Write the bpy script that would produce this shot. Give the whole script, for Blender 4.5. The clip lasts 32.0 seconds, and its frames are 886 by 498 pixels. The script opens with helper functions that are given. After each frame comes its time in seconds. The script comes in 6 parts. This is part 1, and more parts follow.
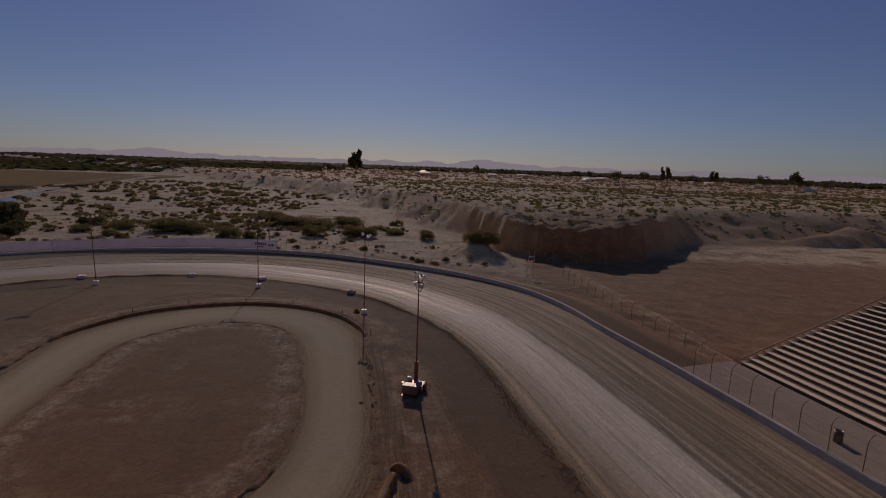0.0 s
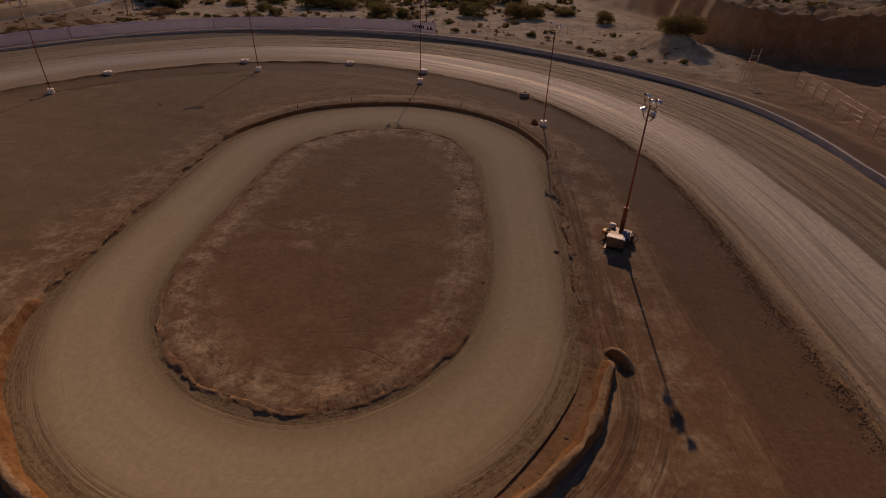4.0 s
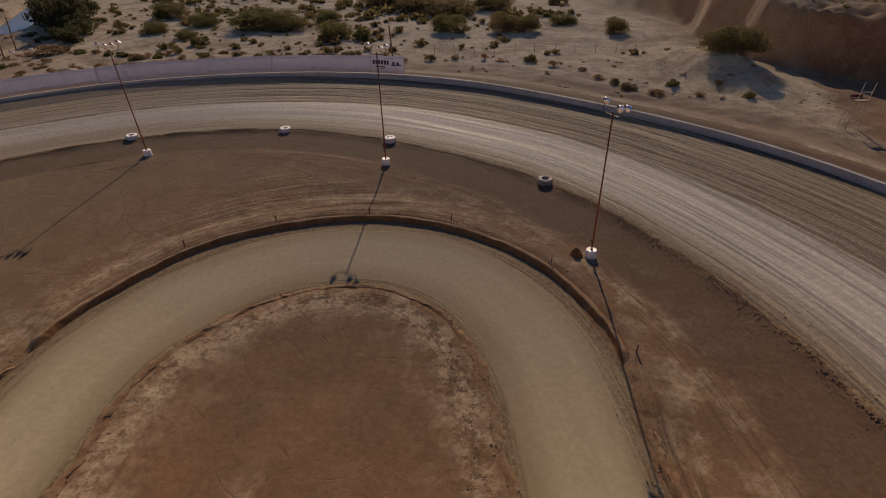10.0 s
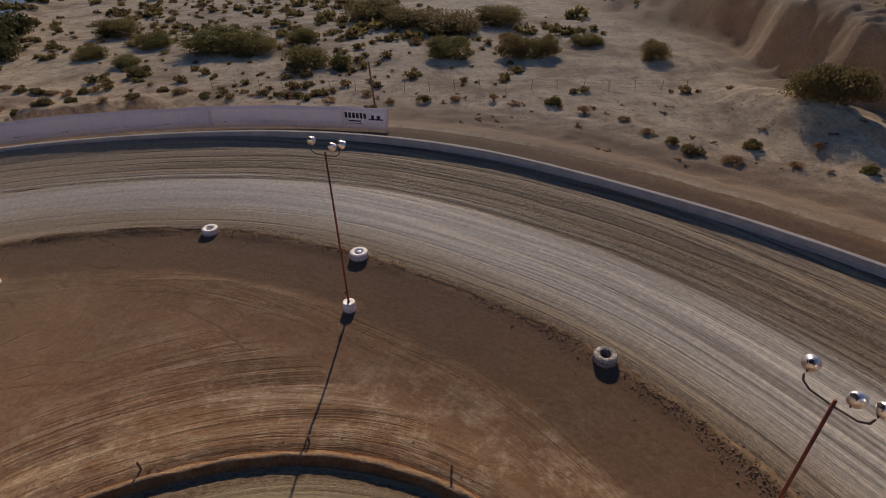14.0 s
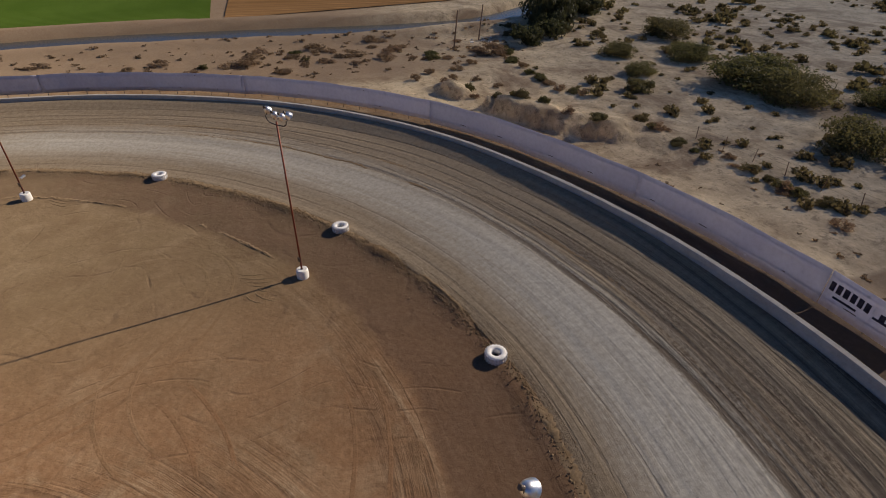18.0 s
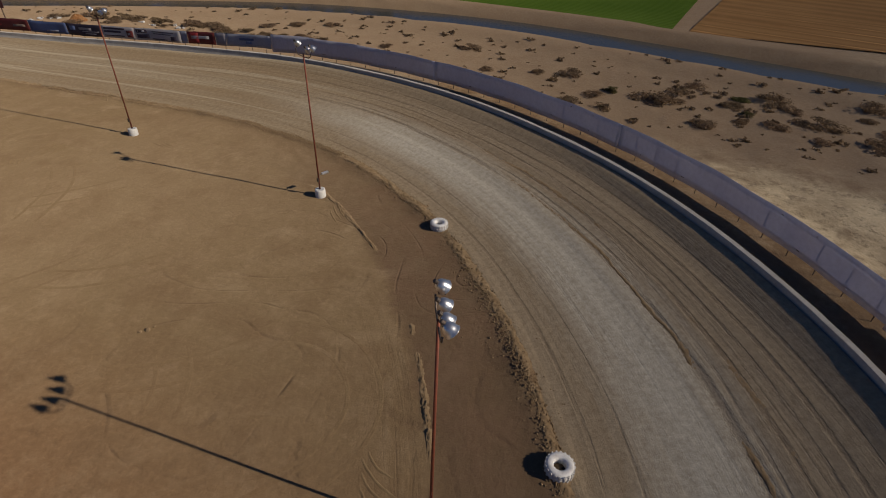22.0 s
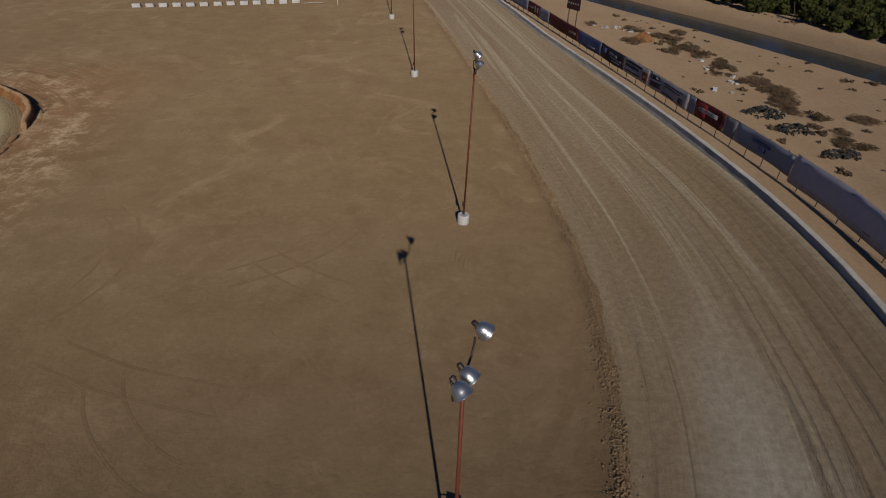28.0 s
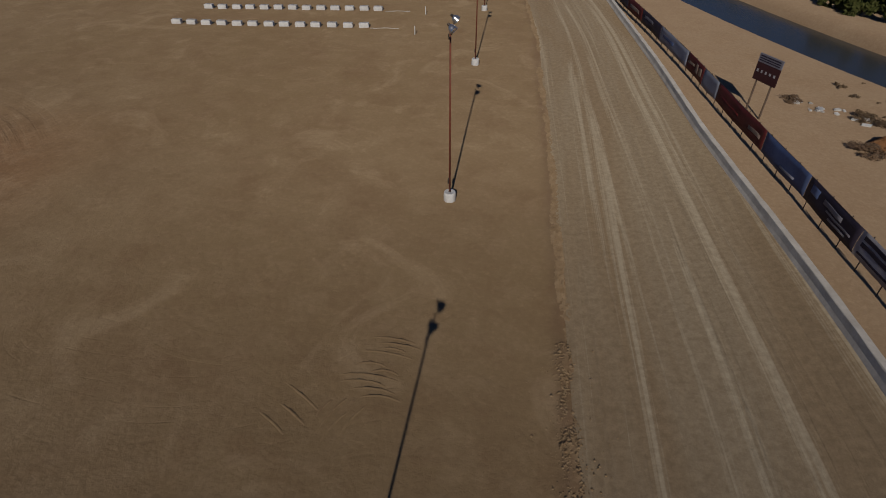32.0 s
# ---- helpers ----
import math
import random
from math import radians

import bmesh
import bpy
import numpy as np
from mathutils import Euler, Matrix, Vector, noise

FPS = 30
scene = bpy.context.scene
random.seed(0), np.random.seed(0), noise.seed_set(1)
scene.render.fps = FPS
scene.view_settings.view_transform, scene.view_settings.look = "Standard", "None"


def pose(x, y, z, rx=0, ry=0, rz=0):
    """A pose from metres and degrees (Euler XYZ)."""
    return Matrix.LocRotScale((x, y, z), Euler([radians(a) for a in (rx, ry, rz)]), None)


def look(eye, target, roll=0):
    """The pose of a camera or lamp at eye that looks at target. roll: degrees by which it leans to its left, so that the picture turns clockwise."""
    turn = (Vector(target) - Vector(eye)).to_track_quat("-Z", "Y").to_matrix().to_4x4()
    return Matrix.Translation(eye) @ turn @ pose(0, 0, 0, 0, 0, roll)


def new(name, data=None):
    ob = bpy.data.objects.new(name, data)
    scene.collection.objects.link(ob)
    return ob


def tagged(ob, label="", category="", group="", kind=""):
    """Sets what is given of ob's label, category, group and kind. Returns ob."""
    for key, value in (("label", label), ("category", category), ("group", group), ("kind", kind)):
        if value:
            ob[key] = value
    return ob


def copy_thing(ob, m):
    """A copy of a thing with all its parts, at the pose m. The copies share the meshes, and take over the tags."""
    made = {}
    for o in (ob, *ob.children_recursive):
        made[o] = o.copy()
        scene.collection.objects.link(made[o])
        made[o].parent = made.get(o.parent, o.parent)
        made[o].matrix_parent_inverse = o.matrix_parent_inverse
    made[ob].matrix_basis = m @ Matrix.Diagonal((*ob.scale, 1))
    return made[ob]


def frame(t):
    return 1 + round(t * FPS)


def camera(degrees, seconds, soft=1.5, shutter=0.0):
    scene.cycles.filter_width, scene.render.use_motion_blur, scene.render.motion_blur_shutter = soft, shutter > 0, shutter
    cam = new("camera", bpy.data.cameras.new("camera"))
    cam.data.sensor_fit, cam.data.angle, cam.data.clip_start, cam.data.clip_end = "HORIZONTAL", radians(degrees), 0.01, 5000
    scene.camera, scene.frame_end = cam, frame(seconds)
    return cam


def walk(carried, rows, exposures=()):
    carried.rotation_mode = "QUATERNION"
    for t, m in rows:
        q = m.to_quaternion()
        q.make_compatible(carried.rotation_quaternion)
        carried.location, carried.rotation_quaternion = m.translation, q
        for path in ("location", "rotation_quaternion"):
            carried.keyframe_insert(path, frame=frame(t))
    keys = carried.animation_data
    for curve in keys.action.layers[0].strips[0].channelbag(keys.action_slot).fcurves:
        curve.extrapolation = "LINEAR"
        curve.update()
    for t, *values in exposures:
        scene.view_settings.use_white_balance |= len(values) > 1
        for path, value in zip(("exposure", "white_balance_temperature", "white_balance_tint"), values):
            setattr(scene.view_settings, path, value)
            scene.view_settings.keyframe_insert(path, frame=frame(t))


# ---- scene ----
cam = camera(79.36, 32.0, soft=1.0)
# seconds, place in metres, turn in degrees
PATH = [
    (0.0, 0.99, -0.26, 20.21, 81.14, -2.10, 0.66),
    (0.5, 0.49, 0.59, 20.05, 80.85, -2.40, 9.70),
    (1.0, -0.15, 1.29, 19.98, 80.73, -2.37, 12.01),
    (1.5, -0.98, 2.23, 19.91, 80.67, -2.26, 13.36),
    (2.0, -1.75, 3.17, 19.61, 79.37, -2.15, 14.39),
    (2.5, -2.60, 4.46, 19.91, 63.64, -1.83, 15.21),
    (3.0, -3.53, 5.95, 20.34, 57.77, -1.63, 15.51),
    (3.5, -4.46, 7.42, 20.41, 57.85, -1.47, 15.54),
    (5.5, -7.75, 14.64, 20.91, 57.59, -0.57, 15.05),
    (6.0, -8.45, 16.96, 20.94, 57.41, -0.29, 14.86),
    (6.5, -9.10, 19.49, 20.97, 57.23, -0.03, 14.56),
    (7.0, -9.68, 21.93, 20.99, 57.11, 0.20, 14.22),
    (7.5, -10.27, 24.52, 21.00, 56.98, 0.40, 13.86),
    (8.0, -10.86, 27.26, 21.06, 56.92, 0.61, 13.47),
    (8.5, -11.41, 29.78, 21.05, 56.87, 0.78, 13.06),
    (9.0, -11.85, 32.01, 21.09, 56.78, 0.97, 12.77),
    (9.5, -12.38, 34.73, 21.12, 56.74, 1.06, 12.44),
    (10.0, -12.83, 37.44, 21.13, 56.74, 1.21, 12.23),
    (10.5, -13.31, 40.29, 21.07, 56.74, 1.30, 12.15),
    (11.0, -13.75, 42.79, 21.12, 56.67, 1.27, 12.09),
    (11.5, -14.25, 45.61, 21.13, 56.64, 1.24, 12.05),
    (12.0, -14.68, 48.03, 21.12, 56.60, 1.26, 12.08),
    (12.5, -15.18, 50.67, 21.17, 56.50, 1.29, 12.14),
    (13.0, -15.74, 53.16, 21.13, 56.46, 1.30, 12.18),
    (13.5, -16.45, 55.96, 21.10, 56.40, 1.34, 12.18),
    (15.5, -19.18, 66.83, 21.13, 56.08, 1.69, 12.16),
    (16.0, -19.94, 69.18, 21.15, 56.04, 1.65, 16.21),
    (16.5, -20.78, 71.68, 21.18, 56.11, 1.35, 24.62),
    (17.0, -21.97, 74.05, 21.04, 56.26, 0.50, 40.82),
    (17.5, -22.95, 76.35, 20.87, 56.23, -0.23, 58.00),
    (18.0, -24.23, 78.42, 20.82, 56.09, -0.53, 68.35),
    (18.5, -26.04, 80.01, 20.79, 55.82, -0.88, 76.81),
    (19.0, -28.15, 81.55, 20.68, 55.55, -1.25, 88.81),
    (19.5, -30.56, 82.70, 20.49, 55.41, -1.40, 95.48),
    (20.0, -33.11, 83.56, 20.29, 55.30, -1.50, 101.52),
    (20.5, -35.79, 84.18, 20.13, 55.18, -1.53, 106.70),
    (21.0, -38.55, 84.63, 20.02, 55.11, -1.42, 108.66),
    (21.5, -41.34, 84.82, 19.86, 55.05, -1.35, 110.86),
    (22.0, -44.26, 84.94, 19.83, 54.82, -1.33, 116.75),
    (22.5, -47.27, 84.77, 19.70, 54.61, -1.51, 124.22),
    (23.0, -50.19, 84.36, 19.56, 54.42, -1.66, 131.70),
    (23.5, -52.83, 83.81, 19.50, 54.22, -1.67, 137.06),
    (24.0, -55.75, 82.76, 19.31, 54.16, -1.65, 142.79),
    (24.5, -58.24, 81.58, 19.20, 54.02, -1.85, 150.86),
    (25.0, -60.43, 80.41, 19.11, 53.91, -1.92, 157.09),
    (25.5, -62.50, 79.10, 19.07, 53.80, -1.89, 163.50),
    (26.0, -64.46, 77.55, 19.05, 53.66, -2.06, 170.73),
    (26.5, -66.33, 75.84, 19.08, 53.53, -2.06, 176.01),
    (28.5, -71.96, 66.47, 19.12, 53.62, -0.57, -177.44),
    (29.0, -72.91, 63.36, 19.11, 53.60, -0.51, -173.52),
    (29.5, -73.86, 59.82, 19.14, 53.59, -0.39, -171.47),
    (30.0, -74.53, 56.06, 19.13, 53.59, -0.29, -169.75),
    (30.5, -75.17, 52.03, 19.07, 53.61, -0.22, -165.46),
    (31.0, -75.63, 48.00, 18.87, 53.73, -0.07, -163.69),
    (31.5, -75.82, 43.83, 18.64, 51.99, 0.11, -163.37),
    (32.0, -75.72, 39.68, 18.53, 51.96, 0.24, -163.39),
]
# seconds, stops, kelvin, tint: the film camera's own drift
EXPOSURES = [(0.0, -0.62, 8300, 31), (2.0, -0.65, 8500, 32), (3.0, -0.7, 12200, 43), (3.5, -0.6, 12000, 42), (6.0, 0.15, 9900, 28), (8.0, 0.2, 9400, 25), (13.0, 0.25, 8300, 19),
             (16.0, 0.42, 7700, 18), (17.0, 0.38, 7600, 16), (19.0, 0.1, 7200, 11), (21.0, -0.27, 7200, 11), (23.0, -0.55, 7100, 10), (26.0, -0.85, 6800, 11), (29.0, -0.97, 6600, 9), (32.0, -1.0, 6600, 10)]
walk(cam, [(t, pose(x, y, z, rx, ry, rz)) for t, x, y, z, rx, ry, rz in PATH], EXPOSURES)

# ---- light ----
SUN_ELEVATION, SUN_AZIMUTH = 30.0, -8.6      # degrees; azimuth from +y towards +x
world = bpy.data.worlds.new("world")
scene.world = world
world.use_nodes = True
wn = world.node_tree.nodes
sky = wn.new("ShaderNodeTexSky")
sky.sky_type = "NISHITA"
sky.sun_disc = False
sky.sun_elevation = radians(SUN_ELEVATION)
sky.sun_rotation = radians(SUN_AZIMUTH)
sky.altitude = 50
sky.air_density, sky.dust_density, sky.ozone_density = 1.0, 0.2, 4.5
wn["Background"].inputs["Strength"].default_value = 0.045
tint = wn.new("ShaderNodeMix")
tint.data_type, tint.blend_type = "RGBA", "MULTIPLY"
tint.inputs["Factor"].default_value = 1.0
tint.inputs["B"].default_value = (0.62, 0.82, 1.20, 1.0)
world.node_tree.links.new(sky.outputs["Color"], tint.inputs["A"])
world.node_tree.links.new(tint.outputs["Result"], wn["Background"].inputs["Color"])
sun_data = bpy.data.lights.new("sun", "SUN")
sun_data.energy, sun_data.angle, sun_data.color = 4.2, radians(0.53), (1.0, 0.93, 0.82)
sun = new("sun", sun_data)
_e, _a = radians(SUN_ELEVATION), radians(SUN_AZIMUTH)
SUN_WAY = Vector((math.sin(_a) * math.cos(_e), math.cos(_a) * math.cos(_e), math.sin(_e)))
sun.matrix_world = look((0, 0, 60), Vector((0, 0, 60)) - SUN_WAY)

# ---- materials ----
class Nodes:
    """Short hand for a node material."""

    def __init__(self, name):
        self.mat = bpy.data.materials.new(name)
        self.mat.use_nodes = True
        self.tree = self.mat.node_tree
        self.bsdf = self.tree.nodes["Principled BSDF"]

    def add(self, kind, **values):
        node = self.tree.nodes.new(kind)
        for key, value in values.items():
            node.inputs[key].default_value = value
        return node

    def link(self, a, b):
        self.tree.links.new(a, b)

    def coords(self, kind="Object", scale=(1, 1, 1)):
        tc = self.add("ShaderNodeTexCoord")
        mp = self.add("ShaderNodeMapping")
        mp.inputs["Scale"].default_value = scale
        self.link(tc.outputs[kind], mp.inputs["Vector"])
        return mp.outputs["Vector"]

    def noise(self, vector, scale, detail=5.0, rough=0.6, warp=0.0):
        n = self.add("ShaderNodeTexNoise", Scale=scale, Detail=detail, Roughness=rough, Distortion=warp)
        self.link(vector, n.inputs["Vector"])
        return n.outputs["Fac"]

    def ramp(self, fac, lo, hi, a=0.0, b=1.0):
        r = self.add("ShaderNodeMapRange")
        r.inputs["From Min"].default_value, r.inputs["From Max"].default_value = lo, hi
        r.inputs["To Min"].default_value, r.inputs["To Max"].default_value = a, b
        self.link(fac, r.inputs["Value"])
        return r.outputs["Result"]

    def mix(self, fac, a, b, blend="MIX"):
        m = self.tree.nodes.new("ShaderNodeMix")
        m.data_type, m.blend_type = "RGBA", blend
        for value, socket in ((fac, m.inputs["Factor"]), (a, m.inputs["A"]), (b, m.inputs["B"])):
            if isinstance(value, bpy.types.NodeSocket):
                self.link(value, socket)
            elif isinstance(value, (int, float)):
                socket.default_value = value
            else:
                socket.default_value = (*value, 1.0)
        return m.outputs["Result"]

    def math(self, op, a, b=0.0):
        m = self.tree.nodes.new("ShaderNodeMath")
        m.operation = op
        for value, socket in ((a, m.inputs[0]), (b, m.inputs[1])):
            if isinstance(value, bpy.types.NodeSocket):
                self.link(value, socket)
            else:
                socket.default_value = value
        return m.outputs[0]

    def attr(self, name):
        a = self.add("ShaderNodeAttribute")
        a.attribute_name = name
        return a.outputs["Fac"]

    def bump(self, height, strength=0.5, distance=0.05):
        b = self.add("ShaderNodeBump", Strength=strength, Distance=distance)
        self.link(height, b.inputs["Height"])
        self.link(b.outputs["Normal"], self.bsdf.inputs["Normal"])

    def done(self, colour, rough=0.9, metal=0.0, diffuse=0.0, spec=0.3):
        if isinstance(colour, bpy.types.NodeSocket):
            self.link(colour, self.bsdf.inputs["Base Color"])
        else:
            self.bsdf.inputs["Base Color"].default_value = (*colour, 1)
        if isinstance(rough, bpy.types.NodeSocket):
            self.link(rough, self.bsdf.inputs["Roughness"])
        else:
            self.bsdf.inputs["Roughness"].default_value = rough
        self.bsdf.inputs["Metallic"].default_value = metal
        self.bsdf.inputs["Diffuse Roughness"].default_value = diffuse
        self.bsdf.inputs["Specular IOR Level"].default_value = spec
        return self.mat


def ground_material():
    n = Nodes("desert_soil")
    v = n.coords("Object")
    big, mid, fine = n.noise(v, 0.035, 4), n.noise(v, 0.33, 7, 0.68), n.noise(v, 3.2, 7, 0.75)
    tone = n.noise(v, 0.11, 6, 0.62, 0.8)
    soil = n.mix(n.ramp(big, 0.40, 0.60), INFIELD_A, INFIELD_B)
    soil = n.mix(n.attr("red"), soil, n.mix(n.ramp(big, 0.40, 0.60), RED_A, RED_B))
    soil = n.mix(n.ramp(tone, 0.48, 0.62, 0, 0.35), soil, INFIELD_C)
    soil = n.mix(n.ramp(mid, 0.50, 0.66, 0, 0.5), soil, INFIELD_C)
    soil = n.mix(n.ramp(n.noise(v, 0.16, 6, 0.66, 1.2), 0.56, 0.68, 0, 0.18), soil, CRUST)
    patch = n.math("MULTIPLY", n.ramp(n.noise(v, 0.42, 8, 0.74, 0.15), 0.48, 0.60), n.ramp(n.noise(v, 2.2, 6, 0.7), 0.36, 0.58, 0.35, 1.0))
    soil = n.mix(n.math("MULTIPLY", n.attr("crust"), patch), soil, CRUST)
    flake = n.math("MULTIPLY", n.ramp(n.noise(v, 0.7, 8, 0.74, 0.4), 0.45, 0.53), n.ramp(n.noise(v, 3.0, 5, 0.7), 0.40, 0.52, 0.3, 1.0))
    soil = n.mix(n.math("MULTIPLY", n.attr("rim"), flake), soil, tuple(q * 1.1 for q in CRUST))
    soil = n.mix(n.math("MULTIPLY", n.attr("rim"), n.ramp(n.noise(v, 1.6, 7, 0.76), 0.53, 0.58, 0, 0.7)), soil, DAMP_SHADE)
    # swirls that turning wheels have left, with shade in the furrows put into colour
    swirl = n.math("PINGPONG", n.math("MULTIPLY", n.noise(v, 0.045, 2, 0.45, 0.3), 26.0), 0.5)
    broken = n.ramp(n.noise(v, 0.5, 5, 0.6), 0.45, 0.6)
    swirl = n.math("MULTIPLY", n.math("MULTIPLY", n.ramp(swirl, 0.07, 0.0), broken), n.attr("swirl"))
    soil = n.mix(n.math("MULTIPLY", swirl, 0.35), soil, DAMP_SHADE)
    # marks of wheels along the ovals, shading of their relief put into the colour
    way = n.add("ShaderNodeCombineXYZ")
    n.link(n.attr("across"), way.inputs["X"])
    n.link(n.attr("along"), way.inputs["Y"])
    mp = n.add("ShaderNodeMapping")
    mp.inputs["Scale"].default_value = (0.85, 0.06, 1)
    n.link(way.outputs["Vector"], mp.inputs["Vector"])
    line = n.noise(mp.outputs["Vector"], 1.0, 8, 0.74, 0.6)
    mp2 = n.add("ShaderNodeMapping")
    mp2.inputs["Scale"].default_value = (2.6, 0.06, 1)
    n.link(way.outputs["Vector"], mp2.inputs["Vector"])
    way2 = mp2.outputs["Vector"]
    marks = n.attr("marks")
    groove = n.math("MULTIPLY", marks, n.ramp(n.noise(way2, 1.0, 6, 0.7, 0.3), 0.53, 0.60))
    soil = n.mix(n.math("MULTIPLY", marks, n.ramp(line, 0.53, 0.60, 0, 0.7)), soil, CRUST)
    soil = n.mix(n.math("MULTIPLY", marks, n.ramp(line, 0.47, 0.40, 0, 0.6)), soil, DAMP_SHADE)
    soil = n.mix(n.math("MULTIPLY", groove, 0.6), soil, DAMP_SHADE)
    # real wet soil, and the banner shade painted between wall and fence
    damp_shade = n.math("MULTIPLY", n.attr("damp_shade"), n.ramp(mid, 0.35, 0.55, 0.8, 1.0))
    soil = n.mix(damp_shade, soil, n.mix(n.ramp(mid, 0.42, 0.6), DAMP_SHADE, tuple(q * 1.35 for q in DAMP_SHADE)))
    sand = n.mix(n.ramp(mid, 0.40, 0.62), SAND_A, SAND_B)
    sand = n.mix(n.ramp(n.noise(v, 0.09, 7, 0.66, 0.5), 0.50, 0.62), sand, SAND_C)
    sand = n.mix(n.ramp(n.noise(v, 1.1, 8, 0.80, 0.3), 0.53, 0.60, 0, 0.6), sand, tuple(q * 0.62 for q in SAND_C))
    sand = n.mix(n.ramp(n.noise(v, 0.8, 8, 0.78, 0.6), 0.47, 0.40, 0, 0.35), sand, (1.3, 1.3, 1.28), "MULTIPLY")
    edge = n.math("ADD", n.attr("sand"), n.math("MULTIPLY", n.math("SUBTRACT", mid, 0.5), 1.2))
    sand = n.mix(n.attr("brown"), sand, n.mix(n.ramp(mid, 0.40, 0.60), (0.335, 0.240, 0.155), SAND_C))
    soil = n.mix(n.ramp(edge, 0.40, 0.60), soil, sand)
    soil = n.mix(n.math("MULTIPLY", n.ramp(fine, 0.42, 0.66, 0.0, 0.42), n.ramp(n.attr("red"), 0, 1, 0.3, 1.0)), soil, (0.5, 0.42, 0.34), "MULTIPLY")
    soil = n.mix(n.ramp(fine, 0.46, 0.34, 0.0, 0.18), soil, (1.5, 1.5, 1.5), "MULTIPLY")
    relief = n.math("ADD", n.math("MULTIPLY", fine, 0.4), n.math("MULTIPLY", mid, 1.2))
    relief = n.math("SUBTRACT", relief, n.math("MULTIPLY", swirl, 0.5))
    relief = n.math("SUBTRACT", relief, n.math("MULTIPLY", groove, 0.5))
    n.bump(n.math("ADD", relief, n.math("MULTIPLY", n.math("MULTIPLY", line, marks), 2.6)), 0.7, 0.16)
    return n.done(soil, 0.92, diffuse=1.0, spec=0.12)


def track_material(name, a, b, c, dark, along, lines=()):
    """Packed clay with streaks along the way that the cars go; the first coordinate runs across, the second along, in metres.
    A line is its share of the width, its half width as such a share, and its strength."""
    n = Nodes(name)
    v = n.coords("UV")
    wide = n.noise(n.coords("UV", (0.22, 0.02, 1)), 1.0, 6, 0.66, 0.5)
    line = n.noise(n.coords("UV", (1.5, 0.022, 1)), 1.0, 8, 0.74, 0.5)
    thin = n.noise(n.coords("UV", (3.2, 0.13, 1)), 1.0, 8, 0.78, 0.5)
    blot = n.noise(n.coords("UV", (0.5, 0.16, 1)), 1.0, 8, 0.72, 0.7)
    grain = n.noise(v, 2.6, 7, 0.78)
    crumb = n.noise(n.coords("UV", (1.0, 0.6, 1)), 6.0, 5, 0.8)
    streaks = n.attr("streaks")
    col = n.mix(n.ramp(wide, 0.42, 0.58), a, b)
    worn = n.math("ADD", n.attr("worn"), n.math("MULTIPLY", n.math("SUBTRACT", line, 0.5), n.ramp(streaks, 0.05, 0.6, 0.5 if lines else 0.12, 1.6)))
    worn = n.math("ADD", worn, n.math("MULTIPLY", n.math("SUBTRACT", blot, 0.5), 0.5))
    col = n.mix(n.ramp(worn, 0.15, 0.75), col, c)
    col = n.mix(n.ramp(blot, 0.52, 0.66, 0, 0.25), col, a)
    loose = n.math("ADD", n.attr("loose"), n.math("MULTIPLY", n.math("SUBTRACT", line, 0.5), 1.5))
    col = n.mix(n.math("MULTIPLY", n.math("MULTIPLY", n.ramp(loose, 0.30, 0.60), n.ramp(thin, 0.42, 0.54, 0.25, 1.0)), n.ramp(crumb, 0.40, 0.54, 0.15, 1.0)), col, dark)
    col = n.mix(n.math("MULTIPLY", streaks, n.ramp(line, 0.515, 0.575, 0, along)), col, dark)
    groove = None
    if lines:
        col = n.mix(n.ramp(n.noise(n.coords("UV", (1.0, 0.55, 1)), 3.4, 6, 0.8), 0.60, 0.68, 0, 0.5), col, dark)
        sway = n.math("MULTIPLY", n.math("SUBTRACT", n.noise(n.coords("UV", (0.03, 0.03, 1)), 1.0, 4, 0.6), 0.5), 0.10)
        across = n.math("ADD", n.attr("across_share"), sway)
        broken = n.ramp(n.noise(n.coords("UV", (0.9, 0.05, 1)), 1.0, 6, 0.75), 0.40, 0.52)
        for at, half, strength in lines:
            far = n.math("ABSOLUTE", n.math("SUBTRACT", across, at))
            far = n.math("ADD", far, n.math("MULTIPLY", n.math("SUBTRACT", crumb, 0.5), half * 2.2))
            one = n.math("MULTIPLY", n.ramp(far, half, half * 0.45, 0.0, strength), broken)
            groove = one if groove is None else n.math("MAXIMUM", groove, one)
        groove = n.math("MULTIPLY", groove, n.ramp(streaks, 0.0, 0.4, 0.25, 1.0))
        col = n.mix(groove, col, dark)
    quiet = n.attr("quiet")
    col = n.mix(n.math("MULTIPLY", quiet, 0.8), col, n.mix(n.ramp(wide, 0.42, 0.6), (0.252, 0.180, 0.106), (0.285, 0.222, 0.145)))
    col = n.mix(n.math("MULTIPLY", quiet, n.ramp(n.noise(n.coords("UV", (0.7, 0.010, 1)), 1.0, 6, 0.7, 0.8), 0.51, 0.59, 0, 0.85)), col, (0.40, 0.335, 0.24))
    col = n.mix(n.math("MULTIPLY", streaks, n.ramp(line, 0.475, 0.41, 0, 1.0)), col, (1.45, 1.43, 1.37), "MULTIPLY")
    col = n.mix(n.ramp(grain, 0.44, 0.62, 0.0, 0.42 if lines else 0.22), col, (0.5, 0.44, 0.38), "MULTIPLY")
    col = n.mix(n.ramp(grain, 0.46, 0.34, 0.0, 0.30 if lines else 0.14), col, (1.35, 1.34, 1.32), "MULTIPLY")
    relief = n.math("ADD", n.math("MULTIPLY", line, n.ramp(streaks, 0.05, 0.6, 0.35 if lines else 0.08, 2.0)), n.math("MULTIPLY", thin, 0.14))
    relief = n.math("ADD", relief, n.math("MULTIPLY", grain, n.ramp(loose, 0.2, 0.6, 0.22 if lines else 0.08, 0.9)))
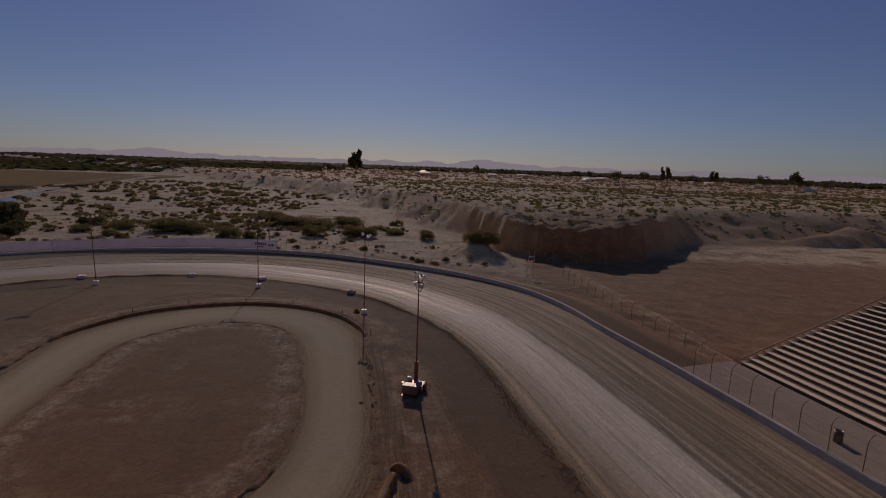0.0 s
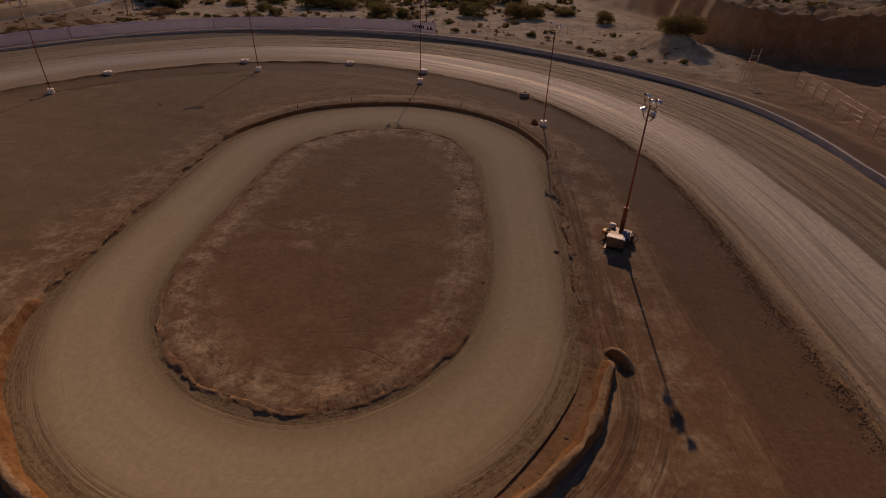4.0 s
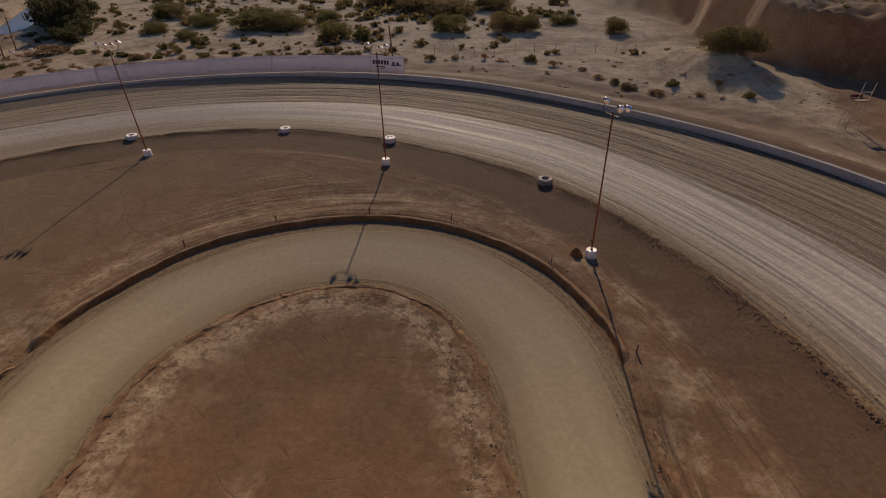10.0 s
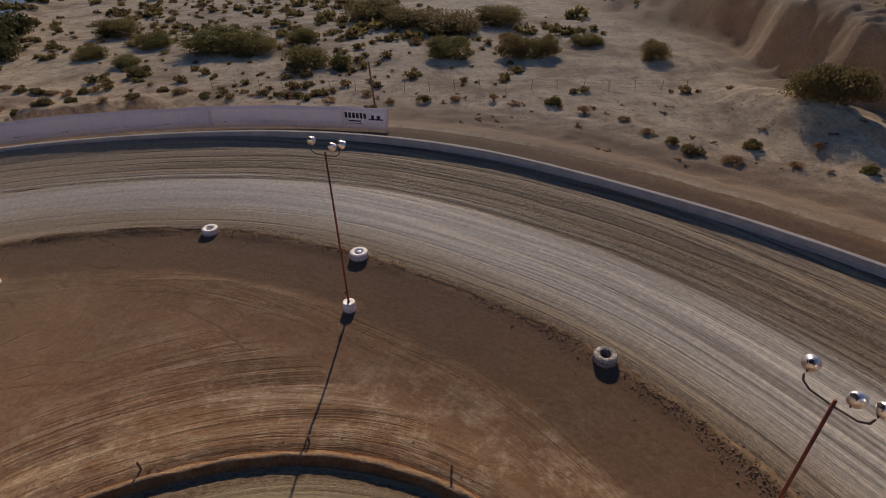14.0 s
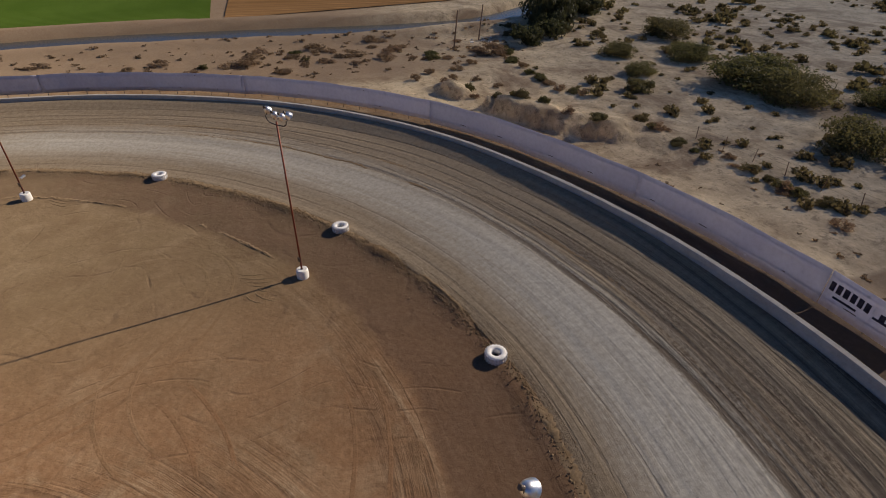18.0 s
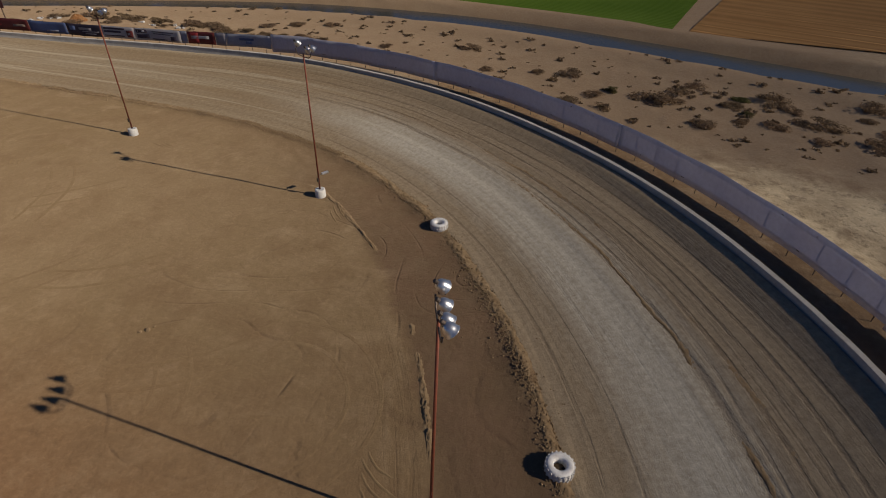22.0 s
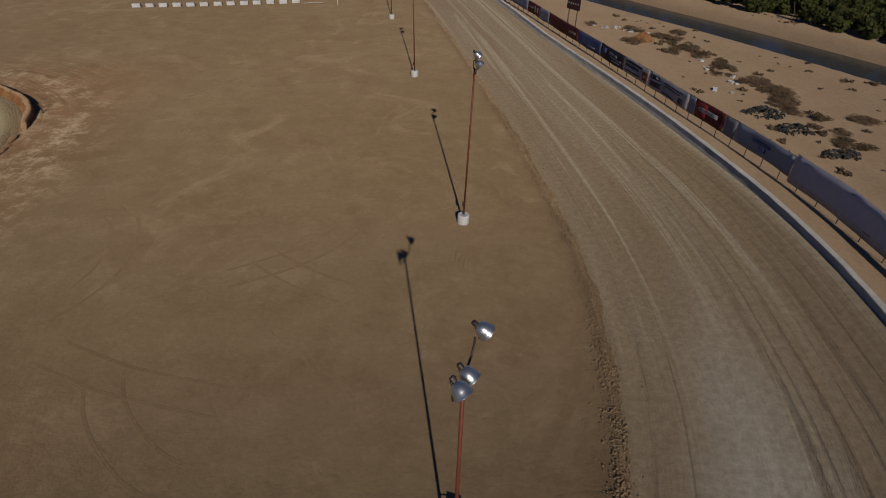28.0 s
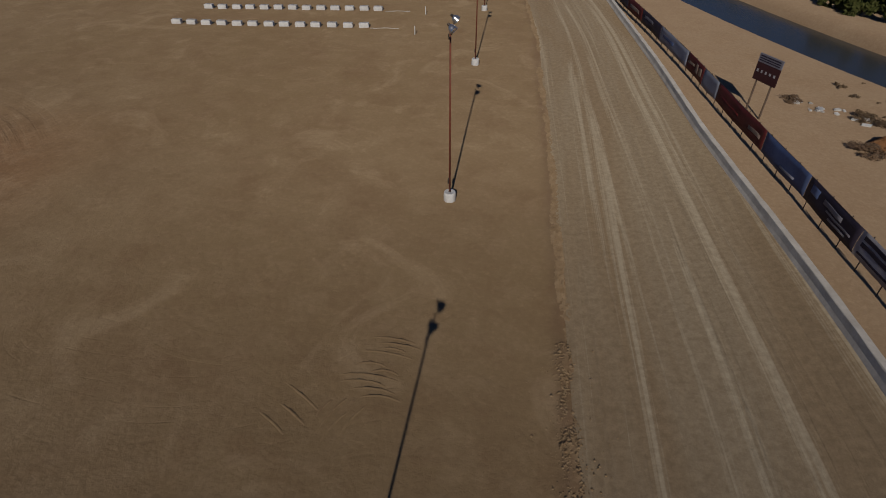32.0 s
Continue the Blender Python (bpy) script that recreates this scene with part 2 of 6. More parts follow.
    if groove is not None:
        relief = n.math("ADD", relief, n.math("MULTIPLY", n.math("MULTIPLY", groove, crumb), 1.6))
    n.bump(relief, 0.8, 0.15)
    shine = n.math("SUBTRACT", 0.86, n.math("MULTIPLY", n.attr("worn"), n.ramp(line, 0.42, 0.56, 0.02, 0.2)))
    return n.done(col, shine if lines else 0.93, diffuse=0.9, spec=0.42 if lines else 0.15)


def bank_material():
    """Clay with a paler rim: the sunlight on the top edge is put into the colour."""
    n = Nodes("loose_clay")
    v = n.coords("Object")
    f1, f2 = n.noise(v, 0.9, 7, 0.7), n.noise(v, 5.0, 6, 0.75)
    col = n.mix(n.ramp(f1, 0.42, 0.6), (0.27, 0.122, 0.050), (0.34, 0.178, 0.082))
    # the pale top edge stands for sun on it, broken up by noise
    dry = n.math("ADD", n.attr("dry"), n.math("MULTIPLY", n.math("SUBTRACT", f1, 0.5), 1.5))
    col = n.mix(n.ramp(dry, 0.35, 0.8, 0, 0.85), col, (0.48, 0.33, 0.20))
    col = n.mix(n.ramp(f2, 0.44, 0.64, 0, 0.6), col, (0.5, 0.42, 0.36), "MULTIPLY")
    n.bump(n.math("ADD", f1, n.math("MULTIPLY", f2, 0.5)), 0.9, 0.16)
    return n.done(col, 0.95, diffuse=1.0, spec=0.1)


def plain(name, a, b, scale=6.0, rough=0.6, metal=0.0, bump=0.2, dist=0.01, diffuse=0.0, lo=0.35, hi=0.7, spec=0.4):
    """Two colours mixed by noise at two scales, with fine relief; each object takes a slightly different tone."""
    n = Nodes(name)
    v = n.coords("Object")
    f1, f2 = n.noise(v, scale, 6, 0.65), n.noise(v, scale * 7, 4, 0.6)
    col = n.mix(n.ramp(f1, lo, hi), a, b)
    info = n.add("ShaderNodeObjectInfo")
    col = n.mix(n.ramp(info.outputs["Random"], 0, 1, 0.0, 0.22), col, (0.6, 0.58, 0.55), "MULTIPLY")
    col = n.mix(n.ramp(f2, 0.4, 0.8, 0, 0.25), col, (0.45, 0.42, 0.4), "MULTIPLY")
    n.bump(n.math("ADD", f1, n.math("MULTIPLY", f2, 0.4)), bump, dist)
    return n.done(col, rough, metal, diffuse, spec)


def let_light_through(mat, share):
    """Thin sheet that also passes light on."""
    tree = mat.node_tree
    bsdf = tree.nodes["Principled BSDF"]
    thin, both = tree.nodes.new("ShaderNodeBsdfTranslucent"), tree.nodes.new("ShaderNodeMixShader")
    tree.links.new(bsdf.inputs["Base Color"].links[0].from_socket, thin.inputs["Color"])
    both.inputs["Fac"].default_value = share
    tree.links.new(bsdf.outputs["BSDF"], both.inputs[1])
    tree.links.new(thin.outputs["BSDF"], both.inputs[2])
    tree.links.new(both.outputs["Shader"], tree.nodes["Material Output"].inputs["Surface"])
    return mat


def leaves(name, a, b, c):
    n = Nodes(name)
    geo = n.add("ShaderNodeNewGeometry")
    info = n.add("ShaderNodeObjectInfo")
    col = n.mix(geo.outputs["Random Per Island"], a, b)
    col = n.mix(n.ramp(info.outputs["Random"], 0.2, 1.0, 0, 0.7), col, c)
    mat = n.done(col, 0.75, diffuse=0.6, spec=0.15)
    thin = n.add("ShaderNodeBsdfTranslucent")
    n.link(col, thin.inputs["Color"])
    both = n.add("ShaderNodeMixShader")
    both.inputs["Fac"].default_value = 0.35
    n.link(n.bsdf.outputs["BSDF"], both.inputs[1])
    n.link(thin.outputs["BSDF"], both.inputs[2])
    n.link(both.outputs["Shader"], n.tree.nodes["Material Output"].inputs["Surface"])
    return mat


INFIELD_A, INFIELD_B, INFIELD_C = (0.240, 0.165, 0.092), (0.262, 0.183, 0.106), (0.205, 0.130, 0.073)
RED_A, RED_B = (0.285, 0.158, 0.084), (0.310, 0.180, 0.098)
CRUST, DAMP_SHADE = (0.56, 0.43, 0.28), (0.125, 0.076, 0.050)
SAND_A, SAND_B, SAND_C = (0.72, 0.59, 0.395), (0.51, 0.395, 0.255), (0.315, 0.22, 0.14)
M_GROUND = ground_material()
M_TRACK = track_material("packed_clay", (0.305, 0.230, 0.148), (0.34, 0.262, 0.175), (0.57, 0.53, 0.45), (0.135, 0.088, 0.053), 0.8,
                         ((0.10, 0.010, 0.6), (0.21, 0.006, 0.4), (0.555, 0.022, 0.95), (0.60, 0.009, 0.6), (0.665, 0.014, 0.8), (0.74, 0.009, 0.65), (0.80, 0.012, 0.7), (0.88, 0.008, 0.5)))
M_KART = track_material("pale_dirt", (0.36, 0.285, 0.175), (0.325, 0.252, 0.152), (0.475, 0.398, 0.262), (0.175, 0.11, 0.064), 0.4)
M_BERM = bank_material()
M_CLOD = plain("clods", (0.26, 0.175, 0.10), (0.36, 0.26, 0.16), 2.0, 0.95, bump=0.6, dist=0.05, diffuse=1.0, spec=0.1)
M_CONCRETE = plain("concrete", (0.40, 0.37, 0.34), (0.52, 0.49, 0.455), 0.9, 0.85, bump=0.35, dist=0.02, diffuse=0.8, spec=0.2)
M_WHITE = plain("white_paint", (0.80, 0.79, 0.77), (0.64, 0.61, 0.57), 2.2, 0.6, bump=0.3, dist=0.01)
M_TYRE = plain("whitewashed_rubber", (0.72, 0.71, 0.71), (0.44, 0.41, 0.39), 2.8, 0.8, bump=0.4, dist=0.015, lo=0.45, hi=0.8)
M_TYRE_WORN = plain("worn_whitewash", (0.10, 0.095, 0.09), (0.42, 0.40, 0.38), 3.2, 0.85, bump=0.4, dist=0.015, lo=0.42, hi=0.62)
M_RUBBER = plain("rubber", (0.03, 0.03, 0.032), (0.07, 0.065, 0.06), 5.0, 0.8)
M_POLE = plain("rust_red_steel", (0.25, 0.065, 0.034), (0.16, 0.052, 0.033), 3.0, 0.6, 0.2)
M_STEEL = plain("dark_steel", (0.09, 0.075, 0.07), (0.14, 0.11, 0.09), 8.0, 0.5, 0.6)
M_ALU = plain("spun_aluminium", (0.80, 0.81, 0.83), (0.72, 0.73, 0.75), 4.0, 0.34, 0.9, bump=0.05, dist=0.003)
M_WOOD = plain("weathered_wood", (0.12, 0.078, 0.055), (0.20, 0.14, 0.10), 5.0, 0.9, bump=0.5)
M_BLUE_TANK = plain("blue_plastic", (0.16, 0.21, 0.36), (0.20, 0.25, 0.40), 3.0, 0.45)
M_YELLOW = plain("yellow_paint", (0.46, 0.27, 0.04), (0.36, 0.20, 0.05), 3.0, 0.5)
M_TARP = let_light_through(plain("faded_lilac_vinyl", (0.58, 0.56, 0.64), (0.64, 0.62, 0.69), 0.5, 0.55, bump=0.25, dist=0.02), 0.35)
M_LEAF_OLIVE = leaves("olive_leaves", (0.098, 0.096, 0.036), (0.142, 0.134, 0.054), (0.16, 0.112, 0.062))
M_LEAF_DRY = leaves("dry_twigs", (0.29, 0.195, 0.125), (0.215, 0.142, 0.092), (0.185, 0.135, 0.08))
M_LEAF_DARK = leaves("dark_leaves", (0.045, 0.05, 0.026), (0.075, 0.078, 0.036), (0.06, 0.06, 0.034))
M_LEAF_CITRUS = leaves("citrus_leaves", (0.085, 0.098, 0.028), (0.125, 0.130, 0.042), (0.08, 0.088, 0.028))
M_BARK = plain("bark", (0.11, 0.08, 0.06), (0.16, 0.12, 0.09), 6.0, 0.9, bump=0.6)

# ---- shape helpers ----
def spline(points, step):
    """A smooth line through the points, resampled at even steps."""
    p = np.array(points, float)
    p = np.vstack([2 * p[0] - p[1], p, 2 * p[-1] - p[-2]])
    out = []
    for i in range(1, len(p) - 2):
        for u in np.linspace(0, 1, 24, endpoint=False):
            a, b, c, d = p[i - 1], p[i], p[i + 1], p[i + 2]
            out.append(0.5 * (2 * b + (c - a) * u + (2 * a - 5 * b + 4 * c - d) * u * u + (3 * b - 3 * c + d - a) * u ** 3))
    out.append(p[-2])
    out = np.array(out)
    run = np.concatenate([[0], np.cumsum(np.hypot(*np.diff(out[:, :2], axis=0).T))])
    at = np.linspace(0, run[-1], max(2, int(run[-1] / step)))
    return np.stack([np.interp(at, run, out[:, k]) for k in range(out.shape[1])], 1)


def side_distance(px, py, line, want=None):
    """Signed distance of points from a line (positive to its left), the run along it, and a value carried by the line."""
    a, b = line[:-1, :2], line[1:, :2]
    ab = b - a
    l2 = (ab ** 2).sum(1)
    seg = np.sqrt(l2)
    run0 = np.concatenate([[0], np.cumsum(seg)[:-1]])
    best, run, val = np.full(px.shape, 1e9), np.zeros(px.shape), np.zeros(px.shape)
    side = np.ones(px.shape)
    for lo in range(0, px.size, 20000):
        hi = min(px.size, lo + 20000)
        dx, dy = px[lo:hi, None] - a[None, :, 0], py[lo:hi, None] - a[None, :, 1]
        u = np.clip((dx * ab[:, 0] + dy * ab[:, 1]) / l2, 0, 1)
        ex, ey = dx - u * ab[:, 0], dy - u * ab[:, 1]
        d2 = ex * ex + ey * ey
        k = d2.argmin(1)
        r = np.arange(hi - lo)
        best[lo:hi] = np.sqrt(d2[r, k])
        side[lo:hi] = np.where(ab[k, 0] * dy[r, k] - ab[k, 1] * dx[r, k] >= 0, 1, -1)
        run[lo:hi] = run0[k] + u[r, k] * seg[k]
        if want is not None:
            val[lo:hi] = want[k] * (1 - u[r, k]) + want[k + 1] * u[r, k]
    return best * side, run, val


def smooth(x, lo, hi):
    u = np.clip((x - lo) / (hi - lo), 0, 1)
    return u * u * (3 - 2 * u)


def ripple(x, y, seed, size, octaves=4, gain=0.5):
    """Smooth noise in the plane, about -1 to 1."""
    r = np.random.RandomState(seed)
    out, amp = np.zeros_like(x), 1.0
    for _ in range(octaves):
        table = r.rand(64, 64) * 2 - 1
        gx, gy = x / size + r.rand() * 50, y / size + r.rand() * 50
        ix, iy = np.floor(gx).astype(int), np.floor(gy).astype(int)
        fx, fy = gx - ix, gy - iy
        fx, fy = fx * fx * (3 - 2 * fx), fy * fy * (3 - 2 * fy)
        t = lambda i, j: table[i % 64, j % 64]
        out += amp * ((t(ix, iy) * (1 - fx) + t(ix + 1, iy) * fx) * (1 - fy) + (t(ix, iy + 1) * (1 - fx) + t(ix + 1, iy + 1) * fx) * fy)
        amp, size = amp * gain, size * 0.5
    return out


def mesh_data(name, verts, faces, material, attrs=None, uv=None, soft=True):
    me = bpy.data.meshes.new(name)
    verts = np.asarray(verts, np.float32)
    if isinstance(faces, np.ndarray):
        k, m = faces.shape[1], len(faces)
        me.vertices.add(len(verts))
        me.vertices.foreach_set("co", verts.ravel())
        me.loops.add(k * m)
        me.loops.foreach_set("vertex_index", faces.astype(np.int32).ravel())
        me.polygons.add(m)
        me.polygons.foreach_set("loop_start", np.arange(0, k * m, k, dtype=np.int32))
        me.update(calc_edges=True)
    else:
        me.from_pydata([tuple(map(float, q)) for q in verts], [], faces)
        me.update()
    if soft:
        me.polygons.foreach_set("use_smooth", np.ones(len(me.polygons), bool))
    for key, value in (attrs or {}).items():
        me.attributes.new(key, "FLOAT", "POINT").data.foreach_set("value", np.asarray(value, np.float32).ravel())
    if uv is not None:
        layer = me.uv_layers.new(name="UVMap")
        loop = np.zeros(len(me.loops), np.int32)
        me.loops.foreach_get("vertex_index", loop)
        layer.data.foreach_set("uv", np.asarray(uv, np.float32)[loop].ravel())
    me.materials.append(material)
    return me


def grid_faces(rows, cols):
    i, j = np.meshgrid(np.arange(rows - 1), np.arange(cols - 1), indexing="ij")
    a = (i * cols + j).ravel()
    return np.stack([a, a + 1, a + cols + 1, a + cols], 1)


def structure(name, me, label, category):
    return tagged(new(name, me), label, category, kind="structure")


def part(name, bm, material, parent, label="", soft=False):
    """Links a bmesh (or a mesh) as one mesh object under a thing or under a part."""
    if isinstance(bm, bpy.types.Mesh):
        me = bm
    else:
        me = bpy.data.meshes.new(name)
        bm.to_mesh(me)
        bm.free()
        me.materials.append(material)
        if soft:
            me.polygons.foreach_set("use_smooth", np.ones(len(me.polygons), bool))
    ob = new(name, me)
    ob.parent = parent
    return tagged(ob, label) if label else ob


def thing(name, m, label, category, group="", kind=""):
    ob = new(name)
    ob.empty_display_size = 0.2
    ob.matrix_world = m
    return tagged(ob, label, category, group, kind)


def box(x0, x1, y0, y1, z0, z1, bevel=0.0, into=None):
    bm = into or bmesh.new()
    made = bmesh.ops.create_cube(bm, size=1.0, matrix=Matrix.Translation(((x0 + x1) / 2, (y0 + y1) / 2, (z0 + z1) / 2)) @ Matrix.Diagonal((x1 - x0, y1 - y0, z1 - z0, 1)))
    if bevel:
        edges = {e for v in made["verts"] for e in v.link_edges}
        bmesh.ops.bevel(bm, geom=list(edges), offset=bevel, segments=2, affect="EDGES")
    return bm


def tube(a, b, r0, r1=None, sides=10, into=None):
    bm = into or bmesh.new()
    a, b = Vector(a), Vector(b)
    m = Matrix.Translation((a + b) / 2) @ (b - a).to_track_quat("Z", "Y").to_matrix().to_4x4()
    bmesh.ops.create_cone(bm, cap_ends=True, segments=sides, radius1=r0, radius2=r0 if r1 is None else r1, depth=(b - a).length, matrix=m)
    return bm


def lathe(profile, sides=24, into=None, m=None, close=False):
    """Turns a profile of (radius, height) about z."""
    bm = into or bmesh.new()
    rings = []
    for r, z in profile:
        ring = [bm.verts.new((r * math.cos(2 * math.pi * k / sides), r * math.sin(2 * math.pi * k / sides), z)) for k in range(sides)]
        rings.append(ring)
    pairs = list(zip(rings, rings[1:])) + ([(rings[-1], rings[0])] if close else [])
    for lo, hi in pairs:
        for k in range(sides):
            bm.faces.new((lo[k], lo[(k + 1) % sides], hi[(k + 1) % sides], hi[k]))
    if not close:
        bm.faces.new(rings[-1])
        bm.faces.new(list(reversed(rings[0])))
    if m is not None:
        bmesh.ops.transform(bm, matrix=m, verts=[v for ring in rings for v in ring])
    return bm


# ---- the plan: lines of the speedway ----
# inner edge of the race track, from the south end of the west straight round the north turn to the east straight
INNER = spline([(-40, -140), (-52, -92), (-61, -52), (-67.7, -25), (-70.7, -9), (-73.5, 6), (-75.6, 18), (-77.6, 30), (-79.2, 44), (-78.5, 56),
                (-75, 66), (-69.8, 74), (-62, 81.3), (-52, 87), (-42, 89.2), (-33, 88.6), (-25, 86.4), (-17, 83.2), (-10, 78.2), (-4, 71.6),
                (1.4, 63.2), (5.4, 52.5), (8, 42), (10.4, 31.8), (17, 4), (27, -38), (39, -90)], 1.0)
# foot of the outer concrete wall, with the height to which the banking rises there
WALL = spline([(-48, -146, 0.7), (-61, -96, 0.7), (-71, -55, 0.7), (-76.8, -30, 0.7), (-80.4, -14, 0.8), (-83.2, 0, 0.9), (-85.6, 10, 1.0), (-87.7, 20, 1.3),
               (-89.7, 32, 1.7), (-91.0, 44, 2.0), (-90.7, 55, 2.0), (-88.8, 65, 2.0), (-84.7, 75, 2.0), (-79.1, 83.8, 2.0), (-71.7, 91.2, 2.0),
               (-64.5, 96, 2.0), (-57, 99.2, 2.0), (-48.5, 101.7, 2.0), (-41, 102.8, 2.0), (-33, 102.8, 2.0), (-24, 101.3, 2.0), (-15.5, 98.1, 2.0),
               (-8, 94.4, 2.0), (-2, 91, 2.0), (6, 84.8, 2.0), (13, 76.6, 2.0), (17, 68, 1.9), (19.2, 60, 1.8), (21.9, 52, 1.6), (24.4, 44, 1.4),
               (26.3, 37, 1.3), (33, 9, 1.0), (43, -34, 0.8), (56, -88, 0.7)], 1.0)
# the small oval in the infield
KART_OUT = spline([(-38.5, 40), (-41, 54), (-40, 60.5), (-36.9, 66.4), (-31.3, 70.3), (-25.5, 72), (-19.8, 71.4), (-14.4, 68.9), (-10.6, 65), (-8.3, 60.5), (-6.9, 54), (-5.1, 44.5),
                   (-3.8, 36), (-2.6, 28.6), (-5, 23.2), (-9.5, 19.6), (-14.4, 17.5), (-19.5, 16.6), (-24.6, 17.4), (-29, 19.7), (-33, 22.9), (-35.7, 28.2), (-37, 34), (-38.5, 40)], 0.5)
KART_IN = spline([(-31.6, 42), (-33.3, 52.5), (-32, 57.5), (-28.3, 61.8), (-23.3, 63.4), (-18.6, 61.5), (-15.2, 56.8), (-12.5, 48.5), (-10.6, 41), (-9.8, 34.8), (-10.4, 30.3), (-12, 27.2),
                  (-14.2, 25), (-16.6, 23.9), (-19.4, 23.7), (-22.3, 24.3), (-25.2, 25.9), (-27.7, 28.5), (-29.5, 31.6), (-30.6, 35.6), (-31.6, 42)], 0.5)
# foot of the mesa in the north and east
TOE = spline([(-900, 1150), (-520, 830), (-300, 590), (-178, 432), (-118, 360), (-73, 307), (-37, 245), (-14, 192), (6, 160), (10, 141), (14, 128), (23, 118.5), (34, 116), (45, 119.5),
              (53, 130), (63, 144), (80, 157), (125, 168), (260, 172), (700, 150), (1500, 60)], 7.0)
# an eroded step in the sand behind the fence
STEP = spline([(-88.0, 100.2), (-82, 102.8), (-77.5, 104.6), (-72.5, 107.2), (-68, 109.8), (-63.4, 113.2), (-57, 116.2)], 0.8)
CANAL = spline([(-60, -110), (-87.5, -53), (-100, -29.5), (-114, -7.5), (-125, 13), (-131, 34), (-133, 55), (-131, 75), (-128, 95), (-125.8, 112), (-127, 130), (-140, 152), (-168, 192), (-200, 255),
                (-230, 335), (-290, 500)], 6.0)


def heights(x, y, sink=True):
    """Height of the ground, and how far each zone covers it."""
    near = (x > -135) & (x < 75) & (y > -150) & (y < 150)
    din, dw, zw, run = (np.full(x.shape, q) for q in (-500.0, 500.0, 1.0, 0.0))
    xn, yn = x[near], y[near]
    d1, r1, _ = side_distance(xn, yn, INNER)
    d2, _, z2 = side_distance(xn, yn, WALL, WALL[:, 2])
    din[near], dw[near], zw[near], run[near] = d1, d2, z2, r1
    din[~near] = 500.0
    ko, ki = np.full(x.shape, 500.0), np.full(x.shape, 500.0)
    kart = (x > -60) & (x < 20) & (y > 0) & (y < 95)
    krun = np.zeros(x.shape)
    ko[kart], krun[kart], _ = side_distance(x[kart], y[kart], KART_OUT)
    irun = np.zeros(x.shape)
    ki[kart], irun[kart], _ = side_distance(x[kart], y[kart], KART_IN)
    # the wide land outside
    dt, _, _ = side_distance(x, y, TOE)
    east = smooth(x, 62, 90)
    width = 3.6 + 35 * east + 13 * smooth(-x, -12, 4) + 11 * smooth(-x, 0, 60)
    gully = ripple(x, y, 5, 22, 4, 0.55)
    cut = ripple(x, y, 6, 13, 4, 0.6)
    rise = 7.6 * smooth(dt + gully * (1.6 + 6 * smooth(-x, -4, 40)) + cut * (1.0 + 3.5 * smooth(-x, -8, 30)), 0, width)
    z_out = rise + ripple(x, y, 29, 6.0, 6, 0.68) * 0.75 * smooth(dt, -2, 2) * (1 - smooth(dt, 18, 45)) + smooth(dt, 10, 60) * ripple(x, y, 7, 60, 4) * 0.7
    z_out += (3.3 + 0.5 * ripple(x, y, 54, 3.0, 4, 0.65)) * np.exp(-((x - 8.0 + 0.35 * (y - 118)) / 5.0) ** 2 - ((y - 119) / 8.5) ** 2)
    z_out += 3.6 * smooth(1 - ((x - 128) / 24) ** 2 - ((y - 171 - 0.4 * (x - 128)) / 7) ** 2, 0.0, 0.7) * (1 + 0.2 * ripple(x, y, 55, 8, 3))
    z_out += ripple(x, y, 9, 9, 5, 0.6) * (0.16 + 0.16 * smooth(dt, -25, 0)) + ripple(x, y, 19, 40, 2) * 0.25
    z_out += 0.20 * ripple(x, y, 56, 2.2, 4, 0.7) * smooth(dt, -7, -2) * (1 - smooth(dt, 16, 26)) * smooth(x, -30, -10) * (y < 150)
    z_out = z_out * (1 - 0.85 * smooth(-x, 132, 144) * (dt < -15))
    ds, rs_, _ = side_distance(x, y, STEP)
    z_out += 1.4 * np.clip(0.7 + 1.0 * ripple(x, y, 26, 6.0, 4, 0.6), 0.15, 1.25) * smooth(ds + 1.1 * ripple(x, y, 25, 4.0, 5, 0.65), 0.0, 0.8) * (1 - smooth(ds, 1, 9)) * smooth(rs_, 0.5, 5) * (1 - smooth(rs_, 26, 33))
    z_out += 0.16 * ripple(x, y, 53, 2.6, 4, 0.7) * smooth(dw, 6.5, 8.5) * (1 - smooth(dw, 17, 22)) * smooth(x, -40, -30)
    dc, _, _ = side_distance(x, y, CANAL)
    bank = np.abs(dc)
    z_out = np.where(bank < 16, z_out * smooth(bank, 5, 16), z_out)
    z_out = z_out - 2.4 * (1 - smooth(bank, 4.0, 6.3)) + (0.35 + 0.75 * smooth(y, 95, 120) * (dc < 0)) * smooth(bank, 5.8, 7.2) * (1 - smooth(bank, 10, 13))
    # track, banking and the strip behind the wall
    inside = dw <= 0
    drop = 0.35 + 0.25 * (1 - smooth(y, 26, 42))
    u = np.clip(din / np.maximum(din - dw, 0.1), 0, 1)
    heap = 0.42 * np.exp(-((dw - 1.3) / 0.7) ** 2) * np.clip(0.65 + 0.6 * ripple(x, y, 27, 4.0, 4, 0.6), 0, 1.3) * (1 - smooth(x, -38, -30)) * smooth(y, 20, 34)
    z = np.where(inside, zw * u ** 1.25, zw + heap - drop * smooth(dw, 0.25, 1.3) + (z_out - zw + drop) * smooth(dw, 5.5, 12.0))
    infield = inside & (din < 0)
    z = np.where(infield, ripple(x, y, 3, 14, 4) * 0.10, z)
    z = np.where(infield & (ko < 0) & (ki > 0), ripple(x, y, 13, 8, 3) * 0.04, z)
    # the loose ridge at the inner edge and the small ones round the oval
    lump = 0.6 + 0.7 * np.clip(ripple(x, y, 21, 2.2, 3), -0.6, 1)
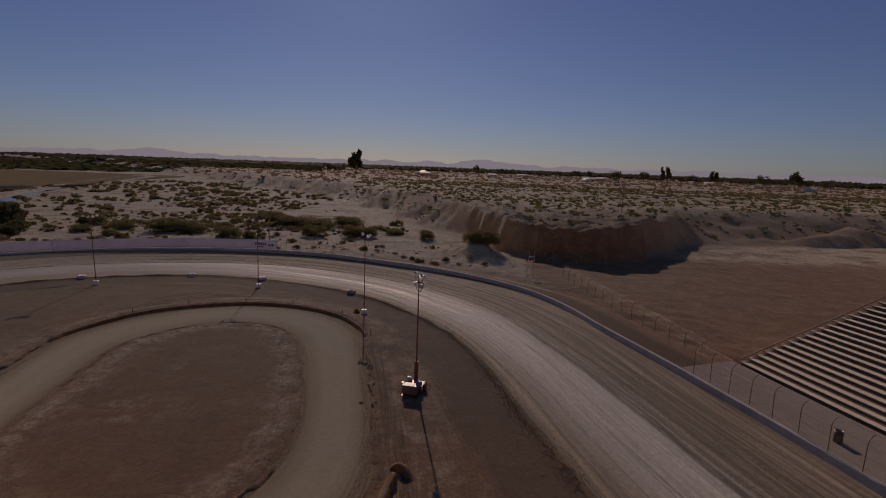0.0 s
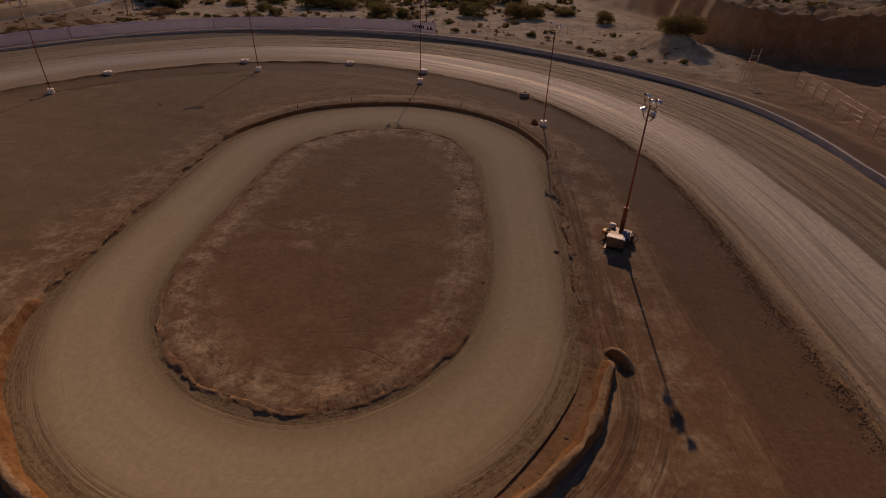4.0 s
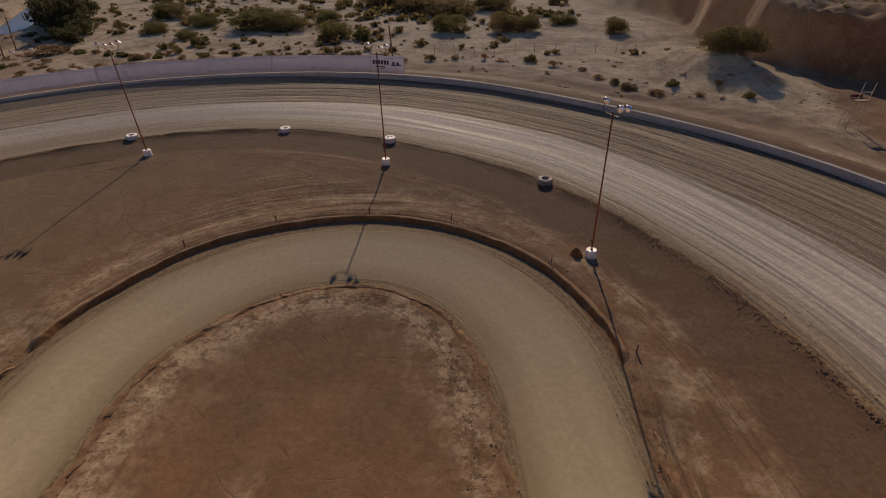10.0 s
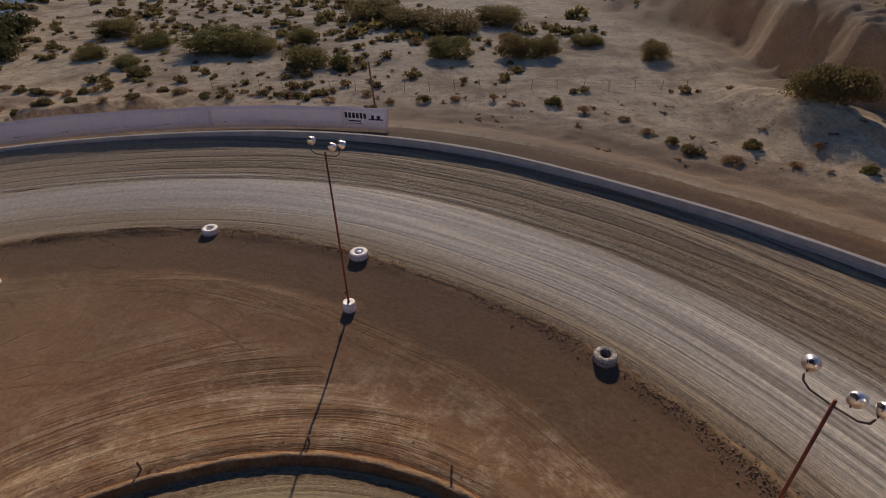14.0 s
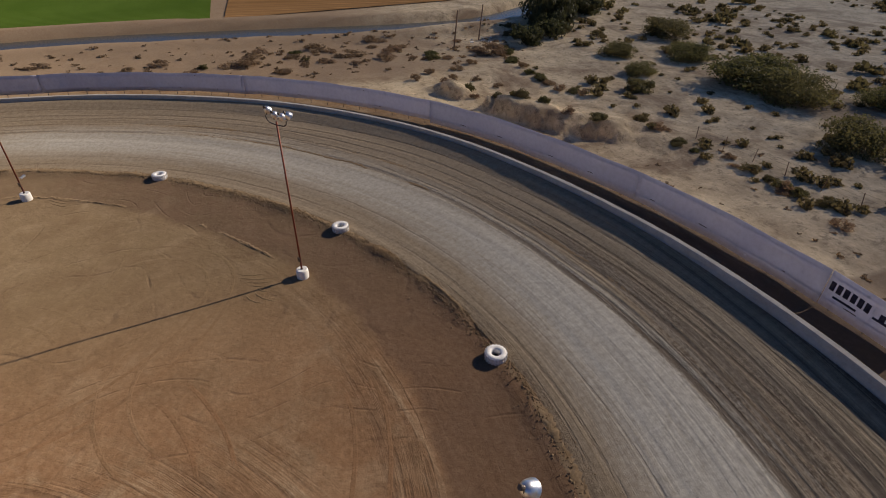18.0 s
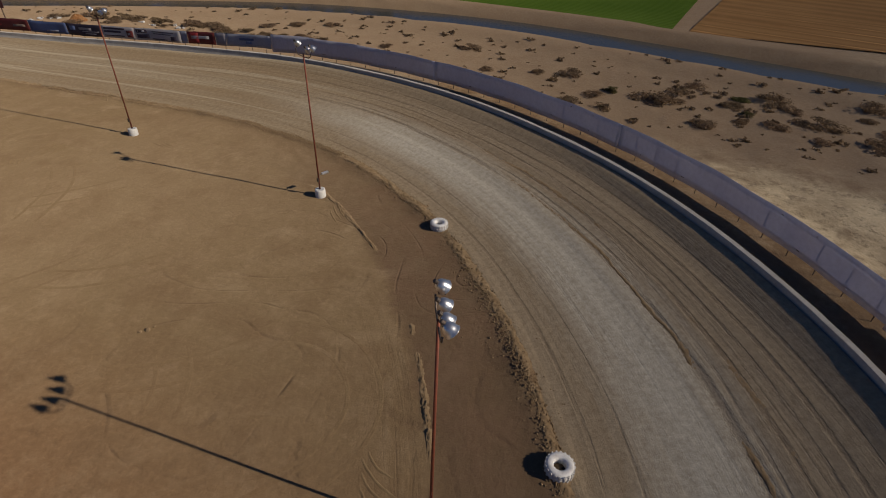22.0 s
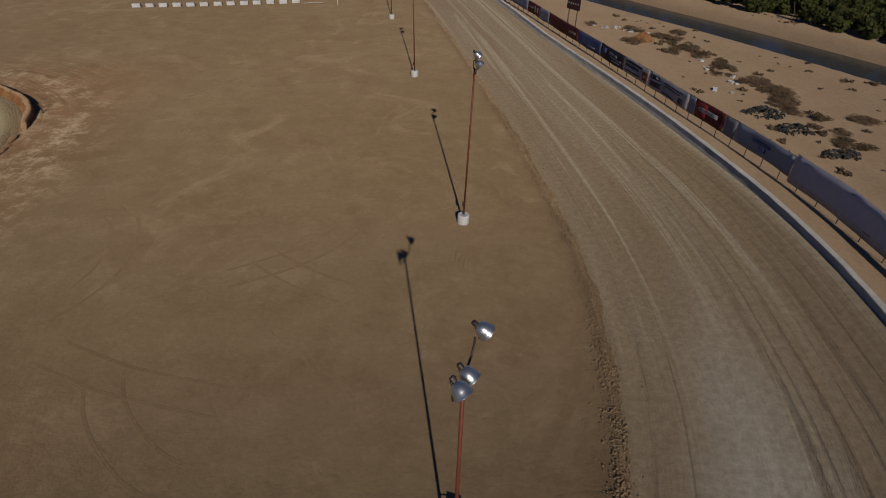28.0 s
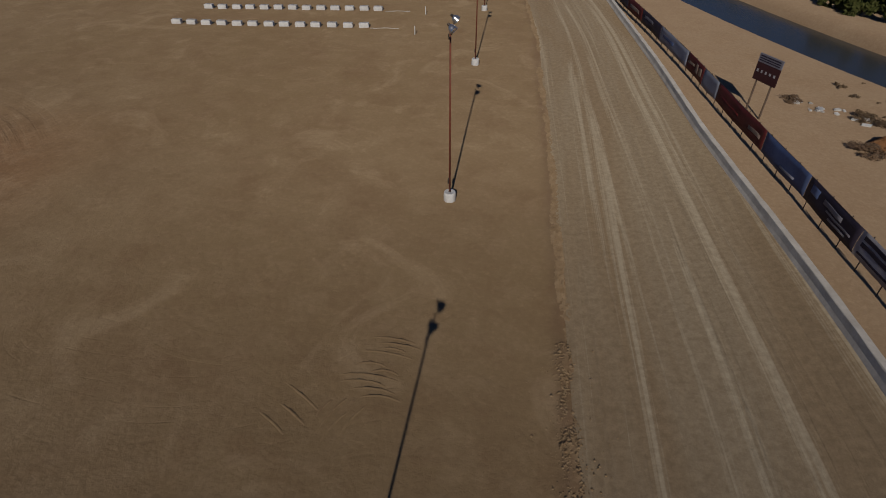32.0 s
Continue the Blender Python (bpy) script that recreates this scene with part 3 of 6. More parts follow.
    z += 0.20 * np.exp(-((din + 0.35) / 0.55) ** 2) * lump
    z += 0.14 * np.exp(-((ko - 0.5) / 0.5) ** 2) * lump
    z += 0.30 * smooth(y, 54.5, 57.5) * smooth(ko, 0.0, 0.5) * (1 - smooth(ko, 1.0, 4.5)) * (ko < 20)
    z += 0.22 * smooth(-ki, -0.25, 0.35) + 0.10 * np.exp(-((ki + 0.6) / 0.6) ** 2) * lump
    if sink:
        z -= 0.30 * smooth(din, 0.7, 1.5) * smooth(-dw, -0.05, 0.45)
        z -= 0.12 * smooth(-ko, 0.5, 1.2) * smooth(ki, 0.5, 1.2)
    by_track = din > -9
    near_oval = np.exp(-(np.clip(ko - 3.0, 0, None) / 8.0) ** 2) * (ko > 0)
    zones = {
        "sand": np.clip(smooth(dw, 5.5 - 1.0 * smooth(x, -45, -35), 9.0 - 3.0 * smooth(x, -45, -35)) * (1 - 0.95 * smooth(x, 12, 24) * (1 - smooth(y, 106, 150))) + np.where((dw > 0) & (y < 60) & (x < -60), smooth(dw, 0.3, 1.0), 0), 0, 1),
        "damp_shade": np.where(inside, smooth(din + 0.35 * ripple(x, y, 51, 3.0, 4, 0.6), -5.6 - 0.5 * smooth(x, -40, -10), -5.0 - 0.5 * smooth(x, -40, -10)) * (1 - smooth(din, -0.7, -0.4)) * smooth(run, 190, 225) * 0.66, 0) + (1 - smooth(bank, 3.5, 5.5)) + 0.5 * np.exp(-((din + 0.25) / 0.35) ** 2)
                + np.where((dw > 0) & (dw < 9), 0.85 * smooth(dw, 0.3, 1.0) * (1 - smooth(dw, 3.6 + 1.2 * smooth(x, 8, 18), 5.0 + 1.0 * smooth(x, 8, 18))) * smooth(x, -60, -36), 0)
                # the fence banners' shadow on the strip behind the wall, put into the colour
                + np.where((dw > 0) & (dw < 5), 0.7 * smooth(dw, 0.2, 0.8) * (1 - smooth(dw, 2.6, 3.4)) * (1 - smooth(x, -46, -36)) * smooth(y, 20, 34), 0),
        "crust": np.where(infield, 0.10 + 1.1 * np.exp(-((ki + 1.5) / 1.5) ** 2) + 1.3 * np.exp(-((x + 23.6) / 2.6) ** 2 - ((y - 39.5) / 1.8) ** 2) + 0.7 * np.exp(-((x + 24) ** 2 + (y - 48.5) ** 2) / 0.8) + 0.8 * np.exp(-((ko - 3) / 3.0) ** 2) * (1 - 0.6 * smooth(-x, 40, 46)), 0.3),
        "red": np.where(infield, smooth(x, -58, -41) * smooth(y, 4, 20) * np.clip(smooth(y, 50, 62) + smooth(x, -46, -33), 0, 1), 0.35 + 0.65 * smooth(x, -36, 10)),
        "brown": np.where(x < -40, np.maximum(smooth(-x, 88, 97) * (1 - smooth(y, 96, 125)), smooth(-x, 58, 66) * (1 - smooth(y, 48, 66))), np.maximum(smooth(dw, 5, 7) * (1 - smooth(dw, 12, 19)), 0.8 * smooth(dt, -9, -1) * (1 - smooth(dt, 22, 45)) * smooth(x, -32, -6))),
        "rim": np.where(infield, np.exp(-((ki + 1.35) / 0.95) ** 2) * (0.55 + 0.45 * smooth(y, 40, 58)) + 0.5 * np.exp(-((ko - 2.2) / 1.3) ** 2) * smooth(-x, 30, 38) * smooth(y, 30, 44), 0),
        "swirl": np.where(infield & (ko > 2.0), 0.15 + 0.5 * smooth(y, 54, 66) * (1 - smooth(x, -42, -30)), 0.15 * (ko > 0) + 0.4 * (ki < -1.5)),
        "across": np.where(by_track, din, np.where(ki < 0, ki, ko)),
        "along": np.where(by_track, run, np.where(ki < 0, irun, krun)),
        "marks": np.where(infield, np.where(by_track, 0.42 * smooth(din, -9, -6.8) * (1 - 0.8 * smooth(din, -5.8, -5.2)) * smooth(run, 205, 240) * (1 - 0.6 * smooth(-x, 40, 48)), near_oval * 0.9 * smooth(-din, 9, 11) * (1 - 0.93 * smooth(-x, 38, 44)) * (1 - 0.6 * smooth(-y, -26, -18)) * (1 - smooth(-x, 33, 38) * (1 - smooth(y, 40, 50))) + 0.3 * np.exp(-((ki + 1.7) / 1.2) ** 2) * (ki < 0)), 0.75 * smooth(dw, 4.2, 5.0) * (1 - smooth(dw, 6.8, 8.0)) * smooth(y, 82, 92) * (1 - smooth(x, -52, -40))),
    }
    return z, zones


def ground_at(x, y):
    z, _ = heights(np.array([float(x)]), np.array([float(y)]), sink=False)
    return float(z[0])


def spread(lo, hi, step, growth, reach):
    """Even steps from lo to hi, then wider and wider ones out to the reach on both sides."""
    mid = list(np.arange(lo, hi + step / 2, step))
    out, s = [], step
    while (out[-1] if out else 0) < reach:
        s *= growth
        out.append((out[-1] if out else 0) + s)
    return np.array([lo - q for q in reversed(out)] + mid + [mid[-1] + q for q in out])


gx, gy = spread(-100, 34, 0.45, 1.05, 4600), spread(-34, 136, 0.45, 1.04, 4600)
GX, GY = (q.ravel() for q in np.meshgrid(gx, gy, indexing="ij"))
GZ, ZONES = heights(GX, GY)
ground = structure("ground", mesh_data("ground", np.stack([GX, GY, GZ], 1), grid_faces(len(gx), len(gy))[:, ::-1], M_GROUND, ZONES), "reddish brown dry dirt and pale desert sand", "ground")


# ---- race track and small oval ----
def strip(name, a, b, cols, material, zf, worn, loose, streaks=lambda u: u * 0 + 1, quiet=None, lift=0.0):
    """A sheet between two lines of equal count, with across and along coordinates in metres."""
    n = len(a)
    u = np.linspace(0, 1, cols)
    x = a[:, None, 0] * (1 - u) + b[:, None, 0] * u
    y = a[:, None, 1] * (1 - u) + b[:, None, 1] * u
    run = np.concatenate([[0], np.cumsum(np.hypot(*np.diff((a[:, :2] + b[:, :2]) / 2, axis=0).T))])
    wide = np.hypot(*(b[:, :2] - a[:, :2]).T)
    across, along = wide[:, None] * u, np.repeat(run[:, None], cols, 1)
    z = zf(x, y, across, along, wide[:, None]) + lift
    uu = np.repeat(u[None], n, 0)
    return mesh_data(name, np.stack([x.ravel(), y.ravel(), z.ravel()], 1), grid_faces(n, cols), material,
                     {"worn": worn(uu, across, along), "loose": loose(uu, across, along), "streaks": streaks(uu), "quiet": np.repeat(quiet, cols, 1) if quiet is not None else uu * 0, "across_share": uu}, np.stack([across.ravel(), along.ravel()], 1))


inner_fine = spline([tuple(q) for q in INNER[::8]], 0.6)


def partner(line, other):
    """For each point of a line the nearest point of another."""
    out = np.zeros((len(line), other.shape[1]))
    for i, q in enumerate(line):
        d2 = ((other[:, :2] - q[:2]) ** 2).sum(1)
        out[i] = other[d2.argmin()]
    k = np.ones(9) / 9
    for c in range(out.shape[1]):
        out[4:-4, c] = np.convolve(out[:, c], k, "valid")
    return out


wall_fine = spline([tuple(q) for q in WALL[::6]], 0.25)
outer_fine = partner(inner_fine, wall_fine)
normal_in = (outer_fine[:, :2] - inner_fine[:, :2])
normal_in /= np.hypot(*normal_in.T)[:, None]


# dirt is piled higher against the wall in the north-west
WEST_TURN = ((1 - smooth(inner_fine[:, 0], -50, -36)) * smooth(inner_fine[:, 1], 30, 48))[:, None]


def track_height(x, y, across, along, wide):
    u = np.clip(across / wide, 0, 1)
    zw = outer_fine[:, 2][:, None]
    rut = ripple(across * 3.0, along * 0.10, 31, 1.6, 3) * 0.035 * smooth(u, 0.35, 0.8)
    rut += ripple(across * 2.2, along * 0.06, 33, 2.0, 3) * 0.03
    edge = 0.12 * np.exp(-(across / 0.5) ** 2) - 0.10 * (1 - smooth(across, 0.0, 0.35))
    lip = 0.10 + 0.26 * WEST_TURN
    return zw * u ** 1.25 + rut + edge + 0.02 + lip * smooth(wide - across, 2.0, 0.0)


# the streaks fade along the west straight
QUIET = (0.25 + 0.75 * np.maximum(smooth(inner_fine[:, 1], 40, 62), smooth(inner_fine[:, 0], -60, -40)))[:, None]
WEST = (0.14 + 0.86 * smooth(inner_fine[:, 0], -58, -30))[:, None]

# the packed groove is smooth in the north and streaked in the east
GROOVE = 0.18 + 0.55 * smooth(inner_fine[:, 0], -32, -6)[:, None]


race_track = structure("race_track", strip(
    "race_track", inner_fine, np.concatenate([outer_fine[:, :2], outer_fine[:, 2:]], 1), 46, M_TRACK, track_height,
    lambda u, a, s: np.exp(-((u - 0.38 - 0.05 * ripple(s, s * 0, 41, 60, 2)) / 0.22) ** 2) * QUIET * (0.55 + 0.5 * WEST),
    lambda u, a, s: QUIET * WEST * np.clip(np.exp(-((u - 0.68) / 0.12) ** 2) * 1.2 + smooth(u, 0.86, 1.0) * 0.5 + np.exp(-(a / 0.8) ** 2), 0, 1),
    lambda u: np.clip(QUIET * 1.25 - 0.3, 0.05, 0.95) * WEST * (GROOVE + (1 - GROOVE) * smooth(u, 0.48, 0.58)), (1 - QUIET) / 0.75),
    "pale packed clay race track with dark tyre streaks", "race track")

kart_in_fine = np.vstack([KART_IN])
kart_pair = partner(kart_in_fine, KART_OUT)
oval_track = structure("oval_track", strip(
    "oval_track", kart_in_fine, kart_pair, 20, M_KART,
    lambda x, y, a, s, w: 0.03 + ripple(x, y, 43, 6, 3) * 0.02 + 0.10 * np.exp(-(a / 0.35) ** 2),
    lambda u, a, s: np.exp(-((u - 0.5) / 0.3) ** 2), lambda u, a, s: np.exp(-(a / 0.7) ** 2) + 0.8 * smooth(u, 0.72, 0.98), lambda u: u * 0 + 0.05),
    "pale dusty dirt oval inside the infield", "dirt track")

# ---- outer wall, banner fence, catch fence ----
def offset(line, d):
    """A line shifted to its left."""
    t = np.gradient(line[:, :2], axis=0)
    t /= np.hypot(*t.T)[:, None]
    out = line.copy()
    out[:, 0] -= t[:, 1] * d
    out[:, 1] += t[:, 0] * d
    return out


def sweep(line, profile, seed=0, wob=0.0):
    """Carries a closed profile of (out, up) along a line that has heights."""
    t = np.gradient(line[:, :2], axis=0)
    t /= np.hypot(*t.T)[:, None]
    k = len(profile)
    r = np.random.RandomState(seed)
    verts = np.zeros((len(line), k, 3))
    for j, (o, up) in enumerate(profile):
        verts[:, j, 0] = line[:, 0] - t[:, 1] * o
        verts[:, j, 1] = line[:, 1] + t[:, 0] * o
        verts[:, j, 2] = line[:, 2] + up
    verts += (r.rand(*verts.shape) - 0.5) * wob
    faces = []
    for i in range(len(line) - 1):
        for j in range(k):
            a, b = i * k + j, i * k + (j + 1) % k
            faces.append((a, b, b + k, a + k))
    faces += [tuple(range(k))[::-1], tuple((len(line) - 1) * k + j for j in range(k))]
    return verts.reshape(-1, 3), faces


wall_line = spline([tuple(q) for q in WALL[::6]], 1.0)
WALL_PROFILE = [(0.0, -0.5), (0.0, 0.12), (0.07, 0.35), (0.09, 0.68), (0.11, 0.72), (0.44, 0.72), (0.47, 0.68), (0.52, 0.3), (0.56, -0.9)]
wv, wf = sweep(wall_line, WALL_PROFILE, 3, 0.025)
wall_outer = structure("wall_outer", mesh_data("wall_outer", wv, wf, M_CONCRETE, soft=False), "low grey concrete wall round the race track", "wall")
FENCE = spline([(-70.5, -62), (-76.2, -40), (-80, -27), (-83.2, -15), (-85, -7.5), (-87.2, 1.6), (-88.6, 7.3), (-89.7, 12.4), (-90.8, 17.6), (-92.0, 24.4), (-92.9, 29), (-93.8, 35),
                (-94.7, 45), (-94.5, 55.3), (-92.4, 66.2), (-88.1, 76.7), (-82.1, 86.1), (-74.2, 94.1), (-66.4, 99.3), (-58.3, 102.7), (-49.4, 105.3), (-41.1, 106.5), (-33.4, 106.7)], 0.5)
fence_run = np.concatenate([[0], np.cumsum(np.hypot(*np.diff(FENCE, axis=0).T))])
_, _, fence_zw = side_distance(FENCE[:, 0], FENCE[:, 1], WALL, WALL[:, 2])
FENCE_Z = fence_zw - 0.35 - 0.25 * (1 - smooth(FENCE[:, 1], 26, 42))


def fence_place(s):
    """Place, ground height and heading at a run along the banner fence."""
    x, y, z = (np.interp(s, fence_run, q) for q in (FENCE[:, 0], FENCE[:, 1], FENCE_Z))
    x2, y2 = (np.interp(s + 0.3, fence_run, q) for q in (FENCE[:, 0], FENCE[:, 1]))
    return x, y, z, math.atan2(y2 - y, x2 - x)


banner_fence = thing("fence", pose(0, 0, 0), "long fence of dark steel posts carrying advertising banners", "fence")
POST_GAP, BANNER_LOW, BANNER_HIGH = 1.95, 0.70, 2.15
fence_end = fence_run[-1]
post_mesh = None
for k in range(int(fence_end / POST_GAP) + 1):
    x, y, z, turn = fence_place(fence_end - 0.05 - k * POST_GAP)
    if post_mesh is None:
        bm = box(-0.024, 0.024, 0.05, 0.10, -0.4, BANNER_HIGH + 0.05, 0.008)
        ob = part("post", bm, M_STEEL, banner_fence)
        post_mesh = ob.data
    else:
        ob = part("post", post_mesh, M_STEEL, banner_fence)
    ob.matrix_world = pose(x, y, z, random.uniform(-1, 1), random.uniform(-1, 1), math.degrees(turn) + random.uniform(-3, 3))
for name, up in (("bottom_rail", BANNER_LOW + 0.04), ("top_rail", BANNER_HIGH - 0.03)):
    line = np.stack([FENCE[:, 0], FENCE[:, 1], FENCE_Z + up], 1)
    v, f = sweep(line, [(0.0, -0.025), (0.0, 0.025), (0.03, 0.025), (0.03, -0.025)])
    part(name, mesh_data(name, v, f, M_STEEL, soft=False), M_STEEL, banner_fence)


def banner_material(name, a, b):
    return let_light_through(plain(name, tuple(q * 1.15 for q in a), tuple(q * 1.15 for q in b), 0.7, 0.6, bump=0.3, dist=0.03), 0.3)


def banner(s0, s1, material, label, marks=(), low=BANNER_LOW, high=BANNER_HIGH):
    """A vinyl sheet on the inner side of the fence; marks are (from, to, low, high, material) as shares of the sheet."""
    xm, ym, zm, _ = fence_place((s0 + s1) / 2)
    top = thing("banner", pose(xm, ym, zm), label, "banner", "banners on the fence")
    cols = max(4, int((s1 - s0) / 0.45))
    rows = 5

    def sheet(u0, u1, v0, v1, push, mat, name, lab=""):
        cc = max(2, int(cols * (u1 - u0)) + 1)
        verts, faces = [], []
        for side in (0, 1):
            for i in range(cc):
                s = s0 + (s1 - s0) * (u0 + (u1 - u0) * i / (cc - 1))
                x, y, z, turn = fence_place(s)
                for j in range(rows):
                    v = v0 + (v1 - v0) * j / (rows - 1)
                    sag = 0.025 * math.sin(s * 3.2) * math.sin(math.pi * v) + 0.02 * math.sin(s * 1.3 + 4 * v)
                    out = push + sag + (0.012 if side == 0 else 0.0)
                    verts.append((x + math.sin(turn) * out - xm, y - math.cos(turn) * out - ym, z + low + (high - low) * v + 0.03 * math.sin(s * 0.9) - zm))
        n = cc * rows
        for i in range(cc - 1):
            for j in range(rows - 1):
                a = i * rows + j
                faces.append((a, a + rows, a + rows + 1, a + 1))
                faces.append((n + a + 1, n + a + rows + 1, n + a + rows, n + a))
        rim = [i * rows for i in range(cc)] + [(cc - 1) * rows + j for j in range(1, rows)] + [i * rows + rows - 1 for i in range(cc - 2, -1, -1)] + list(range(rows - 2, 0, -1))
        for a, b in zip(rim, rim[1:] + rim[:1]):
            faces.append((b, a, n + a, n + b))
        part(name, mesh_data(name, verts, faces, mat), mat, top, lab)

    sheet(0, 1, 0, 1, 0.012, material, "sheet")
    for u0, u1, v0, v1, mat in marks:
        sheet(u0, u1, v0, v1, 0.034, mat, "print_bar")
    return top


def run_at(y):
    """Run along the straight part of the fence at which it passes a given y."""
    k = int(np.argmax(FENCE[:, 1] >= y))
    return float(fence_run[k])


B_WHITE = banner_material("white_vinyl", (0.42, 0.40, 0.43), (0.48, 0.46, 0.48))
B_DARK = banner_material("navy_vinyl", (0.035, 0.028, 0.05), (0.055, 0.042, 0.065))
B_RED = banner_material("maroon_vinyl", (0.135, 0.022, 0.024), (0.17, 0.035, 0.034))
B_BLUE = banner_material("blue_vinyl", (0.085, 0.125, 0.27), (0.11, 0.15, 0.29))
B_PALEBLUE = banner_material("pale_blue_vinyl", (0.30, 0.315, 0.39), (0.34, 0.35, 0.42))
B_GREY = banner_material("grey_vinyl", (0.25, 0.24, 0.28), (0.29, 0.275, 0.315))
B_BRIGHT = banner_material("bright_red_vinyl", (0.27, 0.03, 0.035), (0.22, 0.03, 0.035))
B_TAN = banner_material("tan_vinyl", (0.36, 0.27, 0.22), (0.30, 0.22, 0.18))
panels = [
    (-60, -44, B_GREY, "plain grey vinyl banner", ()),
    (-44, -36, B_DARK, "dark navy vinyl banner with a pale bar", ((0.3, 0.7, 0.4, 0.6, B_GREY),)),
    (-36, -30.4, B_RED, "maroon vinyl banner with a pale bar", ((0.2, 0.8, 0.35, 0.6, B_TAN),)),
    (-30.4, -23.6, B_DARK, "dark navy vinyl banner with pale bars", ((0.15, 0.6, 0.5, 0.7, B_GREY),)),
    (-23.6, -15.2, B_PALEBLUE, "pale blue vinyl banner, faded", ((0.1, 0.5, 0.4, 0.6, B_BLUE),)),
    (-15.2, -11.0, B_RED, "maroon vinyl banner with tan figures", ((0.55, 0.68, 0.25, 0.8, B_TAN), (0.74, 0.88, 0.3, 0.75, B_TAN), (0.1, 0.45, 0.45, 0.6, B_TAN))),
    (-11.0, -7.6, B_PALEBLUE, "pale grey-blue vinyl banner", ()),
    (-7.6, 1.5, B_RED, "long maroon vinyl banner with a pale line", ((0.72, 0.93, 0.35, 0.55, B_TAN), (0.1, 0.5, 0.42, 0.5, B_BRIGHT))),
    (1.5, 7.3, B_BLUE, "bright blue vinyl banner", ((0.45, 0.75, 0.2, 0.3, B_PALEBLUE),)),
    (7.3, 12.4, B_DARK, "dark navy vinyl banner with pale lines", ((0.08, 0.24, 0.45, 0.8, B_BLUE), (0.34, 0.7, 0.52, 0.72, B_GREY), (0.42, 0.9, 0.36, 0.44, B_GREY), (0.5, 0.82, 0.18, 0.26, B_GREY))),
    (12.4, 17.6, B_WHITE, "white vinyl banner with dark lines of print and a shield", ((0.06, 0.72, 0.72, 0.88, B_DARK), (0.06, 0.58, 0.46, 0.62, B_DARK), (0.06, 0.66, 0.16, 0.24, B_DARK), (0.76, 0.95, 0.16, 0.72, B_RED), (0.79, 0.92, 0.34, 0.5, B_WHITE))),
    (17.6, 24.3, B_WHITE, "white vinyl banner with a dark truck shape and print bars", ((0.04, 0.28, 0.62, 0.9, B_DARK), (0.07, 0.25, 0.69, 0.83, B_WHITE), (0.05, 0.32, 0.18, 0.5, B_DARK), (0.4, 0.86, 0.72, 0.78, B_DARK), (0.42, 0.8, 0.55, 0.61, B_DARK), (0.38, 0.7, 0.1, 0.18, B_DARK), (0.78, 0.9, 0.12, 0.45, B_DARK))),
    (24.3, 25.3, B_PALEBLUE, "pale grey vinyl strip between two banners", ()),
    (25.3, 29.4, B_RED, "red vinyl banner with white script bar", ((0.02, 0.4, 0.1, 0.9, B_BRIGHT), (0.14, 0.78, 0.42, 0.66, B_WHITE))),
    (29.4, 30.6, B_GREY, "plain grey vinyl strip", ()),
    (30.6, 37.2, B_PALEBLUE, "pale blue vinyl banner with a blue line of print", ((0.3, 0.62, 0.5, 0.68, B_BLUE), (0.44, 0.56, 0.22, 0.44, B_BLUE), (0.1, 0.9, 0.06, 0.1, B_WHITE))),
]
for y0, y1, mat, lab, marks in panels:
    banner(run_at(y0) + 0.02, run_at(y1) - 0.02, mat, lab, marks)
s = run_at(37.2) + 0.02
while s < fence_end - 8:
    e = min(s + 22.0, fence_end - 4.6)
    if fence_end - 4.6 - e < 2:
        e = fence_end - 4.6
    banner(s, e - 0.004, M_TARP, "plain faded lilac-grey vinyl sheet along the turn", (), 0.40 if s < fence_end - 45 else 0.12, 2.38)
    s = e
banner(fence_end - 4.55, fence_end, M_TARP, "lilac-grey vinyl sheet with dark letters and a mountain line", (
    (0.04, 0.10, 0.5, 0.74, B_DARK), (0.125, 0.185, 0.5, 0.74, B_DARK), (0.21, 0.27, 0.5, 0.74, B_DARK), (0.295, 0.355, 0.5, 0.74, B_DARK), (0.38, 0.44, 0.5, 0.74, B_DARK), (0.465, 0.525, 0.5, 0.74, B_DARK),
    (0.12, 0.4, 0.34, 0.40, B_DARK), (0.58, 0.9, 0.46, 0.52, B_DARK), (0.64, 0.70, 0.52, 0.68, B_DARK), (0.76, 0.83, 0.52, 0.66, B_DARK)), 0.15, 2.4)

# the catch fence on the east side: on the berm first, then on the wall before the benches
CATCH_A = spline([(22.6, 96, 1.0), (24.6, 80, 1.0), (26.6, 66, 1.0), (28.6, 54, 0.9)], 0.5)
CATCH_B = spline([(24.9, 48.3, 1.5), (25.95, 42, 1.5), (27.0, 36.2, 1.5), (28.1, 31, 1.5), (33.9, 8, 1.5), (40.6, -20, 1.5)], 0.5)


def chain_mesh_material():
    n = Nodes("chain_link")
    v = n.coords("UV")
    w = n.tree.nodes.new("ShaderNodeTexWave")
    w.wave_type, w.bands_direction = "BANDS", "DIAGONAL"
    w.inputs["Scale"].default_value = 3.0
    n.link(v, w.inputs["Vector"])
    n.bsdf.inputs["Alpha"].default_value = 0.035
    return n.done((0.20, 0.18, 0.165), 0.6, 0.4)


M_CHAIN = chain_mesh_material()


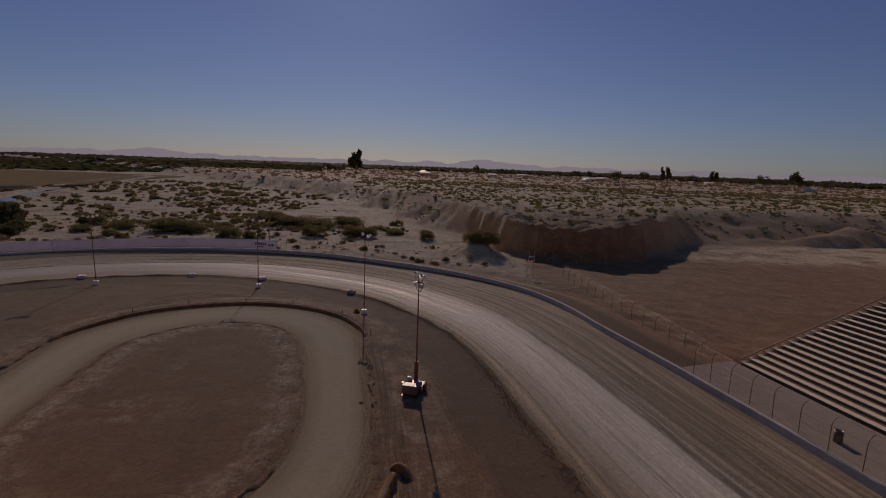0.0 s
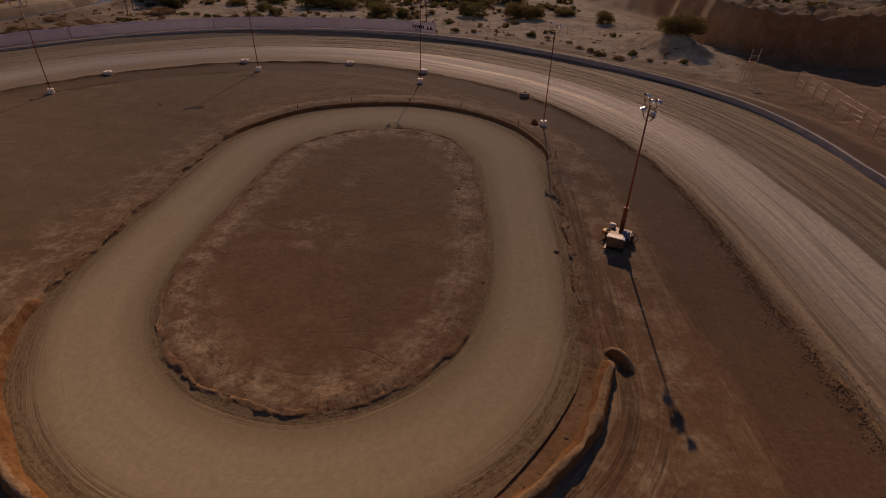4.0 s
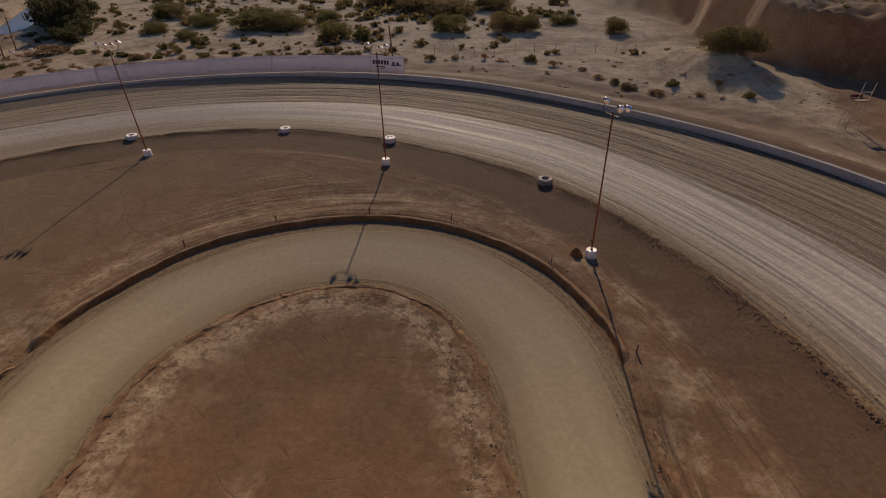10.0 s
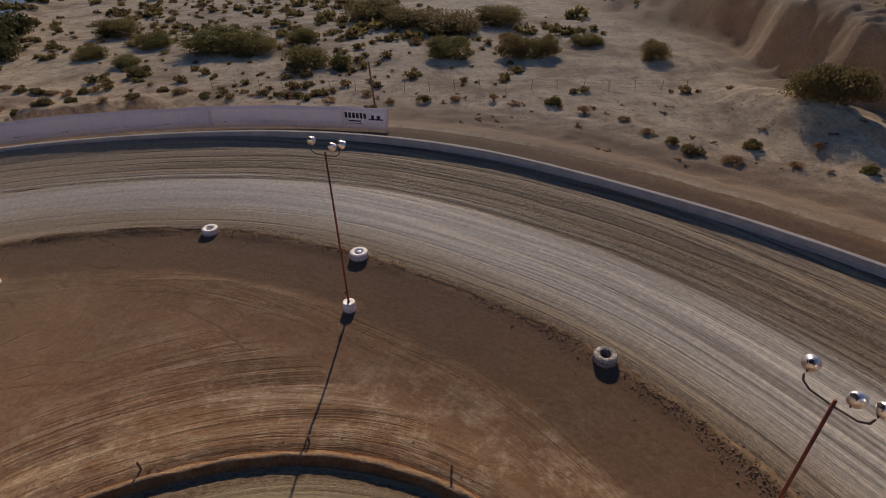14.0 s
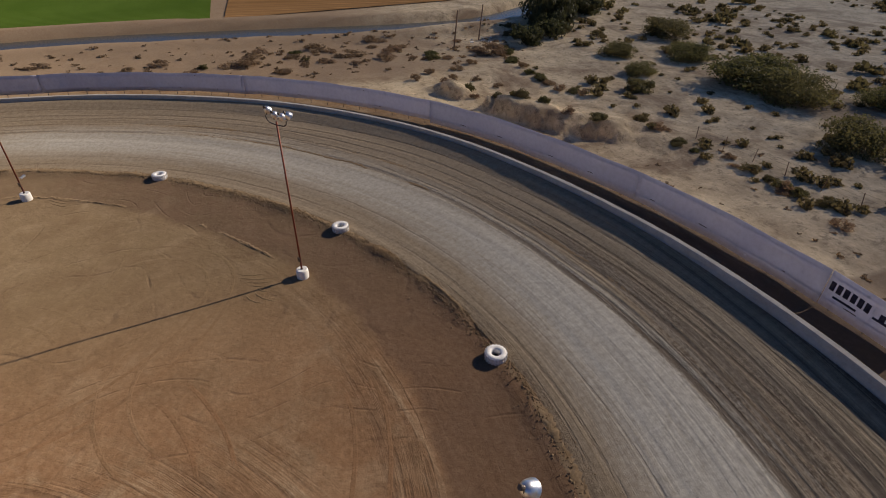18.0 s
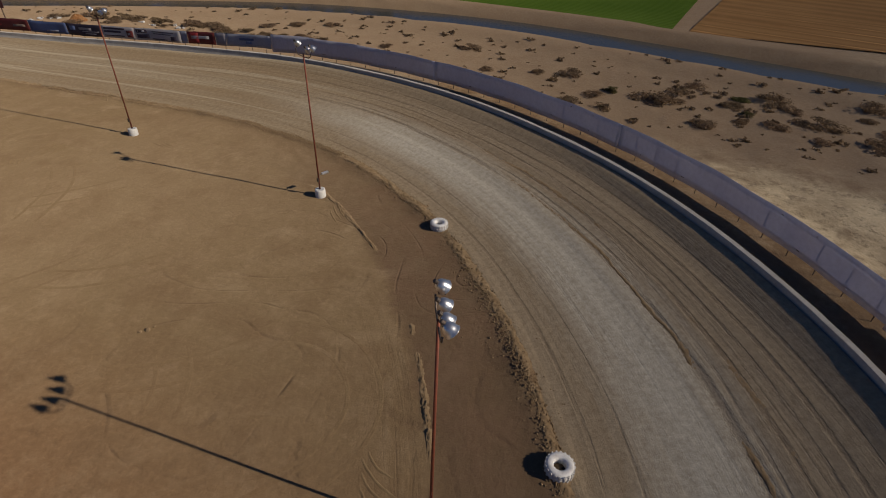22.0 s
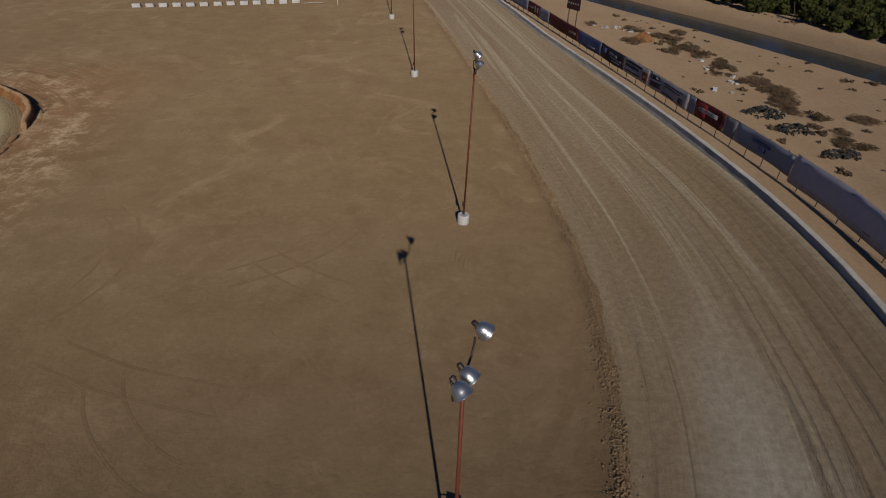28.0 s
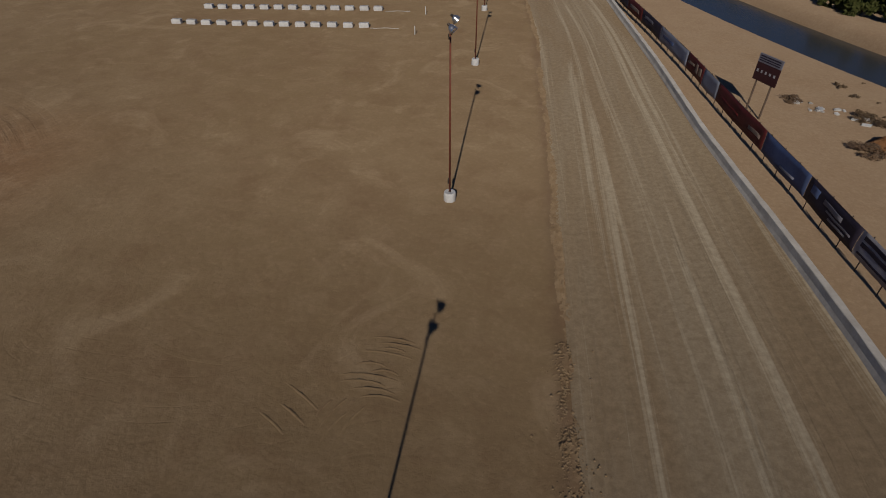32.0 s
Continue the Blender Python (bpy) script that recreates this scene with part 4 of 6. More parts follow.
def catch_fence(line, height, gap, label):
    top = thing("catch_fence", pose(*line[0]), label, "fence")
    inv = top.matrix_world.inverted()
    run = np.concatenate([[0], np.cumsum(np.hypot(*np.diff(line[:, :2], axis=0).T))])
    count = int(run[-1] / gap)
    grid = []
    for k in range(count + 1):
        s = k * gap
        x, y, z = (np.interp(s, run, line[:, c]) for c in range(3))
        x2, y2 = (np.interp(s + 0.4, run, line[:, c]) for c in range(2)) if s + 0.4 < run[-1] else (x, y)
        turn = math.atan2(y2 - y, x2 - x) if s + 0.4 < run[-1] else turn
        bm = bmesh.new()
        path = [(0, -0.3), (0, height * 0.78), (-0.08, height * 0.88), (-0.26, height * 0.96), (-0.52, height)]
        for a, b in zip(path, path[1:]):
            tube((0, a[0], a[1]), (0, b[0], b[1]), 0.028, sides=7, into=bm)
        ob = part("post", bm, M_STEEL, top)
        m = Matrix.Translation((x, y, z)) @ Matrix.Rotation(turn, 4, "Z") @ Matrix.Rotation(radians(random.uniform(-2, 2)), 4, "Y") @ Matrix.Scale(-1, 4, (0, 1, 0))
        ob.matrix_world = m
        grid.append([m @ Vector((0, a, b)) for a, b in path])
    for h in (0.25, 0.5, 0.78, 1.0):
        pts = []
        for row in grid:
            lo, hi = row[0], row[1]
            pts.append(row[-1] if h == 1.0 else lo.lerp(hi, (h * height + 0.3) / (0.78 * height + 0.3)))
        bm = bmesh.new()
        for a, b in zip(pts, pts[1:]):
            tube(a, b, 0.009, sides=5, into=bm)
        ob = part("cable", bm, M_STEEL, top)
        ob.matrix_world = Matrix.Identity(4)
    verts = [inv @ q for row in grid for q in row]
    k = len(grid[0])
    faces = [(i * k + j, i * k + j + 1, (i + 1) * k + j + 1, (i + 1) * k + j) for i in range(len(grid) - 1) for j in range(k - 1)]
    part("netting", mesh_data("netting", verts, faces, M_CHAIN, soft=False), M_CHAIN, top, "see-through wire netting")
    return top


catch_fence(CATCH_A, 2.0, 3.0, "leaning wire fence with bent steel posts on the berm")
catch_fence(CATCH_B, 3.0, 2.45, "tall wire catch fence with bent posts on the wall")

# concrete walk and the bench rows on the slope behind it
walk_bm = bmesh.new()
pts = [(24.6, 50.2), (30.8, 52.6), (52, -38), (41.5, -38)]
lo = [walk_bm.verts.new((x, y, 0.9)) for x, y in pts]
hi = [walk_bm.verts.new((x, y, 1.48)) for x, y in pts]
walk_bm.faces.new(list(reversed(hi)))
for i in range(4):
    walk_bm.faces.new((lo[i], hi[i], hi[(i + 1) % 4], lo[(i + 1) % 4]))
me = bpy.data.meshes.new("pavement")
walk_bm.to_mesh(me)
me.materials.append(plain("dusty_concrete", (0.30, 0.245, 0.20), (0.36, 0.30, 0.25), 0.7, 0.9, bump=0.3, dist=0.02, diffuse=0.8, spec=0.15))
structure("pavement", me, "grey concrete walk in front of the benches", "pavement")
bleachers = thing("bleachers", pose(31.6, 52.6, 1.2, 0, 0, 13.2 - 90), "wide slope of pale bench planks over dark gaps", "bleachers")
BENCH_RUN, BENCH_RISE, BENCH_ROWS, BENCH_LONG = 0.92, 0.33, 22, 46.0
M_PLANK = plain("grey_planks", (0.44, 0.375, 0.32), (0.34, 0.285, 0.24), 1.6, 0.9, bump=0.4)
for k in range(BENCH_ROWS):
    bm = box(0, BENCH_LONG, -0.06, 0.62, -0.08, 0.0, 0.01)
    ob = part("plank", bm, M_PLANK, bleachers)
    ob.matrix_basis = Matrix.Translation((0, k * BENCH_RUN, 0.30 + k * BENCH_RISE))
    bm = box(0, BENCH_LONG, 0.34, 0.40, -0.6, -0.085)
    ob = part("riser", bm, M_WOOD, bleachers)
    ob.matrix_basis = Matrix.Translation((0, k * BENCH_RUN, 0.30 + k * BENCH_RISE))
bm = bmesh.new()
n = BENCH_ROWS * BENCH_RUN
q = [bm.verts.new(c) for c in ((0.02, -0.1, -1.3), (0.02, n, -1.3), (0.02, n, BENCH_ROWS * BENCH_RISE - 0.12), (0.02, -0.1, 0.03), (BENCH_LONG - 0.02, -0.1, -1.3), (BENCH_LONG - 0.02, n, -1.3), (BENCH_LONG - 0.02, n, BENCH_ROWS * BENCH_RISE - 0.12), (BENCH_LONG - 0.02, -0.1, 0.03))]
for f in ((3, 2, 1, 0), (4, 5, 6, 7), (0, 4, 7, 3), (3, 7, 6, 2), (2, 6, 5, 1)):
    bm.faces.new([q[i] for i in f])
part("bank", bm, M_CLOD, bleachers, "dark earth bank under the planks")
bm = box(-0.16, 0.0, -0.2, n, -0.06, 0.02, 0.01)
ob = part("end_rail", bm, M_WOOD, bleachers)
ob.matrix_basis = Matrix.Translation((0, 0, 0.45)) @ Matrix.Rotation(math.atan2(BENCH_RISE, BENCH_RUN), 4, "X")
bin_thing = thing("litter_bin", pose(29.9, 36.2, 1.48), "dark grey drum used as a litter bin", "bin")
part("drum", lathe([(0.28, 0.0), (0.30, 0.02), (0.30, 0.3), (0.31, 0.32), (0.30, 0.34), (0.30, 0.6), (0.31, 0.62), (0.30, 0.64), (0.30, 0.88), (0.26, 0.88), (0.26, 0.3)], 20), M_STEEL, bin_thing, soft=True)

# ---- earth banks round the small oval ----
def part_of(line, a, b):
    """The stretch of a closed line from the point nearest to a on to the one nearest to b."""
    i = int(((line - np.array(a)) ** 2).sum(1).argmin())
    j = int(((line - np.array(b)) ** 2).sum(1).argmin())
    return line[i:j] if i < j else np.vstack([line[i:-1], line[:j]])


WALL_BANK = [(-0.50, -0.15), (-0.40, 0.12), (-0.30, 0.46), (-0.18, 0.84), (-0.05, 0.99), (0.14, 1.0), (0.30, 0.94), (0.40, 0.70), (0.48, 0.36), (0.58, 0.08), (0.75, -0.15)]
RIM_BANK = [(-0.28, -0.15), (-0.16, 0.08), (-0.02, 0.42), (0.12, 0.78), (0.24, 0.97), (0.36, 1.0), (0.50, 0.98), (0.60, 0.82), (0.66, 0.42), (0.71, 0.06), (0.80, -0.15)]
STEP_BANK = [(-0.42, -0.15), (-0.32, 0.04), (-0.20, 0.40), (-0.10, 0.80), (-0.02, 0.97), (0.06, 1.0), (0.17, 0.98), (0.30, 0.85), (0.42, 0.55), (0.52, 0.15), (0.62, -0.2)]


def berm(name, line, high, label, seed, wide=1.0, prof=WALL_BANK, wild=1.0, material=None):
    """An uneven bank of clay that follows a line on its outer side."""
    line = spline([tuple(q) for q in line[::4]], 0.16)
    n = len(line)
    run = np.arange(n) * 0.16
    t = np.gradient(line, axis=0)
    t /= np.hypot(*t.T)[:, None]
    fade = smooth(run, 0, 1.2) * smooth(run[-1] - run, 0, 1.2)
    verts, dry = np.zeros((n, len(prof), 3)), np.zeros((n, len(prof)))
    for j, (o, up) in enumerate(prof):
        o2 = o * wide + 0.13 * min(1.0, wide) * wild * ripple(run, run * 0 + j * 0.35, seed, 1.5, 5, 0.62)
        o2 += 0.05 * min(1.0, wide) * wild * ripple(run, run * 0 + j * 0.8, seed + 5, 0.5, 3, 0.7)
        x, y = line[:, 0] - t[:, 1] * o2, line[:, 1] + t[:, 0] * o2
        z, _ = heights(x, y, sink=False)
        lump = 0.88 + 0.07 * wild * ripple(run, run * 0 + j * 0.7, seed + 7, 0.6, 3, 0.7) + 0.10 * wild * ripple(run, run * 0 + j * 0.3, seed + 1, 2.4, 5, 0.62)
        verts[:, j] = np.stack([x, y, z * (1 - fade) * 0.5 + high * fade * np.maximum(up, -0.3) * lump - 0.05 * (1 - fade)], 1)
        # sets the top edge that is painted pale as if sunlit
        dry[:, j] = smooth(up, 0.80, 1.0)
    return structure(name, mesh_data(name, verts.reshape(-1, 3), grid_faces(n, len(prof))[:, ::-1], material or M_BERM, {"dry": dry, "red": dry * 0 + 0.9, "crust": dry * 0 + 0.5}), label, "berm")


berm("berm_north", part_of(KART_OUT, (-40.9, 53.6), (-7.8, 57.6)), 0.50, "steep crumbling clay bank round the far end of the oval", 61, 0.85, STEP_BANK, 0.55)
RIM = np.vstack([spline([(-2.15, 32.5), (-2.45, 30.2), (-2.85, 27.6), (-3.75, 25.3), (-4.85, 23.4)], 0.5), part_of(KART_OUT, (-5.4, 22.6), (-36.0, 29.0))])
berm("berm_south", RIM, 0.78, "steep orange-brown clay bank round the near end of the oval", 63, 1.0, RIM_BANK, 0.75)
berm("berm_end", spline([(-2.45, 32.2), (-2.0, 32.75), (-1.3, 32.3), (-0.8, 31.8), (-0.2, 31.2)], 0.1), 0.72, "short hooked end of the clay bank", 65, 0.6, WALL_BANK, 0.6)
berm("berm_west", part_of(KART_OUT, (-35.6, 27.6), (-41.0, 55.0)), 0.26, "low ragged clay lip on the west side of the oval", 66, 0.8, STEP_BANK, 2.0, M_GROUND)
berm("berm_east", part_of(KART_OUT, (-7.4, 56.0), (-3.3, 33.0)), 0.20, "low ragged clay lip on the east side of the oval", 67, 0.7, STEP_BANK, 2.0, M_GROUND)
berm("berm_island", KART_IN[::-1], 0.20, "low ragged rim of the infield island", 68, 0.7, WALL_BANK, 2.2, M_GROUND)


def rubble(name, label, seed, x, y, z, size):
    """Loose lumps of clay in one mesh."""
    r = np.random.RandomState(seed)
    base = np.array([(1, 0, 0), (-1, 0, 0), (0, 1, 0), (0, -1, 0), (0, 0, 1), (0, 0, -0.6)], float)
    tri = np.array([(0, 2, 4), (2, 1, 4), (1, 3, 4), (3, 0, 4), (2, 0, 5), (1, 2, 5), (3, 1, 5), (0, 3, 5)])
    n = len(x)
    v = base[None] * (0.6 + 0.8 * r.rand(n, 6, 1)) * size[:, None, None] * (0.7 + 0.6 * r.rand(n, 1, 3))
    turn = r.rand(n) * 6.28
    c, s = np.cos(turn)[:, None], np.sin(turn)[:, None]
    out = np.stack([x[:, None] + v[:, :, 0] * c - v[:, :, 1] * s, y[:, None] + v[:, :, 0] * s + v[:, :, 1] * c, z[:, None] + v[:, :, 2] + size[:, None] * 0.25], 2)
    faces = (np.arange(n)[:, None, None] * 6 + tri[None]).reshape(-1, 3)
    return tagged(new(name, mesh_data(name, out.reshape(-1, 3), faces, M_CLOD, soft=False)), label, "clods", kind="stuff")


def clod_ridge(name, line, wide, high, label, seed, gaps=0.0):
    """A continuous low ridge of crumbled clay, every crumb a facet of its own."""
    r = np.random.RandomState(seed)
    line = spline([tuple(q) for q in line[::4]], 0.12)
    n, cols = len(line), 9
    run = np.arange(n) * 0.12
    t = np.gradient(line, axis=0)
    t /= np.hypot(*t.T)[:, None]
    there = smooth(ripple(run, run * 0, seed, 7.0, 4, 0.6) + 0.6 - gaps, 0.0, 0.5) * smooth(run, 0, 3) * smooth(run[-1] - run, 0, 3)
    shift, swell = 0.16 * ripple(run, run * 0, seed + 1, 4.0, 4, 0.6), 1 + 0.35 * ripple(run, run * 0, seed + 2, 2.5, 3)
    verts = np.zeros((n, cols, 3))
    for j in range(cols):
        v = j / (cols - 1) * 2 - 1
        o = shift + v * wide / 2 * swell + (r.rand(n) - 0.5) * wide / cols
        s = (r.rand(n) - 0.5) * 0.08
        x, y = line[:, 0] - t[:, 1] * o + t[:, 0] * s, line[:, 1] + t[:, 0] * o + t[:, 1] * s
        z, _ = heights(x, y, sink=False)
        verts[:, j] = np.stack([x, y, z - 0.03 + there * (1 - v * v) * (0.035 + high * r.rand(n) ** 1.6)], 1)
    return tagged(new(name, mesh_data(name, verts.reshape(-1, 3), grid_faces(n, cols)[:, ::-1], M_CLOD, soft=False)), label, "clods", kind="stuff")


clod_ridge("edge_ridge", INNER[(INNER[:, 1] > -45)], 0.75, 0.13, "crumbled ridge of clay clods along the inner edge of the track", 171)
clod_ridge("infield_ridge", spline([(-72.6, 58), (-71.6, 62.5), (-67.1, 69.6), (-64.0, 73.0), (-60.9, 75.6), (-57.0, 78.2), (-54.2, 79.8)], 0.2), 0.42, 0.12, "broken ridge of loose dirt between infield and track", 173, 0.05)
RIDGE_RUN = (inner_fine[:, 1] > 52) | (inner_fine[:, 0] > -30)
for share, high in ((0.555, 0.05), (0.665, 0.04)):
    mid_line = (inner_fine[:, :2] * (1 - share) + outer_fine[:, :2] * share)[RIDGE_RUN & (inner_fine[:, 1] > -30)]
    clod_ridge("track_ridge", mid_line, 0.42, high, "thin broken line of clay crumbs along the race track", int(share * 1000), 0.45)
rs = np.random.RandomState(71)
fine = spline([tuple(q) for q in INNER[::6]], 0.2)
near_edge = np.flatnonzero(((fine[:, 1] > 22) | (fine[:, 0] > -30)) & (fine[:, 1] > 5))
k = near_edge[rs.randint(0, len(near_edge), 38000)]
tt = np.gradient(fine, axis=0)
tt /= np.hypot(*tt.T)[:, None]
thick = 0.24 + 0.22 * smooth(fine[k, 0], -25, -5) + 0.10 * ripple(k * 0.2, k * 0.0, 74, 9.0, 3)
o = rs.normal(-0.25, 1.0, len(k)) * np.where(rs.rand(len(k)) < 0.85, thick, 2.2 * thick) + 0.22 * ripple(k * 0.2, k * 0.0, 73, 5.0, 3)
slip = rs.uniform(-0.12, 0.12, len(k))
cx, cy = fine[k, 0] - tt[k, 1] * o + tt[k, 0] * slip, fine[k, 1] + tt[k, 0] * o + tt[k, 1] * slip
cz, _ = heights(cx, cy, sink=False)
rubble("edge_clods", "line of loose clay clods along the inner edge of the track", 75, cx, cy, cz, 0.022 + 0.048 * rs.rand(len(k)) ** 3)
k = rs.randint(0, len(KART_OUT) - 1, 4200)
tt = np.gradient(KART_OUT, axis=0)
tt /= np.hypot(*tt.T)[:, None] + 1e-9
o = np.where(rs.rand(len(k)) < 0.6, rs.normal(0.5, 0.7, len(k)), rs.normal(-0.3, 0.3, len(k)))
cx, cy = KART_OUT[k, 0] - tt[k, 1] * o, KART_OUT[k, 1] + tt[k, 0] * o
cz, _ = heights(cx, cy, sink=False)
rubble("oval_clods", "loose clay clods along the banks of the oval", 77, cx, cy, cz, 0.012 + 0.045 * rs.rand(len(k)) ** 4)
k = rs.randint(0, len(KART_IN) - 1, 3000)
tt = np.gradient(KART_IN, axis=0)
tt /= np.hypot(*tt.T)[:, None] + 1e-9
o = -np.abs(rs.normal(0.3, 0.8, len(k)))
cx, cy = KART_IN[k, 0] - tt[k, 1] * o, KART_IN[k, 1] + tt[k, 0] * o
cz, _ = heights(cx, cy, sink=False)
rubble("island_clods", "loose clods on the rim of the infield island", 79, cx, cy, cz, 0.012 + 0.035 * rs.rand(len(k)) ** 4)



# ---- wheel ruts in the open infield ----
def ruts(name, label, arcs):
    """Shallow paired ruts; an arc is centre, radius, start and end angle."""
    prof = [(-0.15, -0.02), (-0.09, 0.008), (-0.04, 0.003), (0.04, 0.003), (0.09, 0.008), (0.15, -0.02)]
    for cx, cy, rad, a0, a1 in arcs:
        top = thing(name, pose(cx, cy, 0), label, "rut", "wheel ruts")
        for gap in (-0.78, 0.78):
            verts, faces, tones = [], [], []
            n = max(8, int(abs(radians(a1 - a0)) * rad / 0.5))
            a = np.radians(np.linspace(a0, a1, n))
            rr = rad + gap + 0.12 * ripple(a * rad, a * 0, int(rad * 7) % 90, 4.0, 2)
            ends = smooth(np.arange(n), 0, 5) * smooth(n - 1 - np.arange(n), 0, 5)
            for j, (oo, up) in enumerate(prof):
                x, y = cx + (rr + oo) * np.cos(a), cy + (rr + oo) * np.sin(a)
                z, zone = heights(x, y, sink=False)
                tones += list(zone["red"])
                rough = 1 + 0.5 * ripple(a * rad * 2, a * 0 + j, 83, 1.0, 3)
                verts += [tuple(q) for q in np.stack([x - cx, y - cy, z + up * ends * rough - 0.012 * (1 - ends)], 1)]
            for j in range(len(prof) - 1):
                for i in range(n - 1):
                    q = j * n + i
                    faces.append((q, q + 1, q + n + 1, q + n))
            part("rut", mesh_data("rut", np.array(verts), np.array(faces), M_GROUND, {"red": tones}), None, top)


rq = random.Random(5)
ARCS = [(-58, 69, 6.5, -70, 140), (-60, 66, 9.0, -40, 100), (-55, 71, 4.5, 10, 230), (-57, 64, 12.0, 0, 80), (-50, 70, 10.5, 60, 150), (-62, 58, 11.0, 20, 90), (-46, 76, 6.0, 200, 330), (-52, 60, 18.0, 70, 120),
        (-60, 72, 12.0, -20, 50), (-40, 78, 9.0, 30, 130), (-64, 50, 9.0, 10, 80), (-66, 25, 30.0, 60, 85), (-70, 34, 14.0, 40, 80), (-55, 35, 12.0, 100, 160), (-45, 45, 7.0, 120, 250), (-60, 20, 7.0, 60, 120)]
for k in range(6):
    ARCS.append((rq.uniform(-66, -36), rq.uniform(60, 80), rq.uniform(4, 22), (q := rq.uniform(0, 360)), q + rq.uniform(20, 60)))
ARCS = [q for q in ARCS if all(side_distance(np.array([q[0] + q[2] * math.cos(radians(w))]), np.array([q[1] + q[2] * math.sin(radians(w))]), INNER)[0][0] < -6.8
                               and side_distance(np.array([q[0] + q[2] * math.cos(radians(w))]), np.array([q[1] + q[2] * math.sin(radians(w))]), KART_OUT)[0][0] > 2.2
                               for w in np.linspace(q[3], q[4], 9))]
ARCS += [(-64.5, 31.5, 6.0, 85, 120), (-64.9, 31.5, 6.6, 80, 125), (-64.2, 31.8, 7.3, 88, 118), (-60, 36, 5.5, 100, 150), (-73.5, 36, 7.0, 70, 100), (-73.0, 36.5, 7.8, 72, 96)]
ruts("wheel_rut", "faint curving wheel ruts in the dirt infield", ARCS)


def scrape_marks(x, y, turn, count, gap, length, bow, seed):
    """Short curved ridges side by side, as a sliding wheel throws them up."""
    r = random.Random(seed)
    top = thing("scrape_marks", pose(x, y, 0, 0, 0, turn), "cluster of short curved ridges scraped into the dirt", "scrape marks", "scrape marks")
    for k in range(count):
        long, off, n = length * r.uniform(0.45, 1.1), r.uniform(-0.5, 0.5), 12
        verts, faces = [], []
        for i in range(n):
            u = i / (n - 1) * 2 - 1
            lx, ly = off + u * long / 2, (k - count / 2) * gap + bow * u * u + r.uniform(-0.012, 0.012)
            c, sn = math.cos(radians(turn)), math.sin(radians(turn))
            g = ground_at(x + lx * c - ly * sn, y + lx * sn + ly * c)
            up = 0.05 * (1 - u ** 4) * r.uniform(0.6, 1.1)
            verts += [(lx, ly - 0.10, g - 0.02), (lx, ly - 0.015, g + up), (lx, ly + 0.03, g + up * 0.8), (lx, ly + 0.075, g - 0.025)]
            if i:
                a = 4 * i
                faces += [(a - 4 + j, a + j, a + j + 1, a - 3 + j) for j in range(3)]
        part("ridge", mesh_data("ridge", verts, np.array(faces), M_GROUND), None, top)


for row in ((-68.7, 26.6, 8, 6, 0.34, 2.6, 0.18, 1), (-66.0, 29.4, -24, 3, 0.8, 2.0, 0.05, 2), (-68.0, 28.6, 74, 4, 0.45, 1.6, 0.1, 3), (-67.0, 37.0, 6, 7, 0.30, 2.4, 0.16, 4),
            (-63.9, 36.9, 52, 6, 0.32, 0.9, 0.1, 5), (-69.0, 24.6, 4, 4, 0.3, 2.2, 0.12, 6), (-72.2, 44.2, 80, 3, 0.3, 2.4, 0.1, 7), (-54.0, 77.6, 70, 4, 0.4, 2.6, 0.2, 8),
            (-52.2, 77.8, 40, 3, 0.5, 2.0, 0.2, 9), (-69.9, 64.4, 50, 3, 0.35, 2.4, 0.1, 10)):
    scrape_marks(*row)

# ---- light poles ----
def hoop(path, r, into=None, sides=7):
    bm = into or bmesh.new()
    for a, b in zip(path, path[1:]):
        tube(a, b, r, sides=sides, into=bm)
    return bm


def flood_lamp(parent, at, tilt, swing):
    """A spun reflector with its ballast box; it looks along +y of its parent, tilted down."""
    m = Matrix.Translation(at) @ Matrix.Rotation(radians(swing), 4, "Z") @ Matrix.Rotation(radians(-100 - tilt), 4, "X") @ Matrix.Scale(0.8, 4)
    shell = [(0.05, -0.16), (0.10, -0.145), (0.165, -0.09), (0.215, -0.01), (0.245, 0.09), (0.262, 0.22), (0.285, 0.24), (0.285, 0.252), (0.255, 0.250), (0.235, 0.10), (0.205, 0.0), (0.155, -0.075), (0.06, -0.12)]
    lamp = part("reflector", lathe(shell, 22, m=m), M_ALU, parent, "shiny spun aluminium reflector", soft=True)
    part("glass", lathe([(0.252, 0.245), (0.252, 0.252)], 22, m=m), M_LENS, lamp, "clear lamp glass")
    bm = lathe([(0.06, -0.32), (0.08, -0.30), (0.08, -0.17), (0.05, -0.15)], 12, m=m)
    part("ballast", bm, M_STEEL, lamp)
    a = m @ Vector((0.11, 0.0, -0.25))
    b = m @ Vector((-0.11, 0.0, -0.25))
    c = Vector(at) + Vector((0, -0.02, -0.34))
    part("yoke", hoop([a, a.lerp(c, 0.6), c, b.lerp(c, 0.6), b], 0.014), M_STEEL, lamp)


def lens_material():
    n = Nodes("lamp_glass")
    n.bsdf.inputs["Transmission Weight"].default_value = 1.0
    n.bsdf.inputs["IOR"].default_value = 1.45
    return n.done((0.92, 0.95, 1.0), 0.06)


M_LENS = lens_material()


